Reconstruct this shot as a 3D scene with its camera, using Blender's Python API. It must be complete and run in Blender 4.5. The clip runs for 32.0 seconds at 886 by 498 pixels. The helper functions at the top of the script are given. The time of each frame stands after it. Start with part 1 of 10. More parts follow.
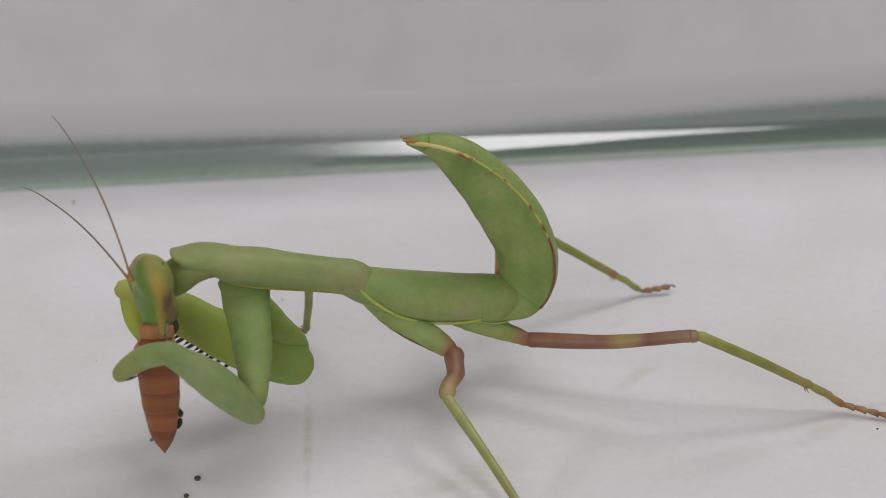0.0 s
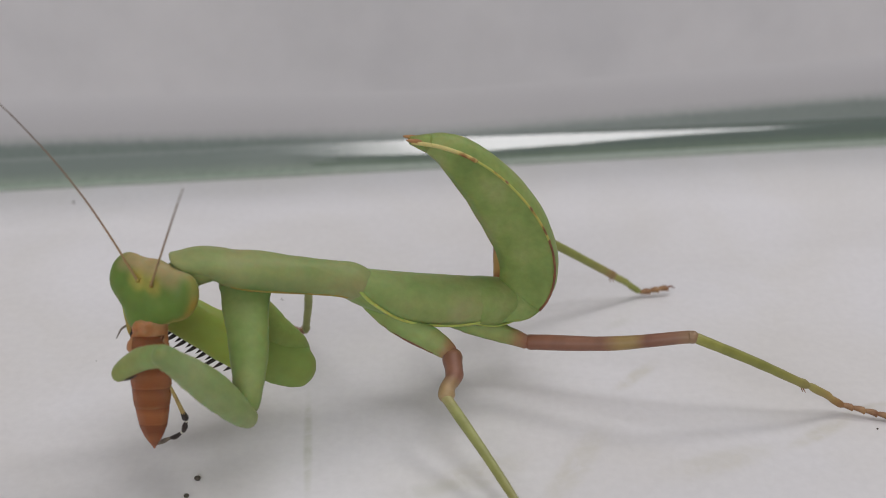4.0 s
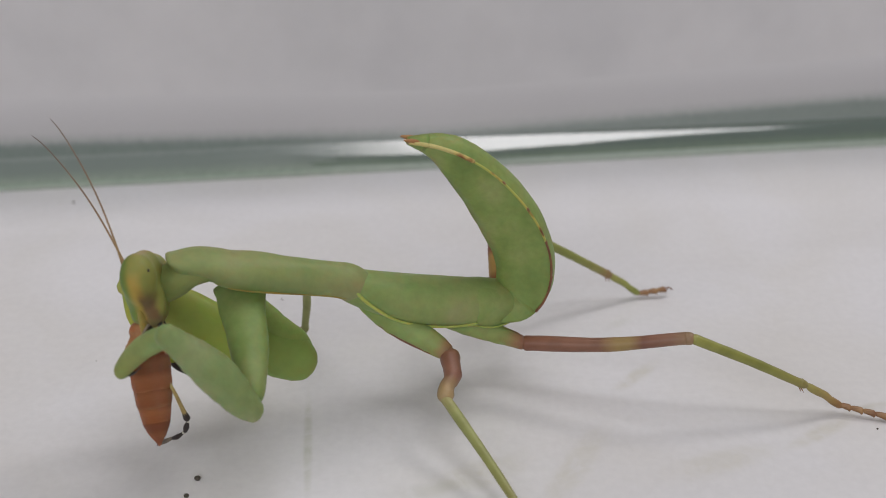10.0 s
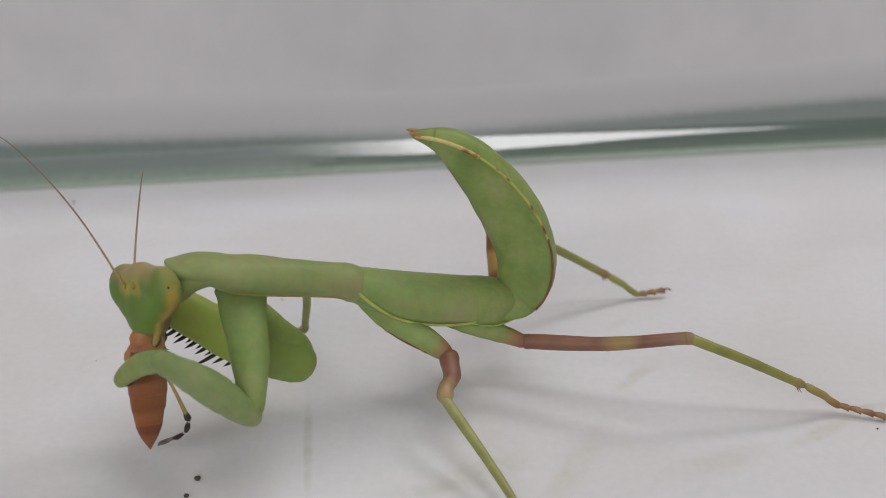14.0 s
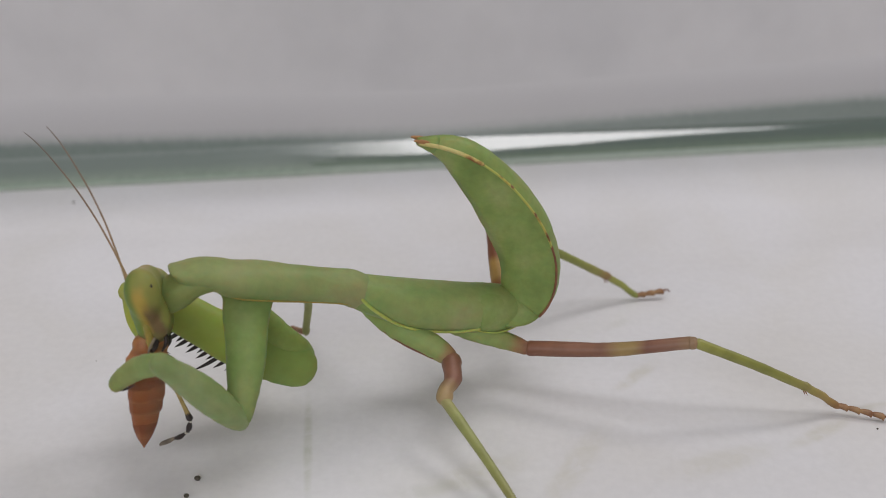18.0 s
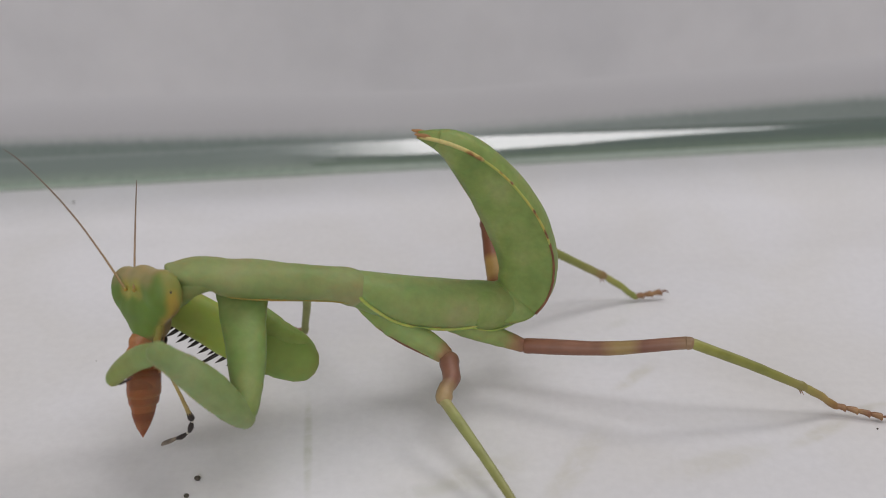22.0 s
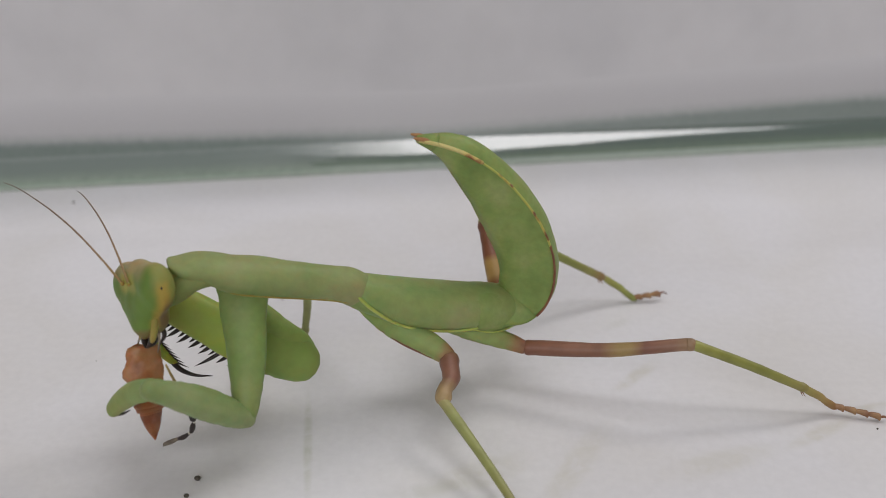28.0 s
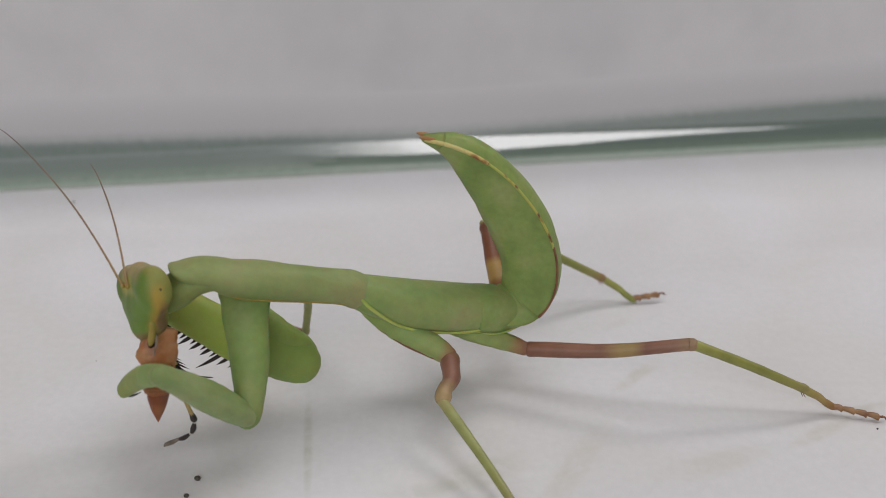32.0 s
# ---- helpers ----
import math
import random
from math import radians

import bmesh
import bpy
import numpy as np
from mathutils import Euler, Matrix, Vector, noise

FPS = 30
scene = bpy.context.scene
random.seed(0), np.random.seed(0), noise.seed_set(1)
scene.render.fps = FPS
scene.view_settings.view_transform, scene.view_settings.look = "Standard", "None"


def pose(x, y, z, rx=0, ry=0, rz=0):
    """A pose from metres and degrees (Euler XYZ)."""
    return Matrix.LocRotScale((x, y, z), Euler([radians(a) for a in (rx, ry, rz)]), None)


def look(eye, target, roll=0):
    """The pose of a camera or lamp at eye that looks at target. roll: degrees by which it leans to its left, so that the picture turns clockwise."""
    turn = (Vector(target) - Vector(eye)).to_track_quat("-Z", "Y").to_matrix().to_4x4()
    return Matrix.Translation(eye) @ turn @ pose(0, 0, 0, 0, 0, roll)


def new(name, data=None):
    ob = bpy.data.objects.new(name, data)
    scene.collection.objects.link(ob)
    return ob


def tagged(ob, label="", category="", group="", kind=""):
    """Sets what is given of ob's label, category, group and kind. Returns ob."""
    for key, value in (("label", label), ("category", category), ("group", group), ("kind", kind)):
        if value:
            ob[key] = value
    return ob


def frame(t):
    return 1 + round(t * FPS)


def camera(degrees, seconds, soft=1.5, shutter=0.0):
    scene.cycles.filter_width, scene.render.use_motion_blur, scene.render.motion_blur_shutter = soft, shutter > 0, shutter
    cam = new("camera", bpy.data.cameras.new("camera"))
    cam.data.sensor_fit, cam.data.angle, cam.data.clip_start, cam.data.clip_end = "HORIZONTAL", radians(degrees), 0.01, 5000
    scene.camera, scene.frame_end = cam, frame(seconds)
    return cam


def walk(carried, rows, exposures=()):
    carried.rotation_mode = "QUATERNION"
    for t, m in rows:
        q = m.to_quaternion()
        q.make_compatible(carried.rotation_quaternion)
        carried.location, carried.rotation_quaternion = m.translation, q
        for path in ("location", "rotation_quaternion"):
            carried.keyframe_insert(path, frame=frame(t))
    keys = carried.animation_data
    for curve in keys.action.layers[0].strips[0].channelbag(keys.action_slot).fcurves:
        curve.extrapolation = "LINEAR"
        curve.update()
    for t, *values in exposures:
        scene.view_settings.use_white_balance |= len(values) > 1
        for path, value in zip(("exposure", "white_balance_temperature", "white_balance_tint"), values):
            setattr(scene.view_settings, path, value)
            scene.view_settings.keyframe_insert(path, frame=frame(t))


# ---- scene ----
MM = 0.001

# ---- camera: it stands still ----
cam = camera(45, 32.0, soft=0.6)
still = Matrix.Translation((0, 0, 0.065)) @ pose(0, 0, 0, 62, 0, 0)
walk(cam, [(0.0, still), (32.0, still)])
cam.data.dof.use_dof = True
cam.data.dof.focus_distance = 0.104
cam.data.dof.aperture_fstop = 30.0

# ---- light: a back window, a ceiling panel, added front fill and bead highlight lamps ----
world = bpy.data.worlds.new("room_air")
scene.world = world
world.use_nodes = True
world.node_tree.nodes["Background"].inputs[0].default_value = (0.55, 0.57, 0.6, 1)
world.node_tree.nodes["Background"].inputs[1].default_value = 0.1


def area_lamp(name, eye, target, sx, sy, watts, colour):
    data = bpy.data.lights.new(name, "AREA")
    data.shape, data.size, data.size_y = "RECTANGLE", sx, sy
    data.energy, data.color = watts, colour
    lamp = new(name, data)
    lamp.matrix_world = look(eye, target)
    return lamp


area_lamp("back_window_light", (0.80, 0.70, 1.05), (0, 0.09, 0), 0.32, 0.32, 4.0, (1.0, 0.955, 0.94))
# added lamp, placed so its reflection draws the long highlight on the bead
area_lamp("bead_highlight_light", (0.495, -0.06, 1.5), (0.495, -0.05, 0), 1.37, 0.13, 1.45, (1.0, 0.967, 0.97))
area_lamp("ceiling_panel_light", (0.25, 0.30, 1.66), (0.20, 0.20, 0), 1.3, 0.8, 7.2, (0.99, 0.967, 0.995))
# added soft fill from behind the camera, no real window
area_lamp("front_fill_light", (-0.35, -1.5, 0.95), (0, 0.1, 0), 1.6, 1.2, 13.4, (0.98, 0.967, 1.0))
scene.view_settings.exposure = 0.085


# ---- materials ----
def material(name, colour, rough=0.5, **more):
    mat = bpy.data.materials.new(name)
    mat.use_nodes = True
    bsdf = mat.node_tree.nodes["Principled BSDF"]
    bsdf.inputs["Base Color"].default_value = (*colour, 1)
    bsdf.inputs["Roughness"].default_value = rough
    for key, value in more.items():
        bsdf.inputs[key.replace("_", " ")].default_value = value
    return mat


def speckle(mat, colours, scale, detail=4.0, bump=0.0, bump_scale=None, low=0.3, high=0.7, grainy=0.06):
    """Noise-driven colours over the object's own space, with fine relief."""
    tree = mat.node_tree
    bsdf = tree.nodes["Principled BSDF"]
    coords = tree.nodes.new("ShaderNodeTexCoord")
    tex = tree.nodes.new("ShaderNodeTexNoise")
    tex.inputs["Scale"].default_value, tex.inputs["Detail"].default_value = scale, detail
    tree.links.new(coords.outputs["Object"], tex.inputs["Vector"])
    ramp = tree.nodes.new("ShaderNodeValToRGB")
    ramp.color_ramp.elements[0].position, ramp.color_ramp.elements[1].position = low, high
    ramp.color_ramp.elements[0].color = (*colours[0], 1)
    ramp.color_ramp.elements[1].color = (*colours[-1], 1)
    if len(colours) == 3:
        mid = ramp.color_ramp.elements.new((low + high) / 2)
        mid.color = (*colours[1], 1)
    tree.links.new(tex.outputs["Fac"], ramp.inputs["Fac"])
    grain = tree.nodes.new("ShaderNodeTexNoise")
    grain.inputs["Scale"].default_value, grain.inputs["Detail"].default_value = scale * 7, 3.0
    tree.links.new(coords.outputs["Object"], grain.inputs["Vector"])
    level = tree.nodes.new("ShaderNodeMapRange")
    level.inputs["From Min"].default_value, level.inputs["From Max"].default_value = 0.3, 0.7
    level.inputs["To Min"].default_value, level.inputs["To Max"].default_value = 1 - grainy, 1 + grainy
    tree.links.new(grain.outputs["Fac"], level.inputs["Value"])
    tone = tree.nodes.new("ShaderNodeVectorMath")
    tone.operation = "SCALE"
    tree.links.new(ramp.outputs["Color"], tone.inputs[0])
    tree.links.new(level.outputs["Result"], tone.inputs["Scale"])
    tree.links.new(tone.outputs["Vector"], bsdf.inputs["Base Color"])
    if bump:
        fine = tree.nodes.new("ShaderNodeTexNoise")
        fine.inputs["Scale"].default_value, fine.inputs["Detail"].default_value = bump_scale or scale * 6, 3.0
        tree.links.new(coords.outputs["Object"], fine.inputs["Vector"])
        relief = tree.nodes.new("ShaderNodeBump")
        relief.inputs["Strength"].default_value, relief.inputs["Distance"].default_value = bump, 0.0001
        tree.links.new(fine.outputs["Fac"], relief.inputs["Height"])
        tree.links.new(relief.outputs["Normal"], bsdf.inputs["Normal"])
    return mat


def banded(mat, axis, stops, wobble=0.06, mottle=0.12):
    """Colours along one axis of the object's own space: stops of (metres, colour)."""
    tree = mat.node_tree
    bsdf = tree.nodes["Principled BSDF"]
    coords = tree.nodes.new("ShaderNodeTexCoord")
    split = tree.nodes.new("ShaderNodeSeparateXYZ")
    tree.links.new(coords.outputs["Object"], split.inputs["Vector"])
    lo, hi = stops[0][0], stops[-1][0]
    remap = tree.nodes.new("ShaderNodeMapRange")
    remap.inputs["From Min"].default_value, remap.inputs["From Max"].default_value = lo, hi
    tree.links.new(split.outputs[axis], remap.inputs["Value"])
    tex = tree.nodes.new("ShaderNodeTexNoise")
    tex.inputs["Scale"].default_value = 900.0
    tree.links.new(coords.outputs["Object"], tex.inputs["Vector"])
    mix = tree.nodes.new("ShaderNodeMath")
    mix.operation = "MULTIPLY_ADD"
    mix.inputs[1].default_value = wobble
    tree.links.new(tex.outputs["Fac"], mix.inputs[0])
    tree.links.new(remap.outputs["Result"], mix.inputs[2])
    ramp = tree.nodes.new("ShaderNodeValToRGB")
    elements = ramp.color_ramp.elements
    while len(elements) < len(stops):
        elements.new(0.5)
    for element, (place, colour) in zip(elements, stops):
        element.position = (place - lo) / (hi - lo)
    for element, (place, colour) in zip(elements, stops):
        element.color = (*colour, 1)
    tree.links.new(mix.outputs["Value"], ramp.inputs["Fac"])
    tone = tree.nodes.new("ShaderNodeVectorMath")
    tone.operation = "SCALE"
    level = tree.nodes.new("ShaderNodeMapRange")
    for slot, value in (("From Min", 0.3), ("From Max", 0.7), ("To Min", 1 - mottle), ("To Max", 1 + mottle)):
        level.inputs[slot].default_value = value
    blotch = tree.nodes.new("ShaderNodeTexNoise")
    blotch.inputs["Scale"].default_value, blotch.inputs["Detail"].default_value = 650.0, 5.0
    tree.links.new(coords.outputs["Object"], blotch.inputs["Vector"])
    tree.links.new(blotch.outputs["Fac"], level.inputs["Value"])
    tree.links.new(ramp.outputs["Color"], tone.inputs[0])
    tree.links.new(level.outputs["Result"], tone.inputs["Scale"])
    tree.links.new(tone.outputs["Vector"], bsdf.inputs["Base Color"])
    return mat


SKIN = dict(Subsurface_Weight=0.35, Subsurface_Scale=0.0014, Specular_IOR_Level=0.28)
GREEN_A, GREEN_B, GREEN_C = (0.175, 0.25, 0.068), (0.23, 0.31, 0.088), (0.30, 0.345, 0.128)
green = speckle(material("green_cuticle", GREEN_B, 0.5, **SKIN), (GREEN_A, GREEN_B, GREEN_C), 260, bump=0.25, bump_scale=2600)
pale_green = speckle(material("pale_green_cuticle", GREEN_B, 0.5, **SKIN), ((0.182, 0.252, 0.088), (0.232, 0.305, 0.122), (0.29, 0.33, 0.162)), 200, bump=0.2, bump_scale=2600)
lime = speckle(material("lime_cuticle", GREEN_B, 0.5, **SKIN), ((0.285, 0.368, 0.0597), (0.367, 0.404, 0.0597), (0.217, 0.333, 0.0936)), 180, bump=0.2, bump_scale=2600)
olive = speckle(material("olive_cuticle", GREEN_B, 0.5, **SKIN), ((0.20, 0.272, 0.09), (0.265, 0.31, 0.12), (0.295, 0.298, 0.13)), 150, bump=0.3, bump_scale=1900, low=0.33, high=0.64)
yellow = speckle(material("yellow_margin", (0.6, 0.55, 0.08), 0.45, **SKIN), ((0.45, 0.453, 0.078), (0.62, 0.58, 0.13)), 700)
brown = speckle(material("brown_cuticle", (0.2, 0.08, 0.03), 0.45), ((0.13, 0.045, 0.02), (0.26, 0.11, 0.05)), 600, bump=0.25, bump_scale=2600)
black = material("black_spine", (0.02, 0.012, 0.01), 0.3)
white = material("white_ring", (0.6, 0.58, 0.5), 0.5)


# ---- mesh helpers; all lengths in millimetres ----
def at(x, y, z, rx=0, ry=0, rz=0):
    return pose(x * MM, y * MM, z * MM, rx, ry, rz)


def part(name, bm, mat, parent=None, label=""):
    bmesh.ops.recalc_face_normals(bm, faces=bm.faces)
    mesh = bpy.data.meshes.new(name)
    bm.to_mesh(mesh)
    bm.free()
    for face in mesh.polygons:
        face.use_smooth = True
    for one in (mat if isinstance(mat, (list, tuple)) else [mat]):
        mesh.materials.append(one)
    ob = new(name, mesh)
    if parent:
        ob.parent = parent
    if label:
        ob["label"] = label
    return ob


def spline(points, steps):
    """Catmull-Rom through tuples of any length."""
    rows = [np.array(p, float) for p in points]
    rows = [2 * rows[0] - rows[1]] + rows + [2 * rows[-1] - rows[-2]]
    made = []
    for i in range(1, len(rows) - 2):
        a, b, c, d = rows[i - 1:i + 3]
        for j in range(steps):
            u = j / steps
            made.append(0.5 * (2 * b + (c - a) * u + (2 * a - 5 * b + 4 * c - d) * u * u + (3 * b - a - 3 * c + d) * u ** 3))
    made.append(rows[-2])
    return made


def rings(bm, loops, closed_ends=True):
    verts = [[bm.verts.new(Vector(p) * MM) for p in loop] for loop in loops]
    n = len(verts[0])
    for a, b in zip(verts, verts[1:]):
        for i in range(n):
            bm.faces.new((a[i], a[(i + 1) % n], b[(i + 1) % n], b[i]))
    if closed_ends:
        bm.faces.new(verts[0])
        bm.faces.new(verts[-1])
    return bm


def limb(stations, sides=14, steps=5, dent=0.0, bm=None):
    """A limb along x: stations of (x, y, z, half width in y, half height in z)."""
    bm = bm or bmesh.new()
    loops = []
    for i, (x, y, z, a, b) in enumerate(spline(stations, steps)):
        wave = 1 + dent * noise.noise(Vector((x * 1.7, y, z + 3)))
        a, b = max(a, 0.01) * wave, max(b, 0.01) * wave
        loops.append([(x, y + a * math.cos(k * math.tau / sides), z + b * math.sin(k * math.tau / sides)) for k in range(sides)])
    return rings(bm, loops)


def tube(points, radii, sides=8, steps=5, bm=None):
    """A round tube along any path."""
    bm = bm or bmesh.new()
    rows = spline([(*p, r) for p, r in zip(points, radii)], steps)
    centres = [Vector(r[:3]) for r in rows]
    side = Vector((0.3, 0.2, 0.93))
    loops = []
    for i, c in enumerate(centres):
        way = (centres[min(i + 1, len(centres) - 1)] - centres[max(i - 1, 0)]).normalized()
        u = (side - way * side.dot(way)).normalized()
        v = way.cross(u)
        side = u
        r = max(rows[i][3], 0.005)
        loops.append([c + (u * math.cos(k * math.tau / sides) + v * math.sin(k * math.tau / sides)) * r for k in range(sides)])
    return rings(bm, loops)


def ball(centre, radii, turn=None, sub=3, bm=None):
    bm = bm or bmesh.new()
    m = Matrix.Translation(Vector(centre) * MM) @ (turn or Matrix()) @ Matrix.Diagonal((*[r * MM for r in radii], 1))
    bmesh.ops.create_icosphere(bm, subdivisions=sub, radius=1, matrix=m)
    return bm


def thorn(foot, tip, r, bm=None):
    foot, tip = Vector(foot), Vector(tip)
    bend = Vector((0, 0, -0.04)) * (tip - foot).length
    return tube([foot, foot.lerp(tip, 0.5) + bend, tip], [r, r * 0.75, 0.01], 6, 3, bm)


def slab(x0, x1, y0, y1, z0, z1, bevel=0.0, turn=None):
    """A block in metres."""
    bm = bmesh.new()
    m = (turn or Matrix()) @ Matrix.Translation(((x0 + x1) / 2, (y0 + y1) / 2, (z0 + z1) / 2)) @ Matrix.Diagonal((x1 - x0, y1 - y0, z1 - z0, 1))
    bmesh.ops.create_cube(bm, size=1, matrix=m)
    if bevel:
        bmesh.ops.bevel(bm, geom=bm.edges[:], offset=bevel, segments=3, affect="EDGES")
    return bm


# ---- the tub and the room ----
GREENISH, TANNISH = (0.45, 0.47, 0.38), (0.50, 0.48, 0.38)
FLOOR_MARKS = [(-13.0, 82.0, 11.0, 0.6, 96, 0.5, GREENISH), (20.5, 93.7, 5.0, 1.2, 46, 0.40, TANNISH), (37.0, 84.0, 6.0, 1.2, 33, 0.45, TANNISH), (12.5, 79.0, 9.0, 2.0, 60, 0.35, TANNISH),
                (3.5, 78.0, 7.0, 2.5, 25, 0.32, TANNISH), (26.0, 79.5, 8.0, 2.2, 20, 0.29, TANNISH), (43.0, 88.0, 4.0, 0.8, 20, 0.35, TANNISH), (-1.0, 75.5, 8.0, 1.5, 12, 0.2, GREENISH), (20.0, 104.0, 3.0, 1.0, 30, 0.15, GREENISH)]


def floor_material():
    mat = material("white_plastic_floor", (0.78, 0.77, 0.78), 0.3)
    tree = mat.node_tree
    bsdf = tree.nodes["Principled BSDF"]
    coords = tree.nodes.new("ShaderNodeTexCoord")
    big = tree.nodes.new("ShaderNodeTexNoise")
    big.inputs["Scale"].default_value, big.inputs["Detail"].default_value, big.inputs["Distortion"].default_value = 34, 5, 0.8
    tree.links.new(coords.outputs["Object"], big.inputs["Vector"])
    ramp = tree.nodes.new("ShaderNodeValToRGB")
    ramp.color_ramp.elements[0].position, ramp.color_ramp.elements[1].position = 0.40, 0.72
    ramp.color_ramp.elements[0].color, ramp.color_ramp.elements[1].color = (0.718, 0.718, 0.742, 1), (0.675, 0.667, 0.662, 1)
    tree.links.new(big.outputs["Fac"], ramp.inputs["Fac"])
    # thin dried smears
    smear = tree.nodes.new("ShaderNodeTexNoise")
    smear.inputs["Scale"].default_value, smear.inputs["Detail"].default_value, smear.inputs["Distortion"].default_value = 60, 2, 3.0
    tree.links.new(coords.outputs["Object"], smear.inputs["Vector"])
    line = tree.nodes.new("ShaderNodeValToRGB")
    line.color_ramp.elements[0].position, line.color_ramp.elements[0].color = 0.485, (0, 0, 0, 1)
    line.color_ramp.elements[1].position, line.color_ramp.elements[1].color = 0.5, (1, 1, 1, 1)
    end = line.color_ramp.elements.new(0.515)
    end.color = (0, 0, 0, 1)
    tree.links.new(smear.outputs["Fac"], line.inputs["Fac"])
    dim = tree.nodes.new("ShaderNodeMath")
    dim.operation = "MULTIPLY"
    dim.inputs[1].default_value = 0.03
    tree.links.new(line.outputs["Color"], dim.inputs[0])
    mix = tree.nodes.new("ShaderNodeMix")
    mix.data_type = "RGBA"
    mix.inputs["B"].default_value = (0.5, 0.5, 0.44, 1)
    tree.links.new(dim.outputs["Value"], mix.inputs["Factor"])
    tree.links.new(ramp.outputs["Color"], mix.inputs["A"])
    # low-contrast streaks: soft shadow streaks painted in with the blotchy dirt
    stretch = tree.nodes.new("ShaderNodeMapping")
    stretch.inputs["Scale"].default_value = (26, 70, 1)
    stretch.inputs["Rotation"].default_value = (0, 0, 0.12)
    tree.links.new(coords.outputs["Object"], stretch.inputs["Vector"])
    streaks = tree.nodes.new("ShaderNodeTexNoise")
    streaks.inputs["Scale"].default_value, streaks.inputs["Detail"].default_value, streaks.inputs["Distortion"].default_value = 1.0, 5, 0.6
    tree.links.new(stretch.outputs["Vector"], streaks.inputs["Vector"])
    soil_shade = tree.nodes.new("ShaderNodeMapRange")
    soil_shade.inputs["From Min"].default_value, soil_shade.inputs["From Max"].default_value = 0.35, 0.65
    soil_shade.inputs["To Min"].default_value, soil_shade.inputs["To Max"].default_value = 0.965, 1.012
    tree.links.new(streaks.outputs["Fac"], soil_shade.inputs["Value"])
    grit = tree.nodes.new("ShaderNodeTexNoise")
    grit.inputs["Scale"].default_value, grit.inputs["Detail"].default_value = 1100, 3
    tree.links.new(coords.outputs["Object"], grit.inputs["Vector"])
    fleck = tree.nodes.new("ShaderNodeMapRange")
    fleck.inputs["From Min"].default_value, fleck.inputs["From Max"].default_value = 0.3, 0.7
    fleck.inputs["To Min"].default_value, fleck.inputs["To Max"].default_value = 0.975, 1.025
    tree.links.new(grit.outputs["Fac"], fleck.inputs["Value"])
    dirt_shade = tree.nodes.new("ShaderNodeMath")
    dirt_shade.operation = "MULTIPLY"
    tree.links.new(soil_shade.outputs["Result"], dirt_shade.inputs[0])
    tree.links.new(fleck.outputs["Result"], dirt_shade.inputs[1])
    torn = tree.nodes.new("ShaderNodeTexNoise")
    torn.inputs["Scale"].default_value, torn.inputs["Detail"].default_value, torn.inputs["Distortion"].default_value = 420, 5, 1.0
    tree.links.new(coords.outputs["Object"], torn.inputs["Vector"])
    breakup = tree.nodes.new("ShaderNodeMapRange")
    breakup.inputs["From Min"].default_value, breakup.inputs["From Max"].default_value = 0.36, 0.6
    breakup.inputs["To Min"].default_value, breakup.inputs["To Max"].default_value = 0.3, 1.0
    tree.links.new(torn.outputs["Fac"], breakup.inputs["Value"])
    streaked = tree.nodes.new("ShaderNodeVectorMath")
    streaked.operation = "SCALE"
    tree.links.new(mix.outputs["Result"], streaked.inputs[0])
    tree.links.new(dirt_shade.outputs["Value"], streaked.inputs["Scale"])
    # a thin greenish streak, and dried stains as dull yellow-grey wipe marks; centre, half length and half width in mm,
    # angle, strength
    under = streaked.outputs["Vector"]
    for x, y, long, wide, angle, strength, colour in FLOOR_MARKS:
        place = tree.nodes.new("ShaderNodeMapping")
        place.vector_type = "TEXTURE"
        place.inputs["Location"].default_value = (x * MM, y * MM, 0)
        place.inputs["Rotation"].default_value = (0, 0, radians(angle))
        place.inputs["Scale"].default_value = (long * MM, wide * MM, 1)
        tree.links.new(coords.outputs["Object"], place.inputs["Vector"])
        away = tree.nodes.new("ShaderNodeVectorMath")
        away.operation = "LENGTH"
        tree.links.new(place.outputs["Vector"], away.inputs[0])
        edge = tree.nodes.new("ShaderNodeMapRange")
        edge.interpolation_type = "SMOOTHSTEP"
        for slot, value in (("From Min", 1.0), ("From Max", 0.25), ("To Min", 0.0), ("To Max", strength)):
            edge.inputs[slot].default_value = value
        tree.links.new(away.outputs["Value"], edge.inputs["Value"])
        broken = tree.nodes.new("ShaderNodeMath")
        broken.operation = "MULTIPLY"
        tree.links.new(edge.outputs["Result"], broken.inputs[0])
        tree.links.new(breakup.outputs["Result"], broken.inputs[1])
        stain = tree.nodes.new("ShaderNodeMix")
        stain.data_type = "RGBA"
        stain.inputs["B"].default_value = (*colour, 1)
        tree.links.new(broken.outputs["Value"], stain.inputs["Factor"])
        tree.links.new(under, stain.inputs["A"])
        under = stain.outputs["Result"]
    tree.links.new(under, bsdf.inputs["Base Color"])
    gloss = tree.nodes.new("ShaderNodeMapRange")
    gloss.inputs["To Min"].default_value, gloss.inputs["To Max"].default_value = 0.22, 0.42
    tree.links.new(big.outputs["Fac"], gloss.inputs["Value"])
    tree.links.new(gloss.outputs["Result"], bsdf.inputs["Roughness"])
    return mat


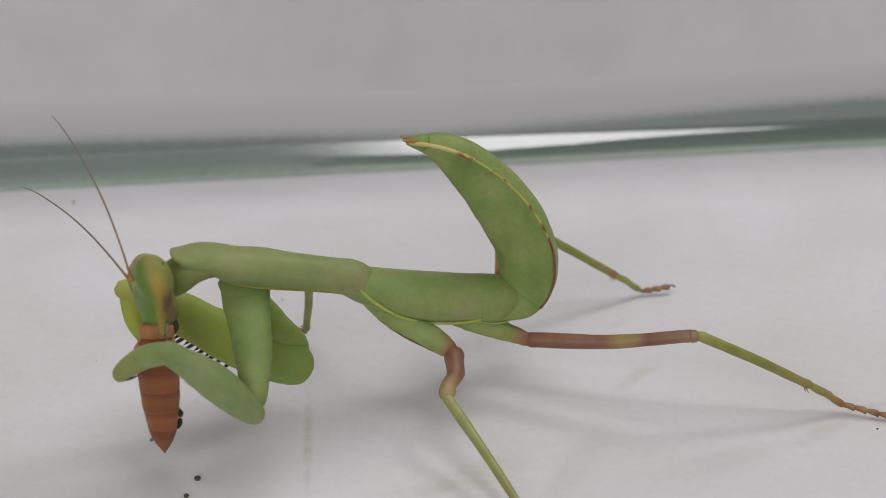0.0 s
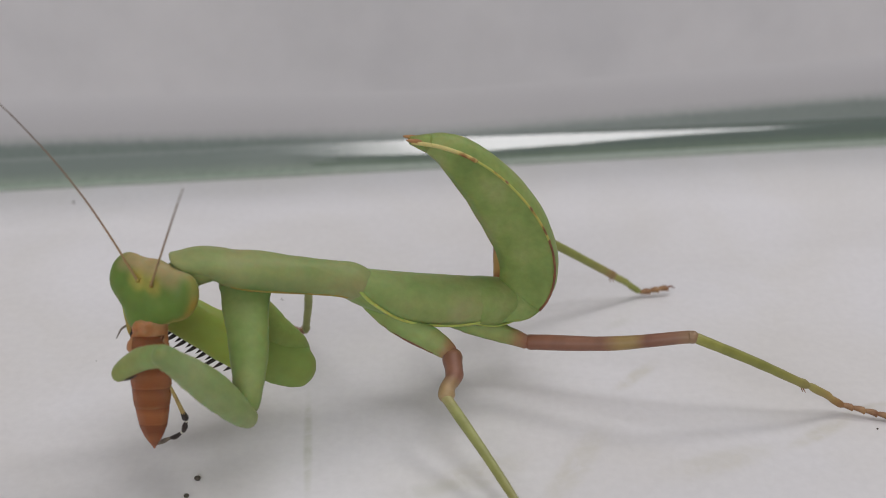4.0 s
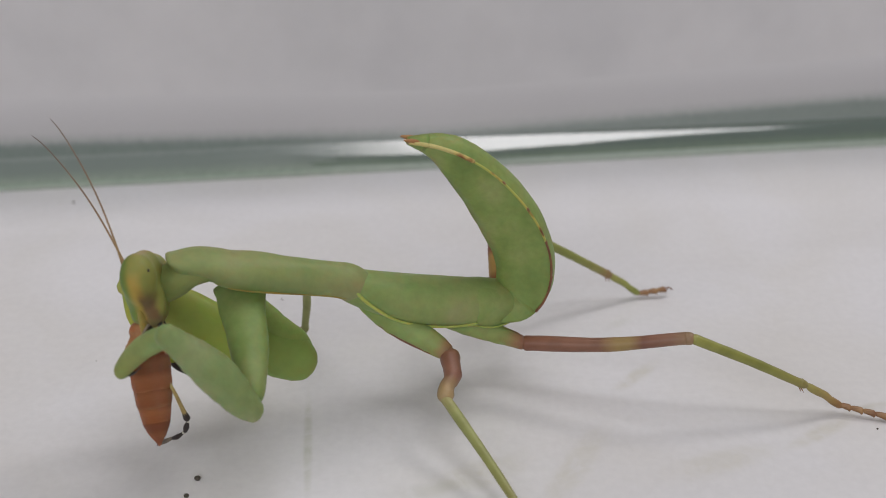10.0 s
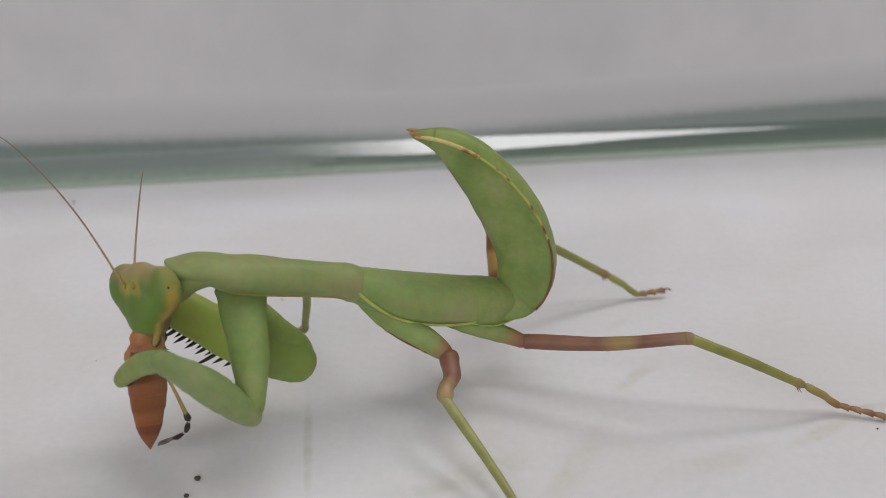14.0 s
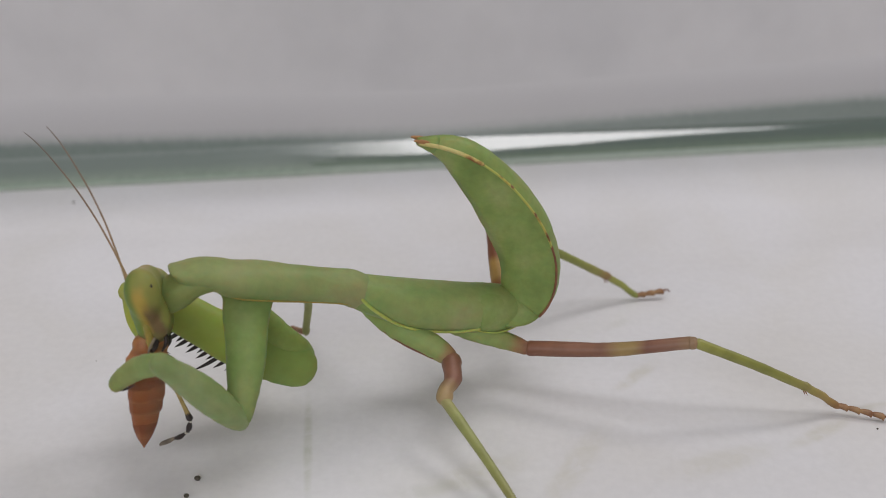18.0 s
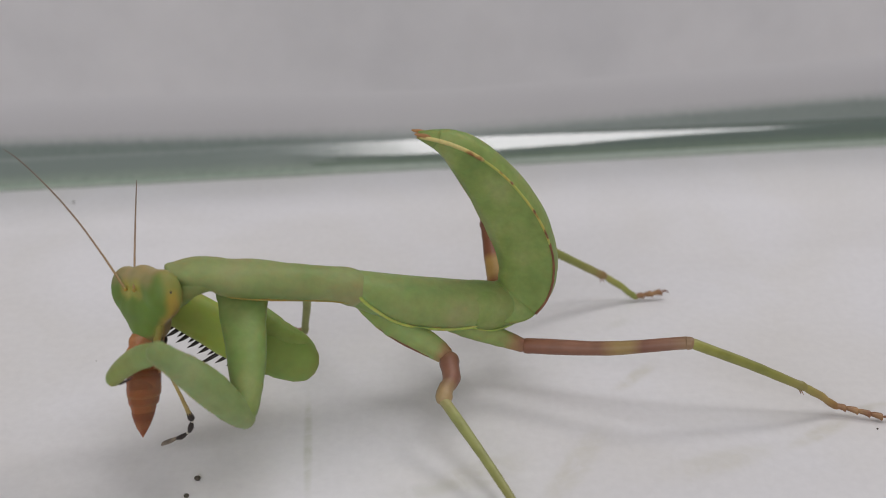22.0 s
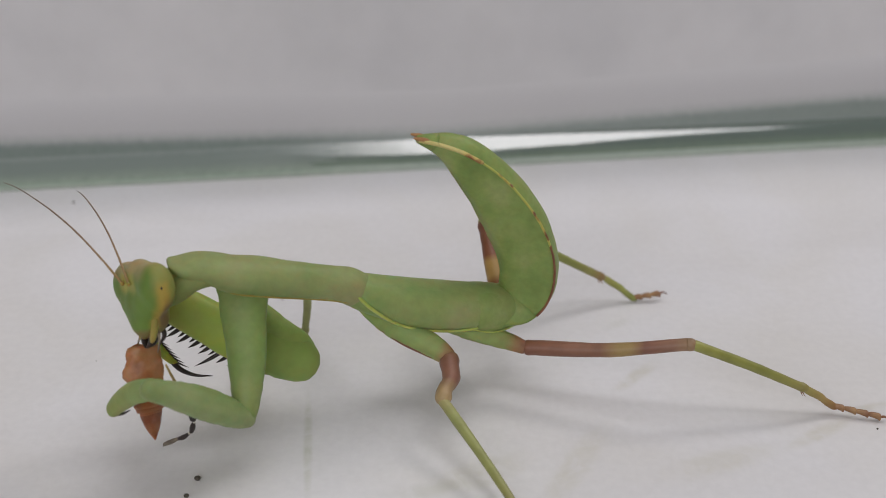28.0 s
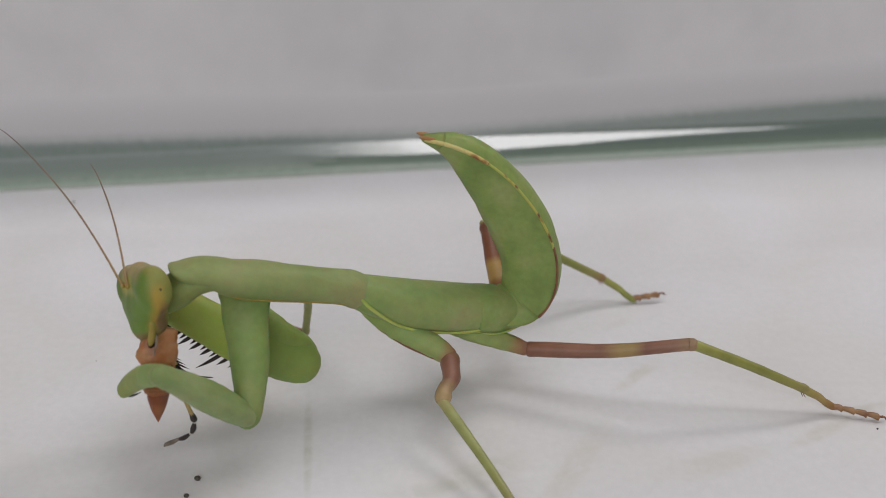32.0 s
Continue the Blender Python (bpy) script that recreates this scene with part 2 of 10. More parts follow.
floor_white = floor_material()
wall_white = speckle(material("grey_white_plastic", (0.6, 0.6, 0.6), 0.45), ((0.572, 0.568, 0.585), (0.668, 0.656, 0.665)), 22, 7, grainy=0.03)
# above the bead the ramp pales upward: soft shade on the wall, painted in
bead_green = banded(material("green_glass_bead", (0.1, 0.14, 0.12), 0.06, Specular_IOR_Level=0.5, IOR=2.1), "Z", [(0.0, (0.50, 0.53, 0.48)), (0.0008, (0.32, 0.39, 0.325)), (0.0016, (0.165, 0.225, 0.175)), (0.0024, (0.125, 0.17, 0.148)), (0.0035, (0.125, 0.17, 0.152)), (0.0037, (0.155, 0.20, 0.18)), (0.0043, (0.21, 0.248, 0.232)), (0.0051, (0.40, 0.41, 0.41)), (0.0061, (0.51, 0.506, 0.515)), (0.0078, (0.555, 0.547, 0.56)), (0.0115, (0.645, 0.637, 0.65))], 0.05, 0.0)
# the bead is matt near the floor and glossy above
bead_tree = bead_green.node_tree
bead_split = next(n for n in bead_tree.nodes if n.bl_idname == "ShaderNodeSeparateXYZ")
# the painted dark band reaches higher towards both ends
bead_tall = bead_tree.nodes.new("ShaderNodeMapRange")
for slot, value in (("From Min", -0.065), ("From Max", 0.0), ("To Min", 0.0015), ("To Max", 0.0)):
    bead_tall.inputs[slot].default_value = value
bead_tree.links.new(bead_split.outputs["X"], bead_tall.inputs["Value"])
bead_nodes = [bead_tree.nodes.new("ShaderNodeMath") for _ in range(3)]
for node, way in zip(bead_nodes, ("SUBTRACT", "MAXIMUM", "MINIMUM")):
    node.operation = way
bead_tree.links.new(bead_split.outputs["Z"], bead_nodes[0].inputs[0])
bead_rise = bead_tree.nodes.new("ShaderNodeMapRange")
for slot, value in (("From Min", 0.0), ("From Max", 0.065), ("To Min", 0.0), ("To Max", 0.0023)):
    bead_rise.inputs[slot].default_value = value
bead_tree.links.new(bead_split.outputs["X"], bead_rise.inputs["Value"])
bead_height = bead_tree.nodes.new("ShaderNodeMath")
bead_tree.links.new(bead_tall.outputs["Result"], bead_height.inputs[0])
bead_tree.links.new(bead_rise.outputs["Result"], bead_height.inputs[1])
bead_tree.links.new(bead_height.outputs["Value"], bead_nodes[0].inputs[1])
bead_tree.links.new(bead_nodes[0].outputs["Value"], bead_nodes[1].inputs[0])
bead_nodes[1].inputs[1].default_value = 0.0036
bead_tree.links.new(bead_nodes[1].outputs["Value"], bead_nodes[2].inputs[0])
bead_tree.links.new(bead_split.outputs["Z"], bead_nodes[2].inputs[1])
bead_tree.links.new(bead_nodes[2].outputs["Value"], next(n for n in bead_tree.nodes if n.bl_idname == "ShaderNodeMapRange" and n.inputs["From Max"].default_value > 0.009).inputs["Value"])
bead_gloss = bead_tree.nodes.new("ShaderNodeMapRange")
for slot, value in (("From Min", 0.00095), ("From Max", 0.0012), ("To Min", 0.6), ("To Max", 0.07)):
    bead_gloss.inputs[slot].default_value = value
bead_tree.links.new(bead_split.outputs["Z"], bead_gloss.inputs["Value"])
bead_matt = bead_tree.nodes.new("ShaderNodeMapRange")
for slot, value in (("From Min", 0.0037), ("From Max", 0.0040), ("To Min", 0.0), ("To Max", 0.5)):
    bead_matt.inputs[slot].default_value = value
bead_tree.links.new(bead_split.outputs["Z"], bead_matt.inputs["Value"])
bead_rough = bead_tree.nodes.new("ShaderNodeMath")
bead_tree.links.new(bead_gloss.outputs["Result"], bead_rough.inputs[0])
bead_tree.links.new(bead_matt.outputs["Result"], bead_rough.inputs[1])
bead_worn = bead_tree.nodes.new("ShaderNodeMapRange")      # scuffed dull towards one end
for slot, value in (("From Min", -0.024), ("From Max", -0.001), ("To Min", 0.6), ("To Max", 0.0)):
    bead_worn.inputs[slot].default_value = value
bead_stretch = bead_tree.nodes.new("ShaderNodeMapping")      # the scuffs run along the bead
bead_stretch.inputs["Scale"].default_value = (40, 400, 2200)
bead_tree.links.new(next(n for n in bead_tree.nodes if n.bl_idname == "ShaderNodeTexCoord").outputs["Object"], bead_stretch.inputs["Vector"])
bead_scuff = bead_tree.nodes.new("ShaderNodeTexNoise")
bead_scuff.inputs["Scale"].default_value = 1.0
bead_tree.links.new(bead_stretch.outputs["Vector"], bead_scuff.inputs["Vector"])
bead_ragged = bead_tree.nodes.new("ShaderNodeMath")
bead_ragged.operation = "MULTIPLY_ADD"
bead_ragged.inputs[1].default_value = 0.016
bead_tree.links.new(bead_scuff.outputs["Fac"], bead_ragged.inputs[0])
bead_tree.links.new(bead_split.outputs["X"], bead_ragged.inputs[2])
bead_tree.links.new(bead_ragged.outputs["Value"], bead_worn.inputs["Value"])
bead_sum = bead_tree.nodes.new("ShaderNodeMath")
bead_tree.links.new(bead_rough.outputs["Value"], bead_sum.inputs[0])
bead_tree.links.new(bead_worn.outputs["Result"], bead_sum.inputs[1])
bead_tree.links.new(bead_sum.outputs["Value"], bead_tree.nodes["Principled BSDF"].inputs["Roughness"])
bead_dense = bead_tree.nodes.new("ShaderNodeMapRange")      # glassy below, plain plastic where it meets the wall
for slot, value in (("From Min", 0.0055), ("From Max", 0.010), ("To Min", 2.1), ("To Max", 1.45)):
    bead_dense.inputs[slot].default_value = value
bead_tree.links.new(bead_split.outputs["Z"], bead_dense.inputs["Value"])
bead_tree.links.new(bead_dense.outputs["Result"], bead_tree.nodes["Principled BSDF"].inputs["IOR"])
table_wood = speckle(material("table_wood", (0.3, 0.2, 0.12), 0.5), ((0.22, 0.14, 0.08), (0.34, 0.23, 0.14)), 9, 6)
room_paint = speckle(material("room_paint", (0.7, 0.7, 0.68), 0.8), ((0.68, 0.68, 0.66), (0.73, 0.72, 0.70)), 3, 5)
room_boards = speckle(material("room_floor_boards", (0.3, 0.22, 0.15), 0.5), ((0.24, 0.17, 0.11), (0.34, 0.25, 0.17)), 4, 6)


def structure(name, bm, mat, label, parent=None):
    ob = part(name, bm, mat, parent)
    for face in ob.data.polygons:
        face.use_smooth = False
    return tagged(ob, label, name.split("_")[0], kind="structure")


BACK = pose(0, 0.1478, 0, 0, 0, 7.3)       # along the foot of the back wall
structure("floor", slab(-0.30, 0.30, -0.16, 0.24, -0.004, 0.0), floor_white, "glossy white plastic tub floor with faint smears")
structure("wall_back", slab(-0.33, 0.36, 0.0045, 0.0085, 0.0003, 0.030, turn=BACK), wall_white, "plain greyish white plastic tub wall")
structure("wall_left", slab(-0.304, -0.3002, -0.16, 0.24, -0.004, 0.030), wall_white, "plain greyish white plastic tub wall")
structure("wall_right", slab(0.3002, 0.304, -0.16, 0.24, -0.004, 0.030), wall_white, "plain greyish white plastic tub wall")
structure("wall_front", slab(-0.304, 0.304, -0.164, -0.1602, -0.004, 0.030), wall_white, "plain greyish white plastic tub wall")


def back_bead():
    bm = bmesh.new()
    loops = []
    for i in range(161):
        x = -320 + i * 4.2
        slim = float(np.interp(x, (-34, -25, -18, -3, 0, 6, 13, 21, 31, 45, 62), (0.95, 0.75, 0.5, 0.38, 0.38, 0.4, 0.46, 0.53, 0.7, 0.85, 0.93)))     # the flat facet narrows both ways along the wall
        tall = float(np.interp(x, (-65, 0, 65), (1.5, 0.0, 2.3)))
        low = float(np.interp(x, (0, 50), (0.0, 0.5)))
        top = (3.3 - 1.26 * low, 3.7 - low)
        foot = (0.06 + (top[0] - 0.1) * slim, 1.15 + (top[1] - 1.18) * slim)
        shape = [(0, 0.02), (0.02, 0.5), (0.02 + 0.5 * (foot[0] - 0.02), 0.5 + 0.5 * (foot[1] - 0.5)), foot, top, (3.75, 4.35 + tall), (4.05, 5.3 + tall), (4.25, 6.6 + tall), (4.38, 8.2 + tall), (4.46, 10.0 + tall), (4.56, 12.5 + tall), (4.62, 15.0 + tall)]
        sag = 0.05 * noise.noise(Vector((x * 0.03, 0, 0)))
        loops.append([BACK @ Vector((x * MM, d * MM, (z + (sag if 0.5 < z else 0)) * MM)) / MM for d, z in shape] + [BACK @ Vector((x * MM, 4.6 * MM, 0.02 * MM)) / MM])
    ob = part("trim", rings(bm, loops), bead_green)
    for face in ob.data.polygons:
        face.use_smooth = max(ob.data.vertices[v].co.z for v in face.vertices) > 3.9 * MM and face.normal.y < 0.2
    return tagged(ob, "grey-green glossy bead along the wall's foot", "trim", kind="structure")


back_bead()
structure("tabletop", slab(-0.7, 0.7, -0.5, 0.5, -0.034, -0.0042, 0.003), table_wood, "brown wooden tabletop under the tub")
structure("room_floor", slab(-1.9, 1.9, -1.9, 1.9, -0.80, -0.75), room_boards, "brown room floor")
structure("ceiling", slab(-1.9, 1.9, -1.9, 1.9, 1.75, 1.80), room_paint, "plain white room ceiling")
structure("room_wall_north", slab(-1.9, 1.9, 1.85, 1.90, -0.75, 1.75), room_paint, "plain white room wall")
structure("room_wall_south", slab(-1.9, 1.9, -1.90, -1.85, -0.75, 1.75), room_paint, "plain white room wall")
structure("room_wall_west", slab(-1.90, -1.85, -1.85, 1.85, -0.75, 1.75), room_paint, "plain white room wall")
structure("room_wall_east", slab(1.85, 1.90, -1.85, 1.85, -0.75, 1.75), room_paint, "plain white room wall")

# ---- the mantis ----
mantis = tagged(new("praying_mantis"), "pale green mantis nymph eating, abdomen curled up, on white floor", "mantis")
mantis.matrix_world = at(0, 90, 0)
MOVED = {}


def mantis_part(key, name, bm, mat, label=""):
    ob = part(name, bm, mat, mantis, label)
    MOVED.setdefault(key, []).append(ob)
    return ob


# axes of the body: across it (to its left), up
ACROSS, RISE = Vector((0.330, -0.944, 0)), Vector((0, 0, 1))


def trunk(stations, sides=28, steps=7, keel=0.0, bm=None, dent=0.085):
    """A body section along a path: stations of (x, y, z, half width across, half height)."""
    rows = spline(stations, steps)
    loops = []
    for i, (x, y, z, a, b) in enumerate(rows):
        c = Vector((x, y, z))
        way = (Vector(rows[min(i + 1, len(rows) - 1)][:3]) - Vector(rows[max(i - 1, 0)][:3])).normalized()
        up = ACROSS.cross(way).normalized()
        if up.z < 0:
            up = -up
        a, b = max(a, 0.02), max(b, 0.02)
        loop = []
        for k in range(sides):
            t = k * math.tau / sides
            bulge = 1 + keel * abs(math.cos(t)) ** 6 + dent * noise.noise(Vector((x * 0.45, 1.1 * math.cos(t), 1.1 * math.sin(t))))
            loop.append(c + ACROSS * a * math.cos(t) * bulge + up * b * math.sin(t) * (1 + dent * noise.noise(Vector((x * 0.5 + 7, math.cos(t), math.sin(t))))))
        loops.append(loop)
    return rings(bm or bmesh.new(), loops)


neck_skin = speckle(material("neck_cuticle", GREEN_B, 0.6, **SKIN), ((0.215, 0.268, 0.082), (0.262, 0.30, 0.105), (0.32, 0.285, 0.125)), 200, bump=0.3, bump_scale=2200)


def pronotum():
    path = [(-16.35, -5.72, 5.72), (-16.1, -5.63, 5.58), (-15.3, -5.35, 5.12), (-13.9, -4.86, 4.82), (-12.4, -4.34, 4.3), (-11.2, -3.92, 3.58), (-8.57, -3.0, 2.74), (-5.12, -1.79, 1.6), (-2.6, -0.91, 0.75), (-1.0, -0.35, 0.2), (-0.2, -0.07, -0.35), (0.5, 0.17, -1.0)]
    size = [(0.7, 0.12), (1.2, 0.38), (1.75, 0.92), (2.05, 1.3), (2.2, 1.45), (2.2, 1.72), (2.1, 1.83), (1.75, 1.75), (1.62, 1.7), (1.72, 1.8), (1.66, 1.72), (1.4, 1.45)]
    bm = trunk([(*p, *s) for p, s in zip(path, size)], keel=0.06)
    back = mantis_part("pronotum", "pronotum", bm, olive, "long olive-green neck shield")
    ridge = [Vector(p) + ACROSS * s[0] * 0.72 + Vector((0, 0, -0.72 * s[1])) for p, s in zip(path[4:10], size[4:10])]
    part("side_ridge", tube(ridge, [0.1, 0.13, 0.14, 0.13, 0.12, 0.08], 6), yellow_tan, back, "thin tan lower edge")
    mantis_part("pronotum", "neck", trunk([(-10.8, -3.78, 3.4, 0.5, 0.4), (-11.8, -4.13, 3.9, 1.7, 1.0), (-13.0, -4.55, 4.2, 2.0, 1.1), (-14.6, -5.11, 4.15, 2.0, 1.4), (-16.0, -5.6, 3.4, 1.85, 1.55), (-17.2, -6.02, 2.75, 1.5, 1.42), (-18.4, -6.45, 2.0, 1.0, 1.0)], dent=0.05), neck_skin, "soft olive-green neck")


pad_green = speckle(material("wing_pad_cuticle", GREEN_B, 0.5, **SKIN), ((0.21, 0.30, 0.088), (0.28, 0.333, 0.118), (0.36, 0.325, 0.165)), 170, bump=0.25, bump_scale=2600, low=0.34, high=0.76)


rim_lime = speckle(material("lime_rim", (0.5, 0.55, 0.1), 0.45, **SKIN), ((0.36, 0.433, 0.104), (0.52, 0.56, 0.14)), 700)


def thorax():
    path = [(-9.78, -3.42, 4.1), (-8.22, -2.88, 3.22), (-5.55, -1.94, 2.0), (-2.25, -0.79, 0.85), (1.72, 0.6, -0.25), (5.6, 1.95, -1.1), (8.0, 2.8, -1.9)]
    size = [(1.45, 1.55), (1.95, 1.85), (2.4, 2.15), (2.7, 2.35), (2.78, 2.5), (2.2, 2.38), (1.1, 1.2)]
    mantis_part("thorax", "thorax", trunk([(*p, *s) for p, s in zip(path, size)], dent=0.025), pad_green)
    # two pairs of wing pads lie over the sides
    for side in (1, -1):
        for a, b in ((0, 4.1), (3.7, 5.3)):
            bm = bmesh.new()
            rows = spline([(*p, *s) for p, s in zip(path, size)], 6)
            first, last = int(a * 6) + 2, min(int(b * 6) + 1, len(rows) - 1)
            loops, rim = [], []
            for i in range(first, last + 1):
                u = (i - first) / (last - first)
                x, y, z, w, h = rows[i]
                c = Vector((x, y, z))
                low = float(np.interp(u, (0, 0.17, 0.43, 0.7, 0.96, 1), (0.14, -0.28, -0.68, -0.72, -0.48, -0.42))) if a == 0 else -0.56 - 0.06 * math.sin(math.pi * u)
                flare = 0.11 * math.sin(math.pi * min(1, u * 1.05)) ** 2 if a == 0 else 0.02
                outer, inner = [], []
                for k in range(9):
                    t = math.pi * 0.5 + (math.asin(max(-1, low)) - math.pi * 0.5) * k / 8
                    swell = 0.99 + (0.022 * (1 - u if a else 1) + 0.06 * math.sin(math.pi * min(u, 1)) ** 0.6) * min(1.0, k / 3) + flare * (k / 8) ** 2 - (0.25 * max(0, (u - 0.35) / 0.65) ** 2 + 0.06 * max(0, 1 - u / 0.3) ** 2 if a else 0.08 * max(0, (u - 0.8) / 0.2) ** 2)
                    d = (ACROSS * side * math.cos(t) * w + RISE * math.sin(t) * h) * swell
                    outer.append(c + d * 1.0)
                    inner.append(c + d * 0.94)
                loops.append(outer + inner[::-1])
                rim.append(outer[-1] * 1.0)
            pad = mantis_part("thorax", "wing_pad", rings(bm, loops), green if a else pad_green, "green wing pad with a yellow rim")
            part("rim", tube(rim[::3] + [rim[-1]], [0.13 if a else 0.19] * (len(rim[::3]) + 1), 6, 3), rim_lime, pad, "yellow rim")


ABDOMEN = [(-5.4, -1.9, 1.3, 2.3, 2.0), (-2.9, -1.0, 1.85, 2.8, 2.5), (-2.0, -0.7, 4.5, 3.1, 2.95), (-2.25, -0.79, 7.9, 3.05, 3.0),
           (-3.8, -1.33, 11.35, 2.9, 2.95), (-6.1, -2.13, 14.6, 2.5, 2.6), (-8.85, -3.1, 17.3, 1.85, 1.95), (-11.25, -3.94, 18.9, 1.05, 1.05), (-13.8, -4.83, 19.85, 0.42, 0.28)]


margin = speckle(material("margin_cuticle", (0.5, 0.4, 0.1), 0.45), ((0.16, 0.06, 0.02), (0.50, 0.42, 0.09), (0.42, 0.45, 0.10)), 620, low=0.40, high=0.56)
cream_margin = speckle(material("cream_margin_cuticle", (0.5, 0.42, 0.14), 0.45), ((0.24, 0.085, 0.025), (0.56, 0.45, 0.14), (0.58, 0.50, 0.19)), 520, low=0.36, high=0.54)


rust = speckle(material("rust_cuticle", (0.33, 0.14, 0.05), 0.5), ((0.24, 0.09, 0.03), (0.42, 0.22, 0.07)), 600)


def abdomen():
    rows = spline(ABDOMEN, 8)
    count = len(rows)
    ways = [(Vector(rows[min(i + 1, count - 1)][:3]) - Vector(rows[max(i - 1, 0)][:3])).normalized() for i in range(count)]
    outs = []      # away from the middle of the curl, all along it
    for way in ways:
        out = ACROSS.cross(way).normalized()
        outs.append(-out if out.dot(outs[-1] if outs else Vector((0, 0, -1))) < 0 else out)

    def station(i):
        c = Vector(rows[i][:3])
        way, out = ways[i], outs[i]
        lean = float(np.interp(i, (0, 14, 26, 38, 44, 50, 56, 64), (0.92, 0.97, 0.85, 0.86, 0.92, 1.10, 1.38, 1.5)))      # the belly side is the flatter one
        stout = float(np.interp(i, (0, 16, 26, 36, 46, 60), (1.0, 1.0, 1.14, 1.16, 1.09, 1.0)))
        keel = float(np.interp(i, (0, 44, 56, 64), (1.0, 1.0, 0.6, 0.5)))      # the side seam runs to the middle of the tip
        return c, way, out, rows[i][3], rows[i][4] * lean, rows[i][4] * stout, keel

    # (outwards, across): belly, near keel, back, far keel
    ring = [(1.0, 0.0), (0.97, 0.35), (0.84, 0.72), (0.62, 1.0), (0.52, 1.09), (0.40, 1.02), (0.05, 0.84), (-0.40, 0.62), (-0.78, 0.36), (-1.0, 0.0),
            (-0.80, -0.36), (-0.42, -0.66), (0.0, -0.88), (0.38, -1.02), (0.50, -1.08), (0.60, -1.0), (0.84, -0.70), (0.97, -0.35)]

    def loop(i, swell):
        c, way, out, a, b, back, keel = station(i)
        return [c + out * (b if o > 0 else back) * o * (keel if abs(s) > 0.99 else 1) * swell + ACROSS * a * s * swell for o, s in ring]

    cuts = [0, 9, 18, 26, 34, 41, 48, 54, 59, 64]
    for n, (a, b) in enumerate(zip(cuts, cuts[1:])):
        stop = min(b, count - 1)
        loops = []
        for i in range(a, stop + 1):
            u = (i - a) / (stop - a)
            loops.append(loop(i, 1.0 + 0.018 * math.sin(math.pi * u) ** 0.7))
        seg = mantis_part("abdomen", "abdomen_segment", rings(bmesh.new(), loops, n in (0, 8)), green, "green belly ring")
        edge = []
        for i in range(a, stop + 1):
            c, way, out, w, h, _, keel = station(i)
            edge.append(c + out * h * 0.52 * keel + ACROSS * w * 1.09)
        mat, thick = ((brown, 0.13), (margin, 0.12), (cream_margin, 0.2))[(n > 2) + (n > 5)]
        if n == 0:
            continue
        part("margin", tube(edge[::2] + [edge[-1]], [thick] * (len(edge[::2]) + 1), 6, 3), mat, seg, "yellow and brown side seam")
        c, way, out, w, h, _, keel = station(b)
        knob = c + out * h * 0.53 * keel + ACROSS * w * 1.10
        part("seam_knob", tube([knob - way * 0.55, knob, knob + way * 0.3], [0.04, 0.13, 0.04], 6, 3), brown, seg, "dark brown knob")
    tip = Vector(ABDOMEN[-1][:3])
    for s in (0.5, -0.5):
        root = tip + Vector((0.9, 0.31, -0.05)) + ACROSS * s
        mantis_part("abdomen", "cercus", tube([root, root + Vector((-0.6, -0.2, 0.2)), root + Vector((-1.35, -0.45, 0.4))], [0.24, 0.24, 0.08], 7), rust, "short rust-brown tail feeler")


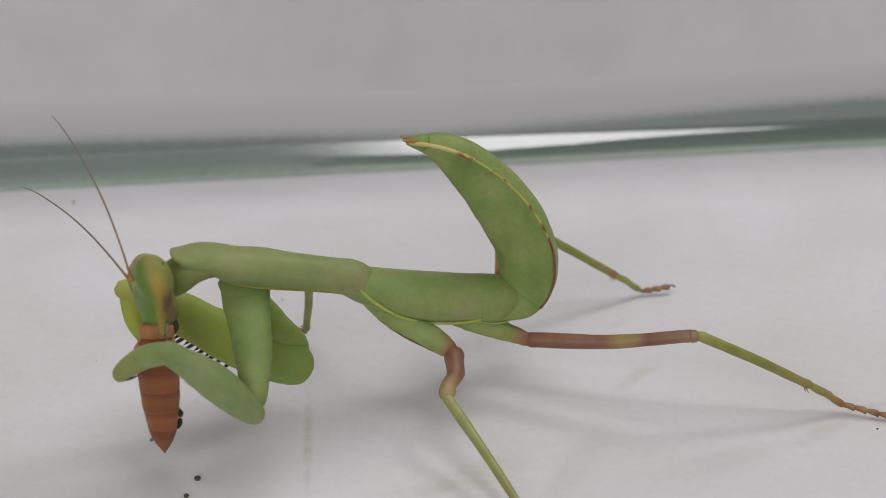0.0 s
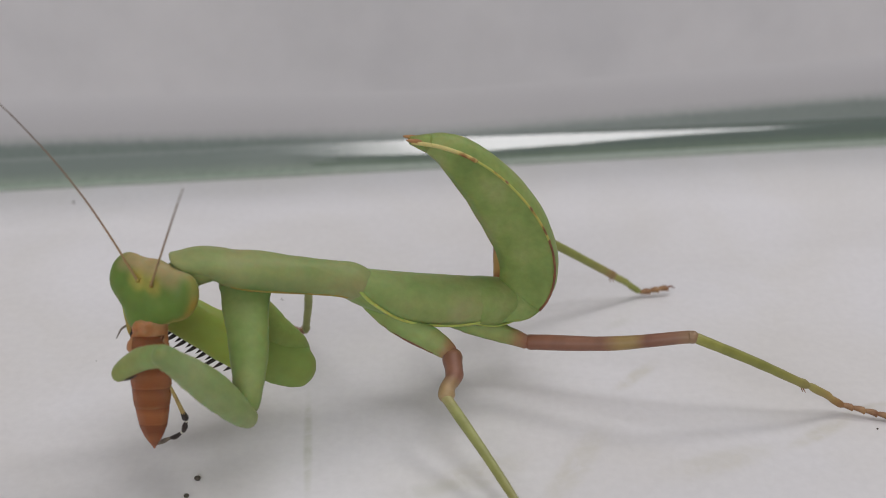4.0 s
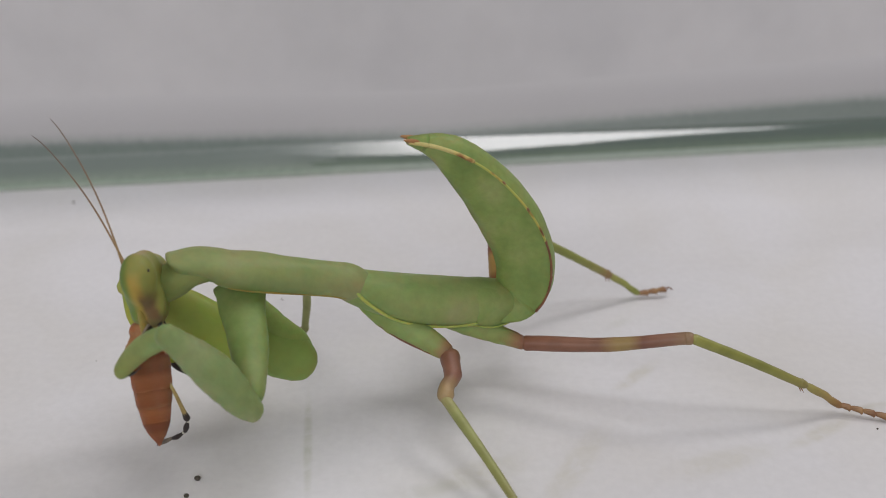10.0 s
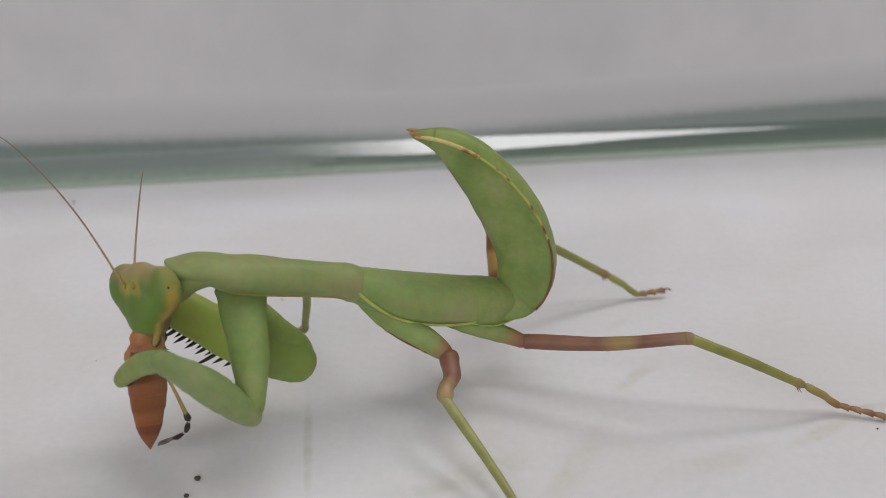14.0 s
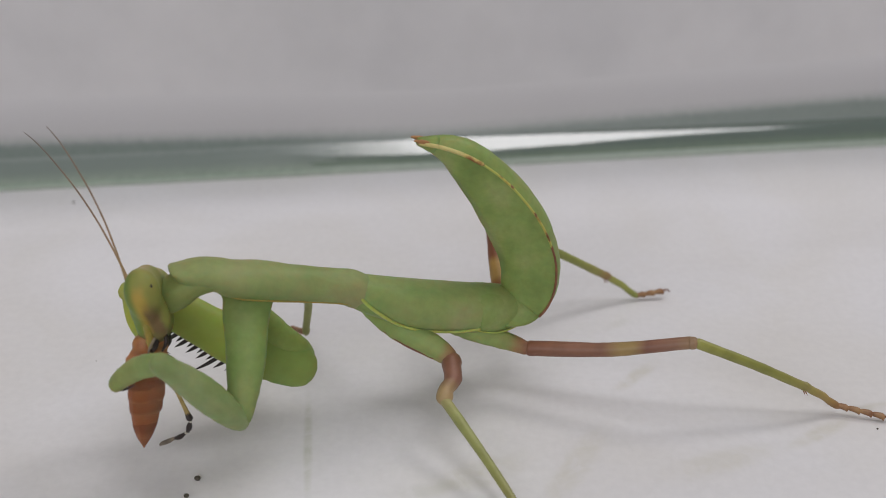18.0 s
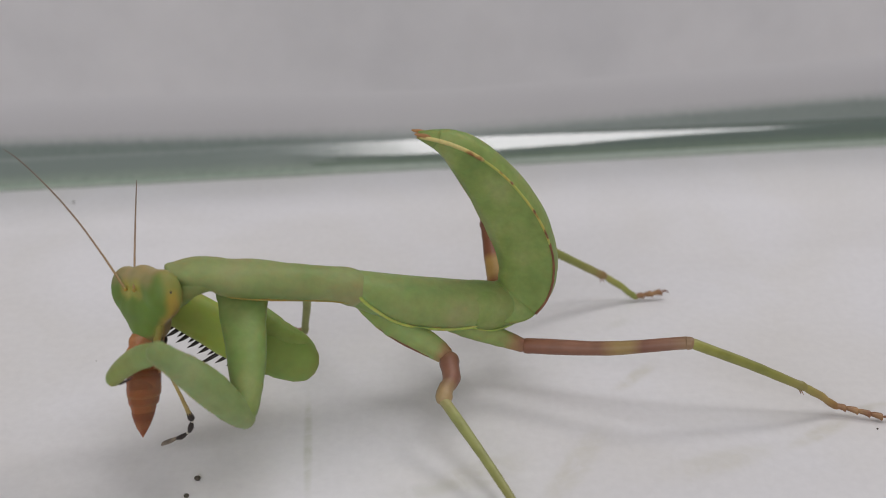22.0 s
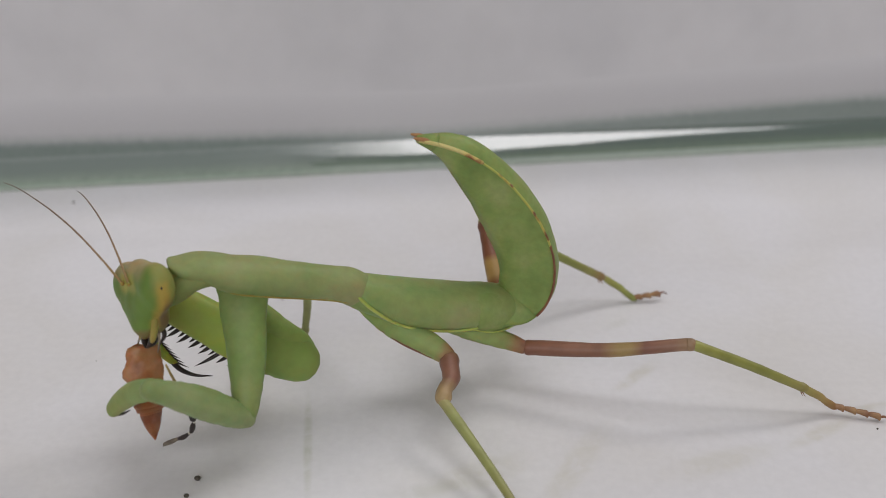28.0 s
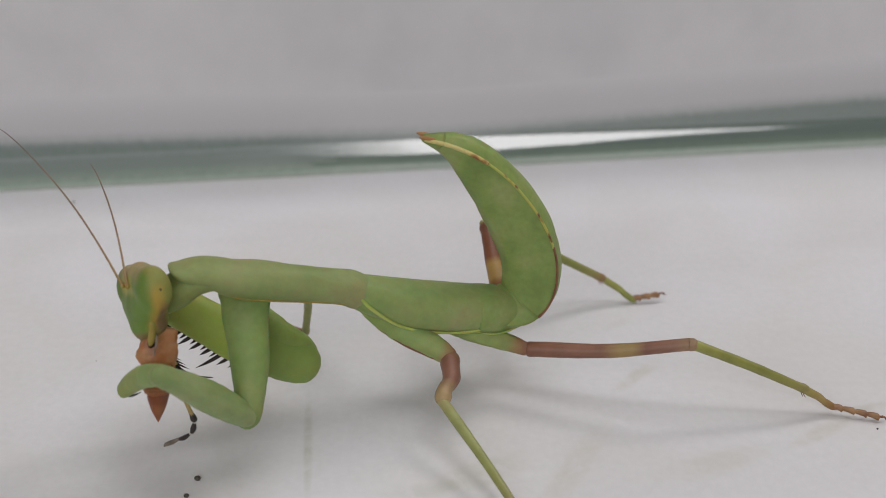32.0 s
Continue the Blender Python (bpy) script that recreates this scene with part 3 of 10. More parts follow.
def head_skin():
    """Green face, tan crown with a yellow brow, ochre sides that turn brown below the eyes."""
    mat = material("head_cuticle", GREEN_B, 0.5, **SKIN)
    tree = mat.node_tree
    coords = tree.nodes.new("ShaderNodeTexCoord")
    tex = tree.nodes.new("ShaderNodeTexNoise")
    tex.inputs["Scale"].default_value, tex.inputs["Detail"].default_value = 420.0, 4.0
    tree.links.new(coords.outputs["Object"], tex.inputs["Vector"])
    bend = tree.nodes.new("ShaderNodeVectorMath")
    bend.operation = "MULTIPLY_ADD"
    bend.inputs[1].default_value = (0.001, 0.001, 0.001)
    tree.links.new(tex.outputs["Color"], bend.inputs[0])
    tree.links.new(coords.outputs["Object"], bend.inputs[2])
    split = tree.nodes.new("ShaderNodeSeparateXYZ")
    tree.links.new(bend.outputs["Vector"], split.inputs["Vector"])

    def fade(axis, lo, hi):
        node = tree.nodes.new("ShaderNodeMapRange")
        node.interpolation_type = "SMOOTHSTEP"
        node.inputs["From Min"].default_value, node.inputs["From Max"].default_value = (lo + 0.5) * MM, (hi + 0.5) * MM
        tree.links.new(split.outputs[axis], node.inputs["Value"])
        return node.outputs["Result"]

    def both(a, b):
        node = tree.nodes.new("ShaderNodeMath")
        node.operation = "MULTIPLY"
        tree.links.new(a, node.inputs[0])
        tree.links.new(b, node.inputs[1])
        return node.outputs["Value"]

    def lay(under, over, amount):
        node = tree.nodes.new("ShaderNodeMix")
        node.data_type = "RGBA"
        for slot, value in (("A", under), ("B", over)):
            if isinstance(value, tuple):
                node.inputs[slot].default_value = (*value, 1)
            else:
                tree.links.new(value, node.inputs[slot])
        tree.links.new(amount, node.inputs["Factor"])
        return node.outputs["Result"]

    # olive sides, a yellow stripe from the eye down to the mouth with a brown stain behind it
    side = lay((0.255, 0.268, 0.07), (0.41, 0.30, 0.062), both(fade("Y", -0.95, -0.25), fade("Z", 2.0, 0.6)))
    side = lay(side, (0.20, 0.13, 0.062), both(both(fade("Z", 0.2, -1.3), fade("Y", 0.15, -0.35)), fade("Y", -1.5, -0.9)))
    face = lay(side, (0.138, 0.222, 0.043), fade("Y", 0.1, 1.0))
    face = lay(face, (0.20, 0.16, 0.06), fade("Z", -2.5, -3.1))
    patch = tree.nodes.new("ShaderNodeTexNoise")
    patch.inputs["Scale"].default_value, patch.inputs["Detail"].default_value = 330.0, 4.0
    tree.links.new(coords.outputs["Object"], patch.inputs["Vector"])

    def worn(low, high, least, most):
        node = tree.nodes.new("ShaderNodeMapRange")
        for slot, value in (("From Min", low), ("From Max", high), ("To Min", least), ("To Max", most)):
            node.inputs[slot].default_value = value
        tree.links.new(patch.outputs["Fac"], node.inputs["Value"])
        return node.outputs["Result"]

    skin = lay(face, (0.365, 0.295, 0.145), both(both(fade("Z", 1.4, 2.6), worn(0.35, 0.62, 0.7, 1.0)), both(fade("Y", -1.3, -0.3), both(fade("X", 3.9, 2.6), fade("X", -3.9, -2.6)))))
    for x in (0.85, -0.85):      # a yellow spot round the foot of each feeler
        away = tree.nodes.new("ShaderNodeVectorMath")
        away.operation = "DISTANCE"
        away.inputs[1].default_value = ((x + 0.5) * MM, 1.9 * MM, 1.95 * MM)
        tree.links.new(bend.outputs["Vector"], away.inputs[0])
        spot = tree.nodes.new("ShaderNodeMapRange")
        spot.interpolation_type = "SMOOTHSTEP"
        for slot, value in (("From Min", 1.35 * MM), ("From Max", 0.2 * MM)):
            spot.inputs[slot].default_value = value
        tree.links.new(away.outputs["Value"], spot.inputs["Value"])
        skin = lay(skin, (0.45, 0.38, 0.085), both(spot.outputs["Result"], worn(0.35, 0.55, 0.5, 1.0)))
    tone = tree.nodes.new("ShaderNodeVectorMath")
    tone.operation = "SCALE"
    tree.links.new(skin, tone.inputs[0])
    tree.links.new(worn(0.3, 0.7, 0.86, 1.14), tone.inputs["Scale"])
    skin = tone.outputs["Vector"]
    tree.links.new(skin, tree.nodes["Principled BSDF"].inputs["Base Color"])
    return mat


EYE = ((3.0, -0.1, 0.92), (1.5, 1.55, 2.2))      # centre and radii of one eye


lip_skin = speckle(material("lip_cuticle", (0.2, 0.17, 0.06), 0.5, **SKIN), ((0.17, 0.19, 0.05), (0.24, 0.17, 0.07)), 700)


def head():
    cap = head_skin()
    k = 0.985
    bm = bmesh.new()
    bmesh.ops.create_icosphere(bm, subdivisions=6, radius=1)
    # a smooth skin over a level brow, a heart-shaped face that narrows to the mouth, and two eye swellings
    lobes = [((0, 0.1, -0.5), (1.9, 1.6, 1.7)), ((0, -0.1, 1.7), (1.8, 1.35, 1.72)), ((0, 0.2, -2.3), (1.15, 1.45, 1.5))]
    for s in (1, -1):
        lobes += [((s * EYE[0][0], *EYE[0][1:]), EYE[1]), ((s * 1.6, -0.05, 1.52), (1.7, 1.33, 1.55)), ((s * 1.6, 0.15, -0.45), (1.5, 1.4, 1.5)), ((s * 1.0, -0.05, -1.75), (1.05, 1.45, 1.6))]
    ways = np.array([v.co for v in bm.verts])
    far = np.zeros(len(ways))
    for step in range(160):
        r = 0.4 + step * 0.035
        p = ways * r + np.array((0, 0, 0.3))
        total = np.zeros(len(ways))
        for centre, radii in lobes:
            q = (np.linalg.norm((p - np.array(centre)) / np.array(radii), axis=1) - 1) * min(radii)
            total += np.exp(-q / 0.24)
        far = np.where(total >= 1, r, far)
    for v, r in zip(bm.verts, far):
        v.co = (v.co * float(r) + Vector((0, 0, 0.3))) * k * MM
    for _ in range(3):
        bmesh.ops.smooth_vert(bm, verts=bm.verts, factor=0.5, use_axis_x=True, use_axis_y=True, use_axis_z=True)
    ob = mantis_part("head", "head", bm, cap, "triangular green head with a tan crown")
    for s in (1, -1):
        centre = Vector((s * EYE[0][0] * k, EYE[0][1] * k, EYE[0][2] * k))
        part("eye", ball(centre, [r * k * 1.004 for r in EYE[1]], sub=4), cap, ob, "smooth green eye with a tan top")
        spot = part("pupil_spot", ball((0, 0, 0), (0.14, 0.14, 0.18), sub=2), black, ob, "tiny dark pupil spot")
        MOVED["pupil" if s < 0 else "pupil2"] = [spot]
        part("cheek", tube([(s * 2.5 * k, 0.3, -0.5), (s * 2.15 * k, 0.35, -1.5), (s * 1.75 * k, 0.35, -2.6), (s * 1.25 * k, 0.5, -3.6), (s * 0.9 * k, 0.6, -4.1)], [0.1, 0.28, 0.34, 0.3, 0.12], 10), yellow_tan, ob, "yellow-tan cheek stripe")
        part("ocellus", ball((s * 0.5, 1.42, 1.75), (0.09, 0.08, 0.09), sub=2), yellow_tan, ob, "yellow simple eye")
        part("antenna_base", ball((s * 0.75 * k, 1.5 * k, 1.5 * k), (0.2, 0.2, 0.2), sub=2), yellow_tan, ob)
        part("mandible", tube([(s * 0.9, -0.1, -2.3), (s * 0.9, 0.1, -3.1), (s * 0.85, 0.4, -3.9), (s * 0.15, 0.8, -4.5)], [0.35, 0.45, 0.42, 0.1], 8), black, ob, "dark brown jaw")
        part("palp", tube([(s * 0.9, -0.2, -2.9), (s * 1.6, 0.05, -3.3), (s * 2.2, 0.4, -3.9), (s * 2.3, 0.8, -4.8)], [0.13, 0.12, 0.1, 0.04], 7), palp_grey, ob, "thin grey mouth feeler")
    for s in (0.45, -0.45):
        part("lower_palp", tube([(s, -0.7, -2.6), (s * 1.5, -0.8, -3.7), (s * 1.2, -0.2, -4.5)], [0.25, 0.22, 0.06], 7), black, ob, "dark lower mouth feeler")
    part("upper_lip", ball((0, 0.75, -3.0), (0.7, 0.45, 0.75), sub=3), lip_skin, ob, "rounded green upper lip")
    return ob


yellow_tan = speckle(material("yellow_tan_cuticle", (0.4, 0.32, 0.08), 0.45, **SKIN), ((0.28, 0.22, 0.05), (0.38, 0.31, 0.08)), 500)
palp_grey = speckle(material("palp_cuticle", (0.2, 0.16, 0.12), 0.5), ((0.10, 0.08, 0.06), (0.30, 0.25, 0.18)), 900)
antenna_skin = banded(material("antenna_cuticle", (0.3, 0.2, 0.1), 0.5), "X", [(0.0, (0.30, 0.20, 0.07)), (0.006, (0.26, 0.17, 0.10)), (0.018, (0.16, 0.12, 0.09))])


def antenna(key, head_ob, length):
    points = [(length * u, 0.0, 0.85 * math.sin(math.pi * u) - (0.5 * max(0, u - 0.85) / 0.15) ** 2) for u in (0, 0.04, 0.2, 0.4, 0.6, 0.8, 0.92, 1.0)]
    ob = part("antenna", tube(points, [0.16, 0.12, 0.095, 0.085, 0.075, 0.06, 0.05, 0.03], 7), antenna_skin, head_ob, "long thin tan feeler")
    MOVED[key] = [ob]


def spine_row(parent, places, mat=black):
    for foot, tip, r in places:
        part("spine", thorn(foot, tip, r), mat, parent, "sharp black spine")


def near_arm():
    mantis_part("ncoxa", "front_coxa", limb([(-2.8, 0, 0.2, 0.4, 1.9), (-2.3, 0, 0.2, 0.8, 2.6), (-1.3, 0, 0.15, 1.0, 2.35), (0.4, 0, 0.1, 1.15, 2.12), (3.0, 0, 0.3, 1.25, 1.88), (5.5, 0, 0.35, 1.2, 1.65), (8.0, 0, 0.25, 1.15, 1.3), (9.1, 0, 0.1, 1.1, 1.22), (9.75, 0, 0.0, 0.95, 1.02), (10.15, 0, 0.0, 0.6, 0.62), (10.35, 0, 0, 0.15, 0.2)], sides=22, dent=0.05), green_mid)
    mantis_part("nfemur", "front_femur", limb([(-0.95, 0, 0, 0.35, 0.5), (-0.5, 0, 0.0, 0.85, 1.0), (1.2, 0, 0.05, 1.2, 1.6), (3.3, 0, 0.3, 1.35, 1.93), (5.6, 0, 0.35, 1.32, 1.93), (7.8, 0, 0.25, 1.15, 1.55), (9.4, 0, 0.1, 1.0, 1.2), (10.4, 0, 0.0, 0.98, 1.05), (11.1, 0, 0.0, 0.7, 0.72), (11.4, 0, 0, 0.2, 0.2)], sides=20, dent=0.06), pale_green, "stout pale green grasping thigh")
    tibia = mantis_part("ntibia", "front_tibia", limb([(-0.75, 0, 0.1, 0.15, 0.15), (-0.5, 0, 0.1, 0.45, 0.5), (0.1, 0, 0.08, 0.75, 0.85), (1.4, 0, 0.25, 0.86, 1.04), (3.4, 0, 0.42, 0.85, 1.02), (5.4, 0, 0.25, 0.75, 0.95), (6.9, 0, -0.05, 0.64, 0.82), (7.5, 0, -0.15, 0.45, 0.55), (7.7, 0, -0.2, 0.12, 0.15)], dent=0.05), near_shin, "curved yellow-green grasping shin")
    part("claw", tube([(7.3, -0.2, -0.6), (6.3, -0.35, -0.78), (5.0, -0.5, -0.72)], [0.14, 0.13, 0.03], 7), black, tibia, "dark hooked claw")


near_shin = banded(material("near_shin_cuticle", GREEN_B, 0.5, **SKIN), "X", [(-0.001, (0.225, 0.315, 0.11)), (0.0025, (0.23, 0.315, 0.105)), (0.0045, (0.25, 0.305, 0.095)), (0.0075, (0.235, 0.285, 0.08))], 0.15)
far_thigh = banded(material("thigh_cuticle", GREEN_B, 0.5, **SKIN), "X", [(-0.001, (0.275, 0.345, 0.082)), (0.003, (0.245, 0.34, 0.084)), (0.0065, (0.25, 0.345, 0.08)), (0.009, (0.325, 0.405, 0.07)), (0.013, (0.305, 0.39, 0.076)), (0.018, (0.344, 0.372, 0.0915))], 0.2, 0.06)
green_mid = speckle(material("mid_green_cuticle", GREEN_B, 0.5, **SKIN), ((0.148, 0.228, 0.062), (0.192, 0.278, 0.08), (0.238, 0.3, 0.105)), 200, bump=0.2, bump_scale=2600)


far_coxa_skin = speckle(material("far_coxa_cuticle", GREEN_B, 0.5, **SKIN), ((0.235, 0.33, 0.085), (0.25, 0.34, 0.085), (0.265, 0.35, 0.088)), 200, bump=0.2, bump_scale=2600)


def far_arm():
    mantis_part("fcoxa", "front_coxa", limb([(-1.2, 0, -0.2, 1.0, 1.2), (0.5, 0, -0.3, 1.5, 1.75), (3, 0, -0.15, 1.6, 1.95), (5.0, 0.3, 0.05, 1.35, 2.05), (6.6, 1.0, 0.0, 0.8, 1.6), (7.6, 1.2, 0.0, 0.3, 0.5)], sides=22, dent=0.05), far_coxa_skin)
    femur = mantis_part("ffemur", "front_femur", limb([(-1.2, 0, 0, 0.5, 0.7), (-0.6, 0, 0, 1.1, 1.6), (1.2, 0, 0.1, 1.6, 2.4), (4, 0, 0.1, 1.8, 2.7), (7, 0, -0.2, 1.7, 2.48), (10, 0, -0.2, 1.5, 2.12), (13, 0, 0, 1.3, 1.95), (16.5, 0, -0.1, 1.0, 1.35), (18.6, 0, -0.2, 0.8, 0.9), (19.2, 0, -0.2, 0.3, 0.4)], sides=24, dent=0.05), far_thigh, "broad lime-green grasping thigh with black spines")
    # long and short spines take turns along the inner edge, one far longer than the rest
    rows = []
    for i, (x, size) in enumerate([(6.1, 1.0), (7.0, 1.25), (7.75, 2.5), (8.35, 0.85), (8.95, 1.2), (9.55, 0.65), (10.1, 1.15), (10.7, 0.6), (11.25, 1.2), (11.85, 0.6), (12.4, 1.15), (13.0, 0.6), (13.5, 1.1), (14.2, 0.7)]):
        y = -0.4 if size < 0.9 else -0.75
        z = -2.18 + 0.055 * (x - 6)
        rows.append(((x, y, z), (x + 0.72 * size, y - 0.3 * size, z - 0.25 - 0.92 * size), 0.17 if size < 0.9 else 0.23))
    spine_row(femur, rows)
    tibia = mantis_part("ftibia", "front_tibia", limb([(-0.8, 0, -0.2, 0.5, 0.5), (0.2, 0, 0, 0.8, 0.95), (3, 0, 0.1, 0.75, 0.9), (5, 0, 0.9, 0.65, 0.75), (6.6, 0, 2.0, 0.55, 0.6), (7.6, 0, 2.9, 0.4, 0.45)]), lime, "yellow-green grasping shin")
    part("claw", tube([(7.2, 0, 2.6), (8.3, 0.1, 3.4), (9.0, 0.2, 4.7), (9.2, 0.2, 6.4)], [0.3, 0.25, 0.16, 0.03], 8), black, tibia, "long black hooked claw")
    spine_row(tibia, [((5.2 + 0.45 * i, 0, 1.5 + 0.3 * i), (5.9 + 0.45 * i, -0.1, 2.6 + 0.34 * i), 0.13) for i in range(6)])


def thin_leg(keys, lengths, radii, mats, names, far=False):
    for key, length, (r0, r1), mat, name in zip(keys, lengths, radii, mats, names):
        if name.endswith("trochanter"):
            lift = 0.2 if name == "mid_trochanter" else 0.25
            mantis_part(key, name, limb([(-0.6, 0, lift, r0 * 0.3, r0 * 0.3), (0.6, 0, lift, r0 * 0.62, r0 * 0.6), (2.4, 0, lift, r0 * 0.9, r0 * 0.9), (length * 0.5, 0, lift, r0 * 0.98, r0), (length - 1.6, 0, lift * 0.5, r1 * 1.02, r1 * 1.05), (length - 0.4, 0, 0, r1 * 0.85, r1 * 0.85), (length + 0.25, 0, 0, r1 * 0.5, r1 * 0.5)], 16, dent=0.1), mat)
            continue
        if name == "tarsus":
            joints = max(2, round(length / 1.3))
            foot = None
            for j in range(joints):
                a, b = length * j / joints, length * (j + 1) / joints
                bm = limb([(a - 0.08, 0, 0, r0 * 0.5, r0 * 0.5), (a + 0.2, 0, 0.02, r0 * 0.8, r0 * 0.75), (b - 0.25, 0, 0, r0, r0), (b - 0.02, 0, -0.12, r0 * 0.9, r0 * 0.95), (b + 0.05, 0, -0.08, r0 * 0.4, r0 * 0.4)], 8, 2)
                if foot:
                    part("toe_joint", bm, mat, foot)
                else:
                    foot = mantis_part(key, name, bm, mat, "jointed brown foot with two claws")
            for s in (0.3, -0.3):
                part("toe_claw", tube([(length, 0, 0), (length + 0.45, s * 0.7, 0.1), (length + 0.8, s, -0.25)], [0.12, 0.09, 0.02], 6, 3), brown, foot, "tiny dark claw")
            continue
        bow = 0.45 if key == "mid1" else -0.38 if key == "hind1" else -0.1 if name == "femur" else 0.1
        ob = mantis_part(key, name, limb([(-0.45, 0, 0, r0 * 0.4, r0 * 0.4), (-0.1, 0, 0, r0 * 0.82, r0 * 0.82), (0.8, 0, 0, r0, r0), (length * 0.5, 0, bow, (r0 + r1) / 2, (r0 + r1) / 2), (length - 1.2, 0, 0, r1, r1), (length - 0.4, 0, 0, r1 * 1.08, r1 * 1.08), (length + 0.1, 0, 0, r1 * 0.9, r1 * 0.9), (length + 0.4, 0, 0, r1 * 0.45, r1 * 0.45)], 12, dent=0.09), mat)
        if name == "tibia":
            for s in (0.3, -0.3):
                part("spur", thorn((length - 0.4, s * r1, -r1 * 0.7), (length + 0.1, s, -r1 - 0.35), 0.08), brown_foot, ob, "small brown spur")


def legs():
    leg_brown, band = (0.205, 0.085, 0.048), (0.30, 0.205, 0.075)
    hind_skin = banded(material("banded_leg_cuticle", leg_brown, 0.45), "X", [(0.0, leg_brown), (0.003, (0.225, 0.10, 0.06)), (0.0078, (0.215, 0.10, 0.058)), (0.0096, band), (0.0108, band), (0.0122, (0.20, 0.085, 0.052)), (0.0150, (0.25, 0.13, 0.08)), (0.0164, (0.27, 0.17, 0.09))], 0.03)
    mid_skin = banded(material("brown_knee_cuticle", leg_brown, 0.45), "X", [(-0.001, (0.24, 0.13, 0.06)), (0.001, (0.21, 0.095, 0.058)), (0.0032, (0.235, 0.11, 0.072)), (0.0042, (0.33, 0.22, 0.11)), (0.007, (0.34, 0.26, 0.12))], 0.1, 0.2)
    far_skin = banded(material("banded_far_leg_cuticle", leg_brown, 0.45), "X", [(-0.001, (0.25, 0.11, 0.03)), (0.0022, (0.24, 0.10, 0.03)), (0.0030, (0.38, 0.23, 0.065)), (0.0046, (0.38, 0.23, 0.065)), (0.0054, (0.20, 0.07, 0.03)), (0.009, (0.16, 0.06, 0.03))], 0.04)
    shin = banded(material("shin_cuticle", GREEN_B, 0.42), "X", [(0.0, (0.33, 0.27, 0.09)), (0.0014, (0.27, 0.27, 0.065)), (0.004, (0.22, 0.225, 0.05)), (0.009, (0.215, 0.22, 0.05)), (0.0115, (0.25, 0.235, 0.06)), (0.0165, (0.25, 0.18, 0.07))], 0.12)
    far_shin = banded(material("far_shin_cuticle", GREEN_B, 0.42), "X", [(0.0, (0.30, 0.29, 0.08)), (0.004, (0.25, 0.275, 0.068)), (0.013, (0.25, 0.27, 0.068)), (0.0165, (0.27, 0.25, 0.075)), (0.0178, (0.26, 0.17, 0.065))], 0.05)
    mid_shin = banded(material("pale_shin_cuticle", GREEN_B, 0.42), "X", [(0.0, (0.36, 0.28, 0.14)), (0.0012, (0.34, 0.31, 0.13)), (0.003, (0.29, 0.31, 0.11)), (0.010, (0.27, 0.285, 0.09)), (0.0165, (0.25, 0.22, 0.08))], 0.08)
    ankle = banded(material("ankle_cuticle", (0.3, 0.25, 0.08), 0.45), "X", [(0.0, (0.28, 0.25, 0.07)), (0.0025, (0.30, 0.21, 0.07)), (0.0045, (0.26, 0.12, 0.04))], 0.05)
    hip_skin = banded(material("hind_hip_cuticle", GREEN_B, 0.5, **SKIN), "X", [(0.0, (0.234, 0.32, 0.0933)), (0.004, (0.274, 0.353, 0.114)), (0.0082, (0.261, 0.31, 0.101)), (0.0091, (0.29, 0.19, 0.085)), (0.0103, (0.24, 0.115, 0.07))], 0.1)
    mid_hip_skin = banded(material("mid_hip_cuticle", GREEN_B, 0.5, **SKIN), "X", [(0.0, (0.234, 0.32, 0.0933)), (0.006, (0.274, 0.364, 0.122)), (0.0087, (0.274, 0.335, 0.114)), (0.0095, (0.31, 0.22, 0.1)), (0.0104, (0.25, 0.115, 0.07))], 0.08)
    thin_leg(["hind0", "hind1", "hind2", "hind3", "hind4"], [10.0, 16.5, 12.5, 4.1, 4.7], [(1.05, 0.82), (0.79, 0.63), (0.53, 0.44), (0.42, 0.36), (0.33, 0.3)], [hip_skin, hind_skin, shin, ankle, brown_foot], ["hind_trochanter", "femur", "tibia", "ankle", "tarsus"])
    thin_leg(["mid0", "mid1", "mid2", "mid3"], [9.7, 4.95, 16.0, 3.5], [(1.4, 1.1), (1.0, 0.77), (0.53, 0.37), (0.4, 0.35)], [mid_hip_skin, mid_skin, mid_shin, brown_foot], ["mid_trochanter", "femur", "tibia", "tarsus"])
    line = part("seam_line", tube([(2.2, -0.6, -0.78), (5.0, -0.64, -0.96), (8.2, -0.52, -0.84)], [0.07, 0.16, 0.1], 6), brown, MOVED["mid0"][0], "dark brown lower edge")
    thin_leg(["fhind0", "fhind1", "fhind2", "fhind3"], [9.2, 17.9, 4.4, 3.3], [(1.0, 0.76), (0.55, 0.46), (0.42, 0.36), (0.36, 0.33)], [far_skin, far_shin, far_shin, brown_foot], ["femur", "tibia", "ankle", "tarsus"])
    thin_leg(["fmid0", "fmid1", "fmid2"], [8.1, 7.6, 5.9], [(0.9, 0.7), (0.47, 0.4), (0.3, 0.26)], [green, mid_shin, brown_foot], ["femur", "tibia", "tarsus"])


brown_foot = speckle(material("brown_foot_cuticle", (0.25, 0.12, 0.05), 0.45), ((0.18, 0.07, 0.03), (0.33, 0.19, 0.08)), 700)
pronotum()
thorax()
abdomen()
the_head = head()
antenna("ant1", the_head, 20.3)
antenna("ant2", the_head, 16.0)
near_arm()
far_arm()
legs()

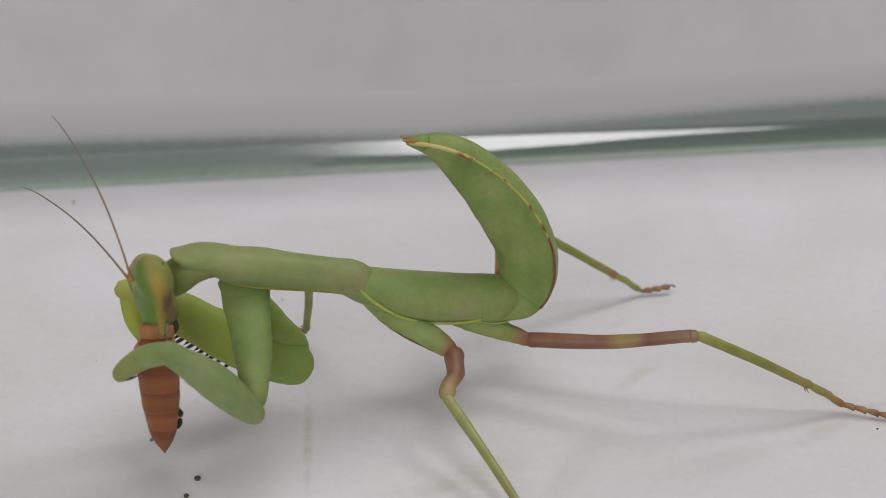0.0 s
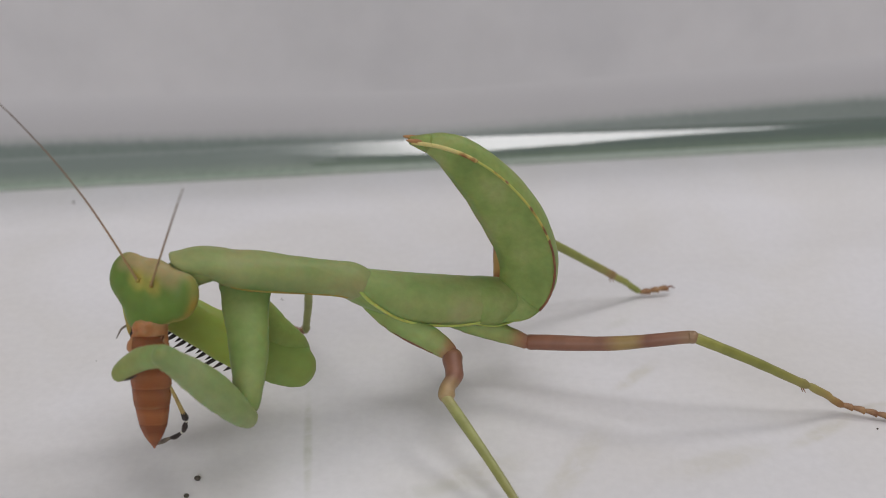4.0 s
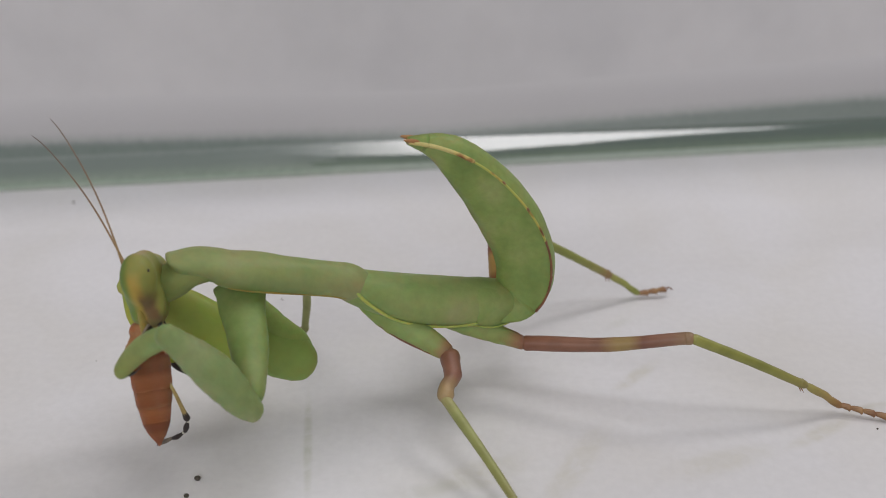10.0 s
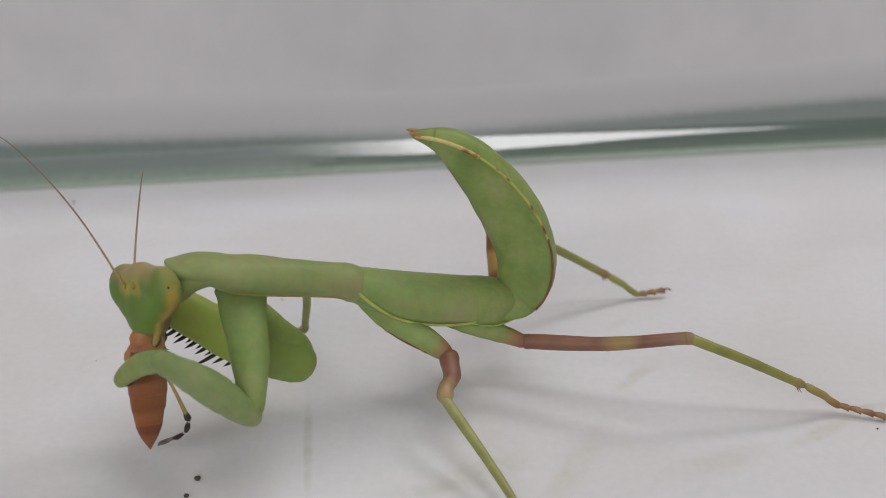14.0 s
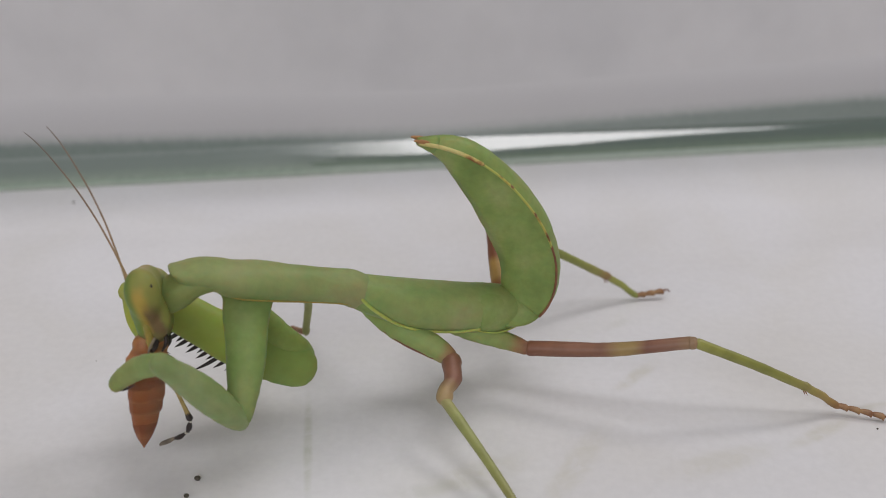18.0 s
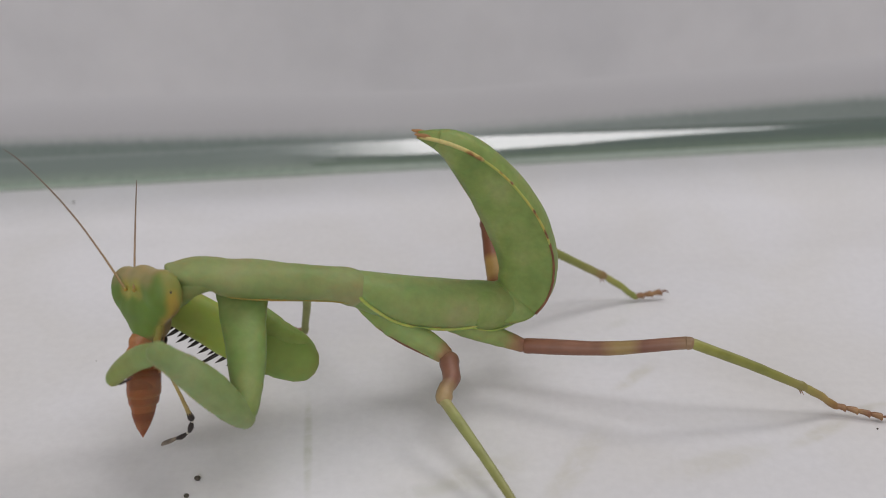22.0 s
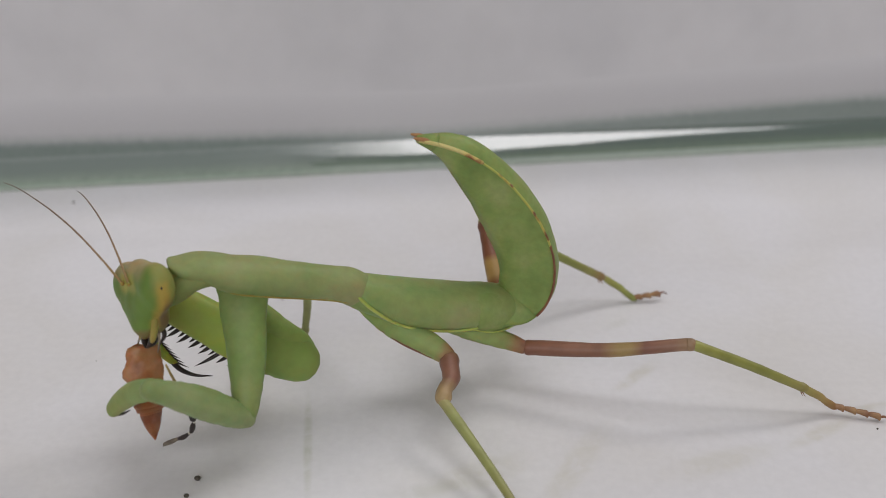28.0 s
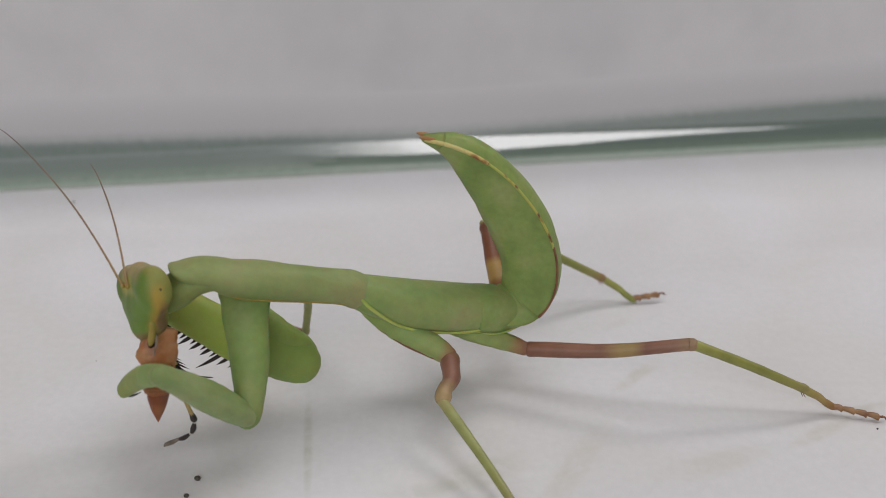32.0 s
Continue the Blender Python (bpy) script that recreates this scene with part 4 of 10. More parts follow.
# ---- the prey: a torn insect abdomen held in the front legs ----
prey = tagged(new("prey_insect"), "half-eaten orange-brown insect abdomen held by the mantis", "insect")
prey_skin = banded(material("prey_cuticle", (0.4, 0.16, 0.06), 0.24, Subsurface_Weight=0.3, Subsurface_Scale=0.0015), "X", [(0.0, (0.52, 0.28, 0.12)), (0.00028, (0.46, 0.19, 0.06)), (0.0007, (0.33, 0.105, 0.03)), (0.0015, (0.38, 0.135, 0.04)), (0.0021, (0.25, 0.07, 0.02))], 0.3)
prey_flesh = speckle(material("prey_flesh", (0.5, 0.25, 0.12), 0.45, Subsurface_Weight=0.4, Subsurface_Scale=0.0015), ((0.24, 0.085, 0.032), (0.385, 0.162, 0.056), (0.44, 0.23, 0.105)), 420, bump=0.4, bump_scale=1500)
prey_tree = prey_skin.node_tree
prey_stain = prey_tree.nodes.new("ShaderNodeTexNoise")
prey_stain.inputs["Scale"].default_value, prey_stain.inputs["Detail"].default_value = 380.0, 5.0
prey_depth = prey_tree.nodes.new("ShaderNodeMapRange")
for slot, value in (("From Min", 0.40), ("From Max", 0.64), ("To Min", 0.0), ("To Max", 0.62)):
    prey_depth.inputs[slot].default_value = value
prey_tree.links.new(prey_stain.outputs["Fac"], prey_depth.inputs["Value"])
prey_mix = prey_tree.nodes.new("ShaderNodeMix")
prey_mix.data_type = "RGBA"
prey_mix.inputs["B"].default_value = (0.17, 0.048, 0.016, 1)
prey_tree.links.new(prey_depth.outputs["Result"], prey_mix.inputs["Factor"])
prey_tree.links.new(next(n for n in prey_tree.nodes if n.bl_idname == "ShaderNodeValToRGB").outputs["Color"], prey_mix.inputs["A"])
prey_info = prey_tree.nodes.new("ShaderNodeObjectInfo")
prey_shade = prey_tree.nodes.new("ShaderNodeMapRange")      # no two rings are stained alike
for slot, value in (("To Min", 0.74), ("To Max", 1.25)):
    prey_shade.inputs[slot].default_value = value
prey_tree.links.new(prey_info.outputs["Random"], prey_shade.inputs["Value"])
prey_tone = prey_tree.nodes.new("ShaderNodeVectorMath")
prey_tone.operation = "SCALE"
prey_tree.links.new(prey_mix.outputs["Result"], prey_tone.inputs[0])
prey_tree.links.new(prey_shade.outputs["Result"], prey_tone.inputs["Scale"])
prey_tree.links.new(prey_tone.outputs["Vector"], prey_tree.nodes["Principled BSDF"].inputs["Base Color"])
prey_grain = prey_tree.nodes.new("ShaderNodeTexNoise")
prey_grain.inputs["Scale"].default_value, prey_grain.inputs["Detail"].default_value = 1300.0, 4.0
prey_relief = prey_tree.nodes.new("ShaderNodeBump")
prey_relief.inputs["Strength"].default_value, prey_relief.inputs["Distance"].default_value = 0.6, 0.00025
prey_tree.links.new(prey_grain.outputs["Fac"], prey_relief.inputs["Height"])
prey_tree.links.new(prey_relief.outputs["Normal"], prey_tree.nodes["Principled BSDF"].inputs["Normal"])
PREY_PARTS = []


def prey_ring(n, x, length, r0, r1):
    """One abdomen ring; its own x runs from the tail towards the mouth."""
    bm = bmesh.new()
    loops = []
    for u in (0, 0.12, 0.3, 0.6, 0.85, 1.0):
        r = (r0 + (r1 - r0) * u) * (0.97 if u == 0 else 1.0 + 0.03 * math.sin(math.pi * u))
        loop = []
        for k in range(24):
            a = k * math.tau / 24
            q = r * (1 + 0.05 * noise.noise(Vector((x + length * u, 1.3 * math.cos(a), 1.3 * math.sin(a)))))
            loop.append((length * u, q * math.cos(a), 0.68 * q * math.sin(a)))
        loops.append(loop)
    ob = part("abdomen_ring", rings(bm, loops), prey_skin, prey, "orange-brown ring")
    ob.location = (x * MM, 0, 0)
    PREY_PARTS.append((ob, n, x))


tail = part("tail_tip", limb([(0, 0, 0, 0.03, 0.03), (0.5, 0, 0, 0.35, 0.25), (1.2, 0, 0, 0.8, 0.55), (2.3, 0, 0, 1.25, 0.85), (2.6, 0, 0, 1.2, 0.8)], 18), prey_skin, prey, "pointed orange-brown tail")
for n, (x, length, r0, r1) in enumerate([(2.3, 2.1, 1.22, 1.55), (4.2, 2.1, 1.58, 1.74), (6.1, 2.1, 1.76, 1.80), (7.9, 1.9, 1.80, 1.74), (9.4, 1.8, 1.74, 1.45)]):
    prey_ring(n, x, length, r0, r1)
bm = limb([(-0.9, 0, 0, 0.6, 0.35), (-0.5, 0, 0, 1.3, 0.75), (0.4, 0, 0, 1.65, 1.05), (1.6, 0, 0, 1.62, 1.0), (2.4, -0.1, 0, 1.55, 0.85), (3.0, -0.15, 0, 1.3, 0.6), (3.25, -0.2, 0, 0.25, 0.2)], 28, 7)
for v in bm.verts:
    v.co += Vector((0.5, v.co.y / MM, v.co.z / MM)).normalized() * (0.42 * noise.noise(v.co * 700) + 0.2 * noise.noise(v.co * 2000)) * MM
flesh = part("torn_flesh", bm, prey_flesh, prey, "ragged pale orange torn flesh")
flesh.location = (0.0092, 0, 0)
PREY_PARTS.append((flesh, 5, 9.2))

prey_leg = tagged(new("severed_insect_foot"), "torn black insect leg with pale rings", "insect leg")
prey_leg.matrix_world = at(-23.3, 78.5, 5.7)
leg_tan = speckle(material("prey_leg_tan", (0.35, 0.24, 0.08), 0.4), ((0.28, 0.19, 0.06), (0.42, 0.33, 0.12)), 600)
part("thigh", tube([(-1.9, 0.6, 5.6), (-0.75, 0, 3.0), (-0.35, 0, 1.6), (-0.05, 0, 0.5)], [0.1, 0.17, 0.2, 0.24], 8), leg_tan, prey_leg, "tan thigh")
part("shin", tube([(-0.12, 0, 0.75), (0.05, 0, 0.1), (0.1, 0, -0.15)], [0.22, 0.32, 0.2], 8), black, prey_leg, "black knee")
part("shin", tube([(0.08, 0, -0.3), (-0.1, 0, -0.9), (-0.3, 0, -1.45)], [0.14, 0.28, 0.18], 8), black, prey_leg, "black shin")
part("ring", tube([(0.1, 0, -0.1), (0.08, 0, -0.38)], [0.15, 0.14], 8), white, prey_leg, "pale ring")
part("ring", tube([(-0.3, 0, -1.4), (-0.5, 0, -1.6)], [0.15, 0.14], 8), white, prey_leg, "pale ring")
part("foot", tube([(-0.5, 0, -1.6), (-1.1, 0.1, -2.1), (-1.6, 0.2, -2.35)], [0.13, 0.24, 0.16], 8), black, prey_leg, "black foot")
part("foot", tube([(-1.6, 0.2, -2.3), (-2.3, 0.3, -2.75), (-3.0, 0.5, -3.2), (-3.2, 0.5, -3.45)], [0.13, 0.22, 0.18, 0.05], 8), palp_grey, prey_leg, "grey foot tip")

# ---- small things on the floor ----
dropping = speckle(material("dropping", (0.06, 0.05, 0.035), 0.7), ((0.03, 0.025, 0.02), (0.10, 0.085, 0.06)), 900, bump=0.8, bump_scale=1800)


def pellet(x, y, r, label):
    bm = ball((0, 0, 0), (r * 1.15, r, r * 0.9), sub=3)
    for v in bm.verts:
        v.co += v.co.normalized() * r * 0.25 * MM * noise.noise(v.co * 1500 + Vector((x, y, 0)))
    ob = part("dropping", bm, dropping)
    ob.matrix_world = at(x, y, r * 0.82)
    tagged(ob, label, "dropping", "droppings on the floor")


pellet(-22.6, 77.0, 0.25, "tiny dark round dropping on the white floor")
pellet(-23.1, 74.6, 0.23, "tiny dark round dropping on the white floor")
pellet(42.7, 84.5, 0.08, "minute dark crumb on the white floor")
pellet(-19.1, 109.4, 0.09, "minute dark crumb on the white floor")
pellet(-37.5, 96.4, 0.045, "minute dark crumb on the white floor")
pellet(-52.0, 136.0, 0.16, "small dark crumb near the wall's foot")


def motions():
    """Sway of the body, the turning head and feelers, the grasping legs and the shrinking prey."""
    for ob in MOVED["pronotum"]:
        walk(ob, [
            (0, at(-7.80, -0.73, 14.40, 0.0, -0.0, 0.0)), (0.5, at(-6.94, -0.95, 14.00, -0.0, 0.1, -0.1)), (1, at(-7.89, -0.74, 14.39, -0.0, -0.2, 0.1)), (1.5, at(-7.89, -0.87, 14.15, -0.0, -0.6, 0.3)),
            (2, at(-7.57, -0.88, 14.12, -0.0, -0.0, 0.0)), (2.5, at(-7.49, -0.88, 14.12, -0.0, -0.0, 0.0)), (3, at(-7.89, -0.81, 14.26, -0.0, -0.0, 0.0)), (3.5, at(-7.96, -0.81, 14.25, -0.0, -0.2, 0.1)),
            (5.5, at(-7.41, -1.01, 13.88, -0.0, -0.5, 0.3)), (6, at(-7.57, -0.94, 14.01, -0.0, -0.6, 0.3)), (6.5, at(-7.73, -1.01, 13.88, -0.0, -0.5, 0.3)), (7, at(-7.49, -1.03, 13.84, -0.0, -0.1, 0.0)),
            (7.5, at(-8.12, -0.90, 14.09, -0.0, -0.4, 0.2)), (8, at(-7.96, -1.01, 13.88, -0.0, -0.5, 0.3)), (8.5, at(-7.80, -0.99, 13.91, -0.0, -0.1, 0.0)), (9, at(-8.12, -0.88, 14.12, -0.0, -0.0, 0.0)),
            (9.5, at(-6.86, -1.15, 13.62, -0.0, -0.3, 0.2)), (10, at(-8.20, -0.89, 14.11, -0.0, -0.2, 0.1)), (10.5, at(-7.41, -1.14, 13.64, -0.0, -0.9, 0.5)), (11, at(-7.96, -0.95, 14.00, -0.0, 1.1, -0.6)),
            (11.5, at(-7.57, -0.96, 13.97, -0.0, 0.7, -0.4)), (12, at(-8.28, -0.90, 14.10, -0.0, 0.5, -0.3)), (12.5, at(-6.70, -1.08, 13.76, -0.0, -0.3, 0.2)), (13, at(-7.73, -0.99, 13.91, -0.0, -1.1, 0.6)),
            (13.5, at(-7.65, -1.01, 13.88, -0.0, -1.5, 0.8)), (14, at(-8.20, -0.88, 14.12, -0.0, -2.0, 1.1)), (14.5, at(-7.89, -0.97, 13.96, -0.0, -1.2, 0.7)), (16.5, at(-8.12, -1.05, 13.81, -0.0, -1.5, 0.8)),
            (17, at(-8.36, -1.03, 13.85, -0.0, -1.9, 1.0)), (17.5, at(-7.57, -1.03, 13.84, -0.0, -2.1, 1.1)), (18, at(-7.89, -1.16, 13.60, -0.0, -1.5, 0.8)), (18.5, at(-8.20, -1.09, 13.72, -0.0, -1.7, 0.9)),
            (19, at(-7.80, -1.14, 13.64, -0.0, -1.9, 1.0)), (19.5, at(-8.04, -1.11, 13.70, -0.0, -1.1, 0.6)), (20, at(-8.60, -1.06, 13.78, -0.0, -0.9, 0.5)), (20.5, at(-8.28, -1.11, 13.69, -0.0, -2.1, 1.1)),
            (21, at(-7.57, -1.24, 13.44, -0.0, -1.7, 0.9)), (21.5, at(-7.57, -1.18, 13.57, -0.0, -1.9, 1.0)), (22, at(-8.20, -1.07, 13.77, -0.0, -2.1, 1.1)), (22.5, at(-8.67, -0.87, 14.14, -0.0, -0.8, 0.4)),
            (23, at(-7.73, -1.18, 13.56, -0.0, -1.1, 0.6)), (23.5, at(-7.80, -1.19, 13.55, -0.0, -1.3, 0.7)), (24, at(-7.73, -1.10, 13.71, -0.0, -0.9, 0.5)), (24.5, at(-7.73, -1.18, 13.56, -0.0, -1.1, 0.6)),
            (25, at(-7.41, -1.05, 13.81, -0.0, -1.5, 0.8)), (25.5, at(-6.07, -1.38, 13.19, -0.0, -1.4, 0.7)), (27.5, at(-7.13, -1.19, 13.54, -0.0, -0.3, 0.2)), (28, at(-8.08, -1.08, 13.76, -0.0, -0.3, 0.2)),
            (28.5, at(-7.69, -1.12, 13.67, -0.0, -0.5, 0.3)), (29, at(-8.32, -0.95, 14.00, -0.0, -0.9, 0.5)), (29.5, at(-7.84, -1.22, 13.49, -0.0, -1.1, 0.6)), (30, at(-8.00, -1.10, 13.71, -0.0, -0.9, 0.5)),
            (30.5, at(-7.92, -1.13, 13.66, -0.0, -0.7, 0.4)), (31, at(-8.00, -1.13, 13.66, -0.0, -0.7, 0.4)), (31.5, at(-7.45, -1.18, 13.56, -0.0, -1.1, 0.6)), (32, at(-7.92, -1.18, 13.56, -0.0, -1.1, 0.6)),
        ])
    for ob in MOVED["thorax"]:
        walk(ob, [
            (0, at(0.91, 2.32, 10.20, 0.0, -0.0, 0.0)), (0.5, at(1.86, 2.07, 9.74, -0.0, 0.2, -0.1)), (1, at(0.82, 2.32, 10.20, -0.0, 0.2, -0.1)), (1.5, at(0.82, 2.19, 9.97, -0.0, 0.3, -0.2)),
            (2, at(1.17, 2.16, 9.90, -0.0, 0.5, -0.3)), (2.5, at(1.25, 2.16, 9.90, -0.0, 0.4, -0.2)), (3, at(0.82, 2.23, 10.05, -0.0, 0.3, -0.1)), (3.5, at(0.73, 2.23, 10.05, -0.0, 0.3, -0.1)),
            (5.5, at(1.34, 2.03, 9.67, -0.0, 0.4, -0.2)), (6, at(1.17, 2.11, 9.82, -0.0, 0.7, -0.3)), (6.5, at(0.99, 2.03, 9.67, -0.0, -0.1, 0.0)), (7, at(1.25, 1.99, 9.59, -0.0, 0.5, -0.3)),
            (7.5, at(0.56, 2.16, 9.90, -0.0, 0.6, -0.3)), (8, at(0.73, 2.03, 9.67, -0.0, 0.3, -0.1)), (8.5, at(0.91, 2.03, 9.67, -0.0, 0.3, -0.1)), (9, at(0.56, 2.16, 9.90, -0.0, 0.7, -0.4)),
            (9.5, at(1.94, 1.87, 9.36, -0.0, 0.9, -0.5)), (10, at(0.47, 2.16, 9.90, -0.0, 0.4, -0.2)), (10.5, at(1.34, 1.91, 9.44, -0.0, 0.7, -0.4)), (11, at(0.73, 2.03, 9.67, -0.0, 1.1, -0.6)),
            (11.5, at(1.17, 2.03, 9.67, -0.0, 0.8, -0.4)), (12, at(0.39, 2.11, 9.82, -0.0, 0.6, -0.3)), (12.5, at(2.12, 1.95, 9.51, -0.0, 1.1, -0.6)), (13, at(0.99, 2.07, 9.74, -0.0, 0.9, -0.5)),
            (13.5, at(1.08, 2.07, 9.74, -0.0, 0.9, -0.5)), (14, at(0.47, 2.23, 10.05, -0.0, 0.8, -0.4)), (14.5, at(0.82, 2.11, 9.82, -0.0, 0.8, -0.4)), (16.5, at(0.56, 2.03, 9.67, -0.0, 1.2, -0.6)),
            (17, at(0.29, 2.07, 9.74, -0.0, 0.8, -0.4)), (17.5, at(1.17, 2.07, 9.74, -0.0, 1.0, -0.5)), (18, at(0.82, 1.91, 9.44, -0.0, 0.8, -0.4)), (18.5, at(0.47, 1.99, 9.59, -0.0, 0.8, -0.5)),
            (19, at(0.91, 1.95, 9.51, -0.0, 1.0, -0.5)), (19.5, at(0.65, 1.95, 9.51, -0.0, 1.0, -0.5)), (20, at(0.03, 1.99, 9.59, -0.0, 0.7, -0.4)), (20.5, at(0.39, 1.99, 9.59, -0.0, 0.9, -0.5)),
            (21, at(1.17, 1.83, 9.28, -0.0, 0.9, -0.5)), (21.5, at(1.17, 1.91, 9.44, -0.0, 0.7, -0.4)), (22, at(0.47, 2.03, 9.67, -0.0, 1.2, -0.6)), (22.5, at(-0.05, 2.19, 9.97, -0.0, 0.9, -0.5)),
            (23, at(0.99, 1.87, 9.36, -0.0, 0.7, -0.4)), (23.5, at(0.91, 1.87, 9.36, -0.0, 1.1, -0.6)), (24, at(0.99, 1.95, 9.51, -0.0, 1.1, -0.6)), (24.5, at(0.99, 1.87, 9.36, -0.0, 0.7, -0.4)),
            (25, at(1.34, 2.03, 9.67, -0.0, 1.2, -0.7)), (25.5, at(2.81, 1.67, 8.98, -0.0, 1.2, -0.6)), (27.5, at(1.64, 1.83, 9.28, -0.0, 1.3, -0.7)), (28, at(0.60, 1.95, 9.51, -0.0, 1.0, -0.5)),
            (28.5, at(1.03, 1.91, 9.44, -0.0, 0.9, -0.5)), (29, at(0.34, 2.11, 9.82, -0.0, 0.9, -0.5)), (29.5, at(0.86, 1.83, 9.28, -0.0, 1.0, -0.6)), (30, at(0.69, 1.95, 9.51, -0.0, 1.2, -0.6)),
            (30.5, at(0.78, 1.91, 9.44, -0.0, 1.0, -0.5)), (31, at(0.69, 1.91, 9.44, -0.0, 1.4, -0.7)), (31.5, at(1.29, 1.87, 9.36, -0.0, 1.1, -0.6)), (32, at(0.78, 1.87, 9.36, -0.0, 1.2, -0.7)),
        ])
    for ob in MOVED["abdomen"]:
        walk(ob, [
            (0, at(10.52, 5.68, 7.93, 0.0, -0.0, 0.0)), (0.5, at(11.51, 5.43, 7.45, -0.0, 0.6, -0.3)), (1, at(10.43, 5.68, 7.93, -0.0, 0.7, -0.4)), (1.5, at(10.43, 5.56, 7.69, -0.0, 1.4, -0.7)),
            (2, at(10.79, 5.51, 7.62, -0.0, 2.0, -1.0)), (2.5, at(10.88, 5.51, 7.62, -0.0, 1.8, -0.9)), (3, at(10.43, 5.60, 7.77, -0.0, 1.1, -0.6)), (3.5, at(10.34, 5.60, 7.77, -0.0, 1.1, -0.6)),
            (5.5, at(10.97, 5.39, 7.38, -0.0, 1.6, -0.8)), (6, at(10.79, 5.47, 7.53, -0.0, 2.6, -1.4)), (6.5, at(10.61, 5.39, 7.38, -0.0, -0.2, 0.1)), (7, at(10.88, 5.34, 7.29, -0.0, 2.1, -1.1)),
            (7.5, at(10.16, 5.51, 7.62, -0.0, 2.4, -1.3)), (8, at(10.34, 5.39, 7.38, -0.0, 1.1, -0.6)), (8.5, at(10.52, 5.39, 7.38, -0.0, 1.1, -0.6)), (9, at(10.16, 5.51, 7.62, -0.0, 2.7, -1.4)),
            (9.5, at(11.60, 5.22, 7.06, -0.1, 3.7, -2.0)), (10, at(10.07, 5.51, 7.62, -0.0, 1.5, -0.8)), (10.5, at(10.97, 5.26, 7.14, -0.0, 2.7, -1.4)), (11, at(10.34, 5.39, 7.38, -0.1, 4.4, -2.3)),
            (11.5, at(10.79, 5.39, 7.38, -0.0, 3.1, -1.7)), (12, at(9.98, 5.47, 7.53, -0.0, 2.4, -1.3)), (12.5, at(11.78, 5.30, 7.22, -0.1, 4.2, -2.3)), (13, at(10.61, 5.43, 7.45, -0.1, 3.4, -1.8)),
            (13.5, at(10.70, 5.43, 7.45, -0.1, 3.6, -1.9)), (14, at(10.07, 5.60, 7.77, -0.0, 3.2, -1.7)), (14.5, at(10.43, 5.47, 7.53, -0.0, 3.2, -1.7)), (16.5, at(10.16, 5.39, 7.38, -0.1, 4.9, -2.6)),
            (17, at(9.89, 5.43, 7.45, -0.1, 3.3, -1.8)), (17.5, at(10.79, 5.43, 7.45, -0.1, 4.1, -2.2)), (18, at(10.43, 5.26, 7.14, -0.1, 3.3, -1.8)), (18.5, at(10.07, 5.34, 7.29, -0.1, 3.4, -1.8)),
            (19, at(10.52, 5.30, 7.22, -0.1, 4.0, -2.1)), (19.5, at(10.25, 5.30, 7.22, -0.1, 3.9, -2.1)), (20, at(9.62, 5.34, 7.29, -0.0, 2.8, -1.5)), (20.5, at(9.98, 5.34, 7.29, -0.1, 3.8, -2.0)),
            (21, at(10.79, 5.18, 6.98, -0.1, 3.7, -2.0)), (21.5, at(10.79, 5.26, 7.14, -0.0, 2.8, -1.5)), (22, at(10.07, 5.39, 7.38, -0.1, 4.6, -2.5)), (22.5, at(9.53, 5.56, 7.69, -0.1, 3.8, -2.0)),
            (23, at(10.61, 5.22, 7.06, -0.0, 2.9, -1.6)), (23.5, at(10.52, 5.22, 7.06, -0.1, 4.4, -2.4)), (24, at(10.61, 5.30, 7.22, -0.1, 4.3, -2.3)), (24.5, at(10.61, 5.22, 7.06, -0.0, 2.8, -1.5)),
            (25, at(10.97, 5.39, 7.38, -0.1, 4.9, -2.6)), (25.5, at(12.50, 5.01, 6.66, -0.1, 4.6, -2.5)), (27.5, at(11.29, 5.17, 6.98, -0.1, 5.2, -2.8)), (28, at(10.21, 5.30, 7.21, -0.1, 3.9, -2.1)),
            (28.5, at(10.65, 5.26, 7.14, -0.1, 3.8, -2.0)), (29, at(9.94, 5.47, 7.54, -0.1, 3.7, -2.0)), (29.5, at(10.48, 5.17, 6.98, -0.1, 4.1, -2.2)), (30, at(10.29, 5.30, 7.21, -0.1, 4.6, -2.5)),
            (30.5, at(10.39, 5.26, 7.14, -0.1, 4.0, -2.1)), (31, at(10.29, 5.26, 7.14, -0.1, 5.5, -3.0)), (31.5, at(10.92, 5.22, 7.06, -0.1, 4.5, -2.4)), (32, at(10.39, 5.22, 7.06, -0.1, 5.0, -2.7)),
        ])
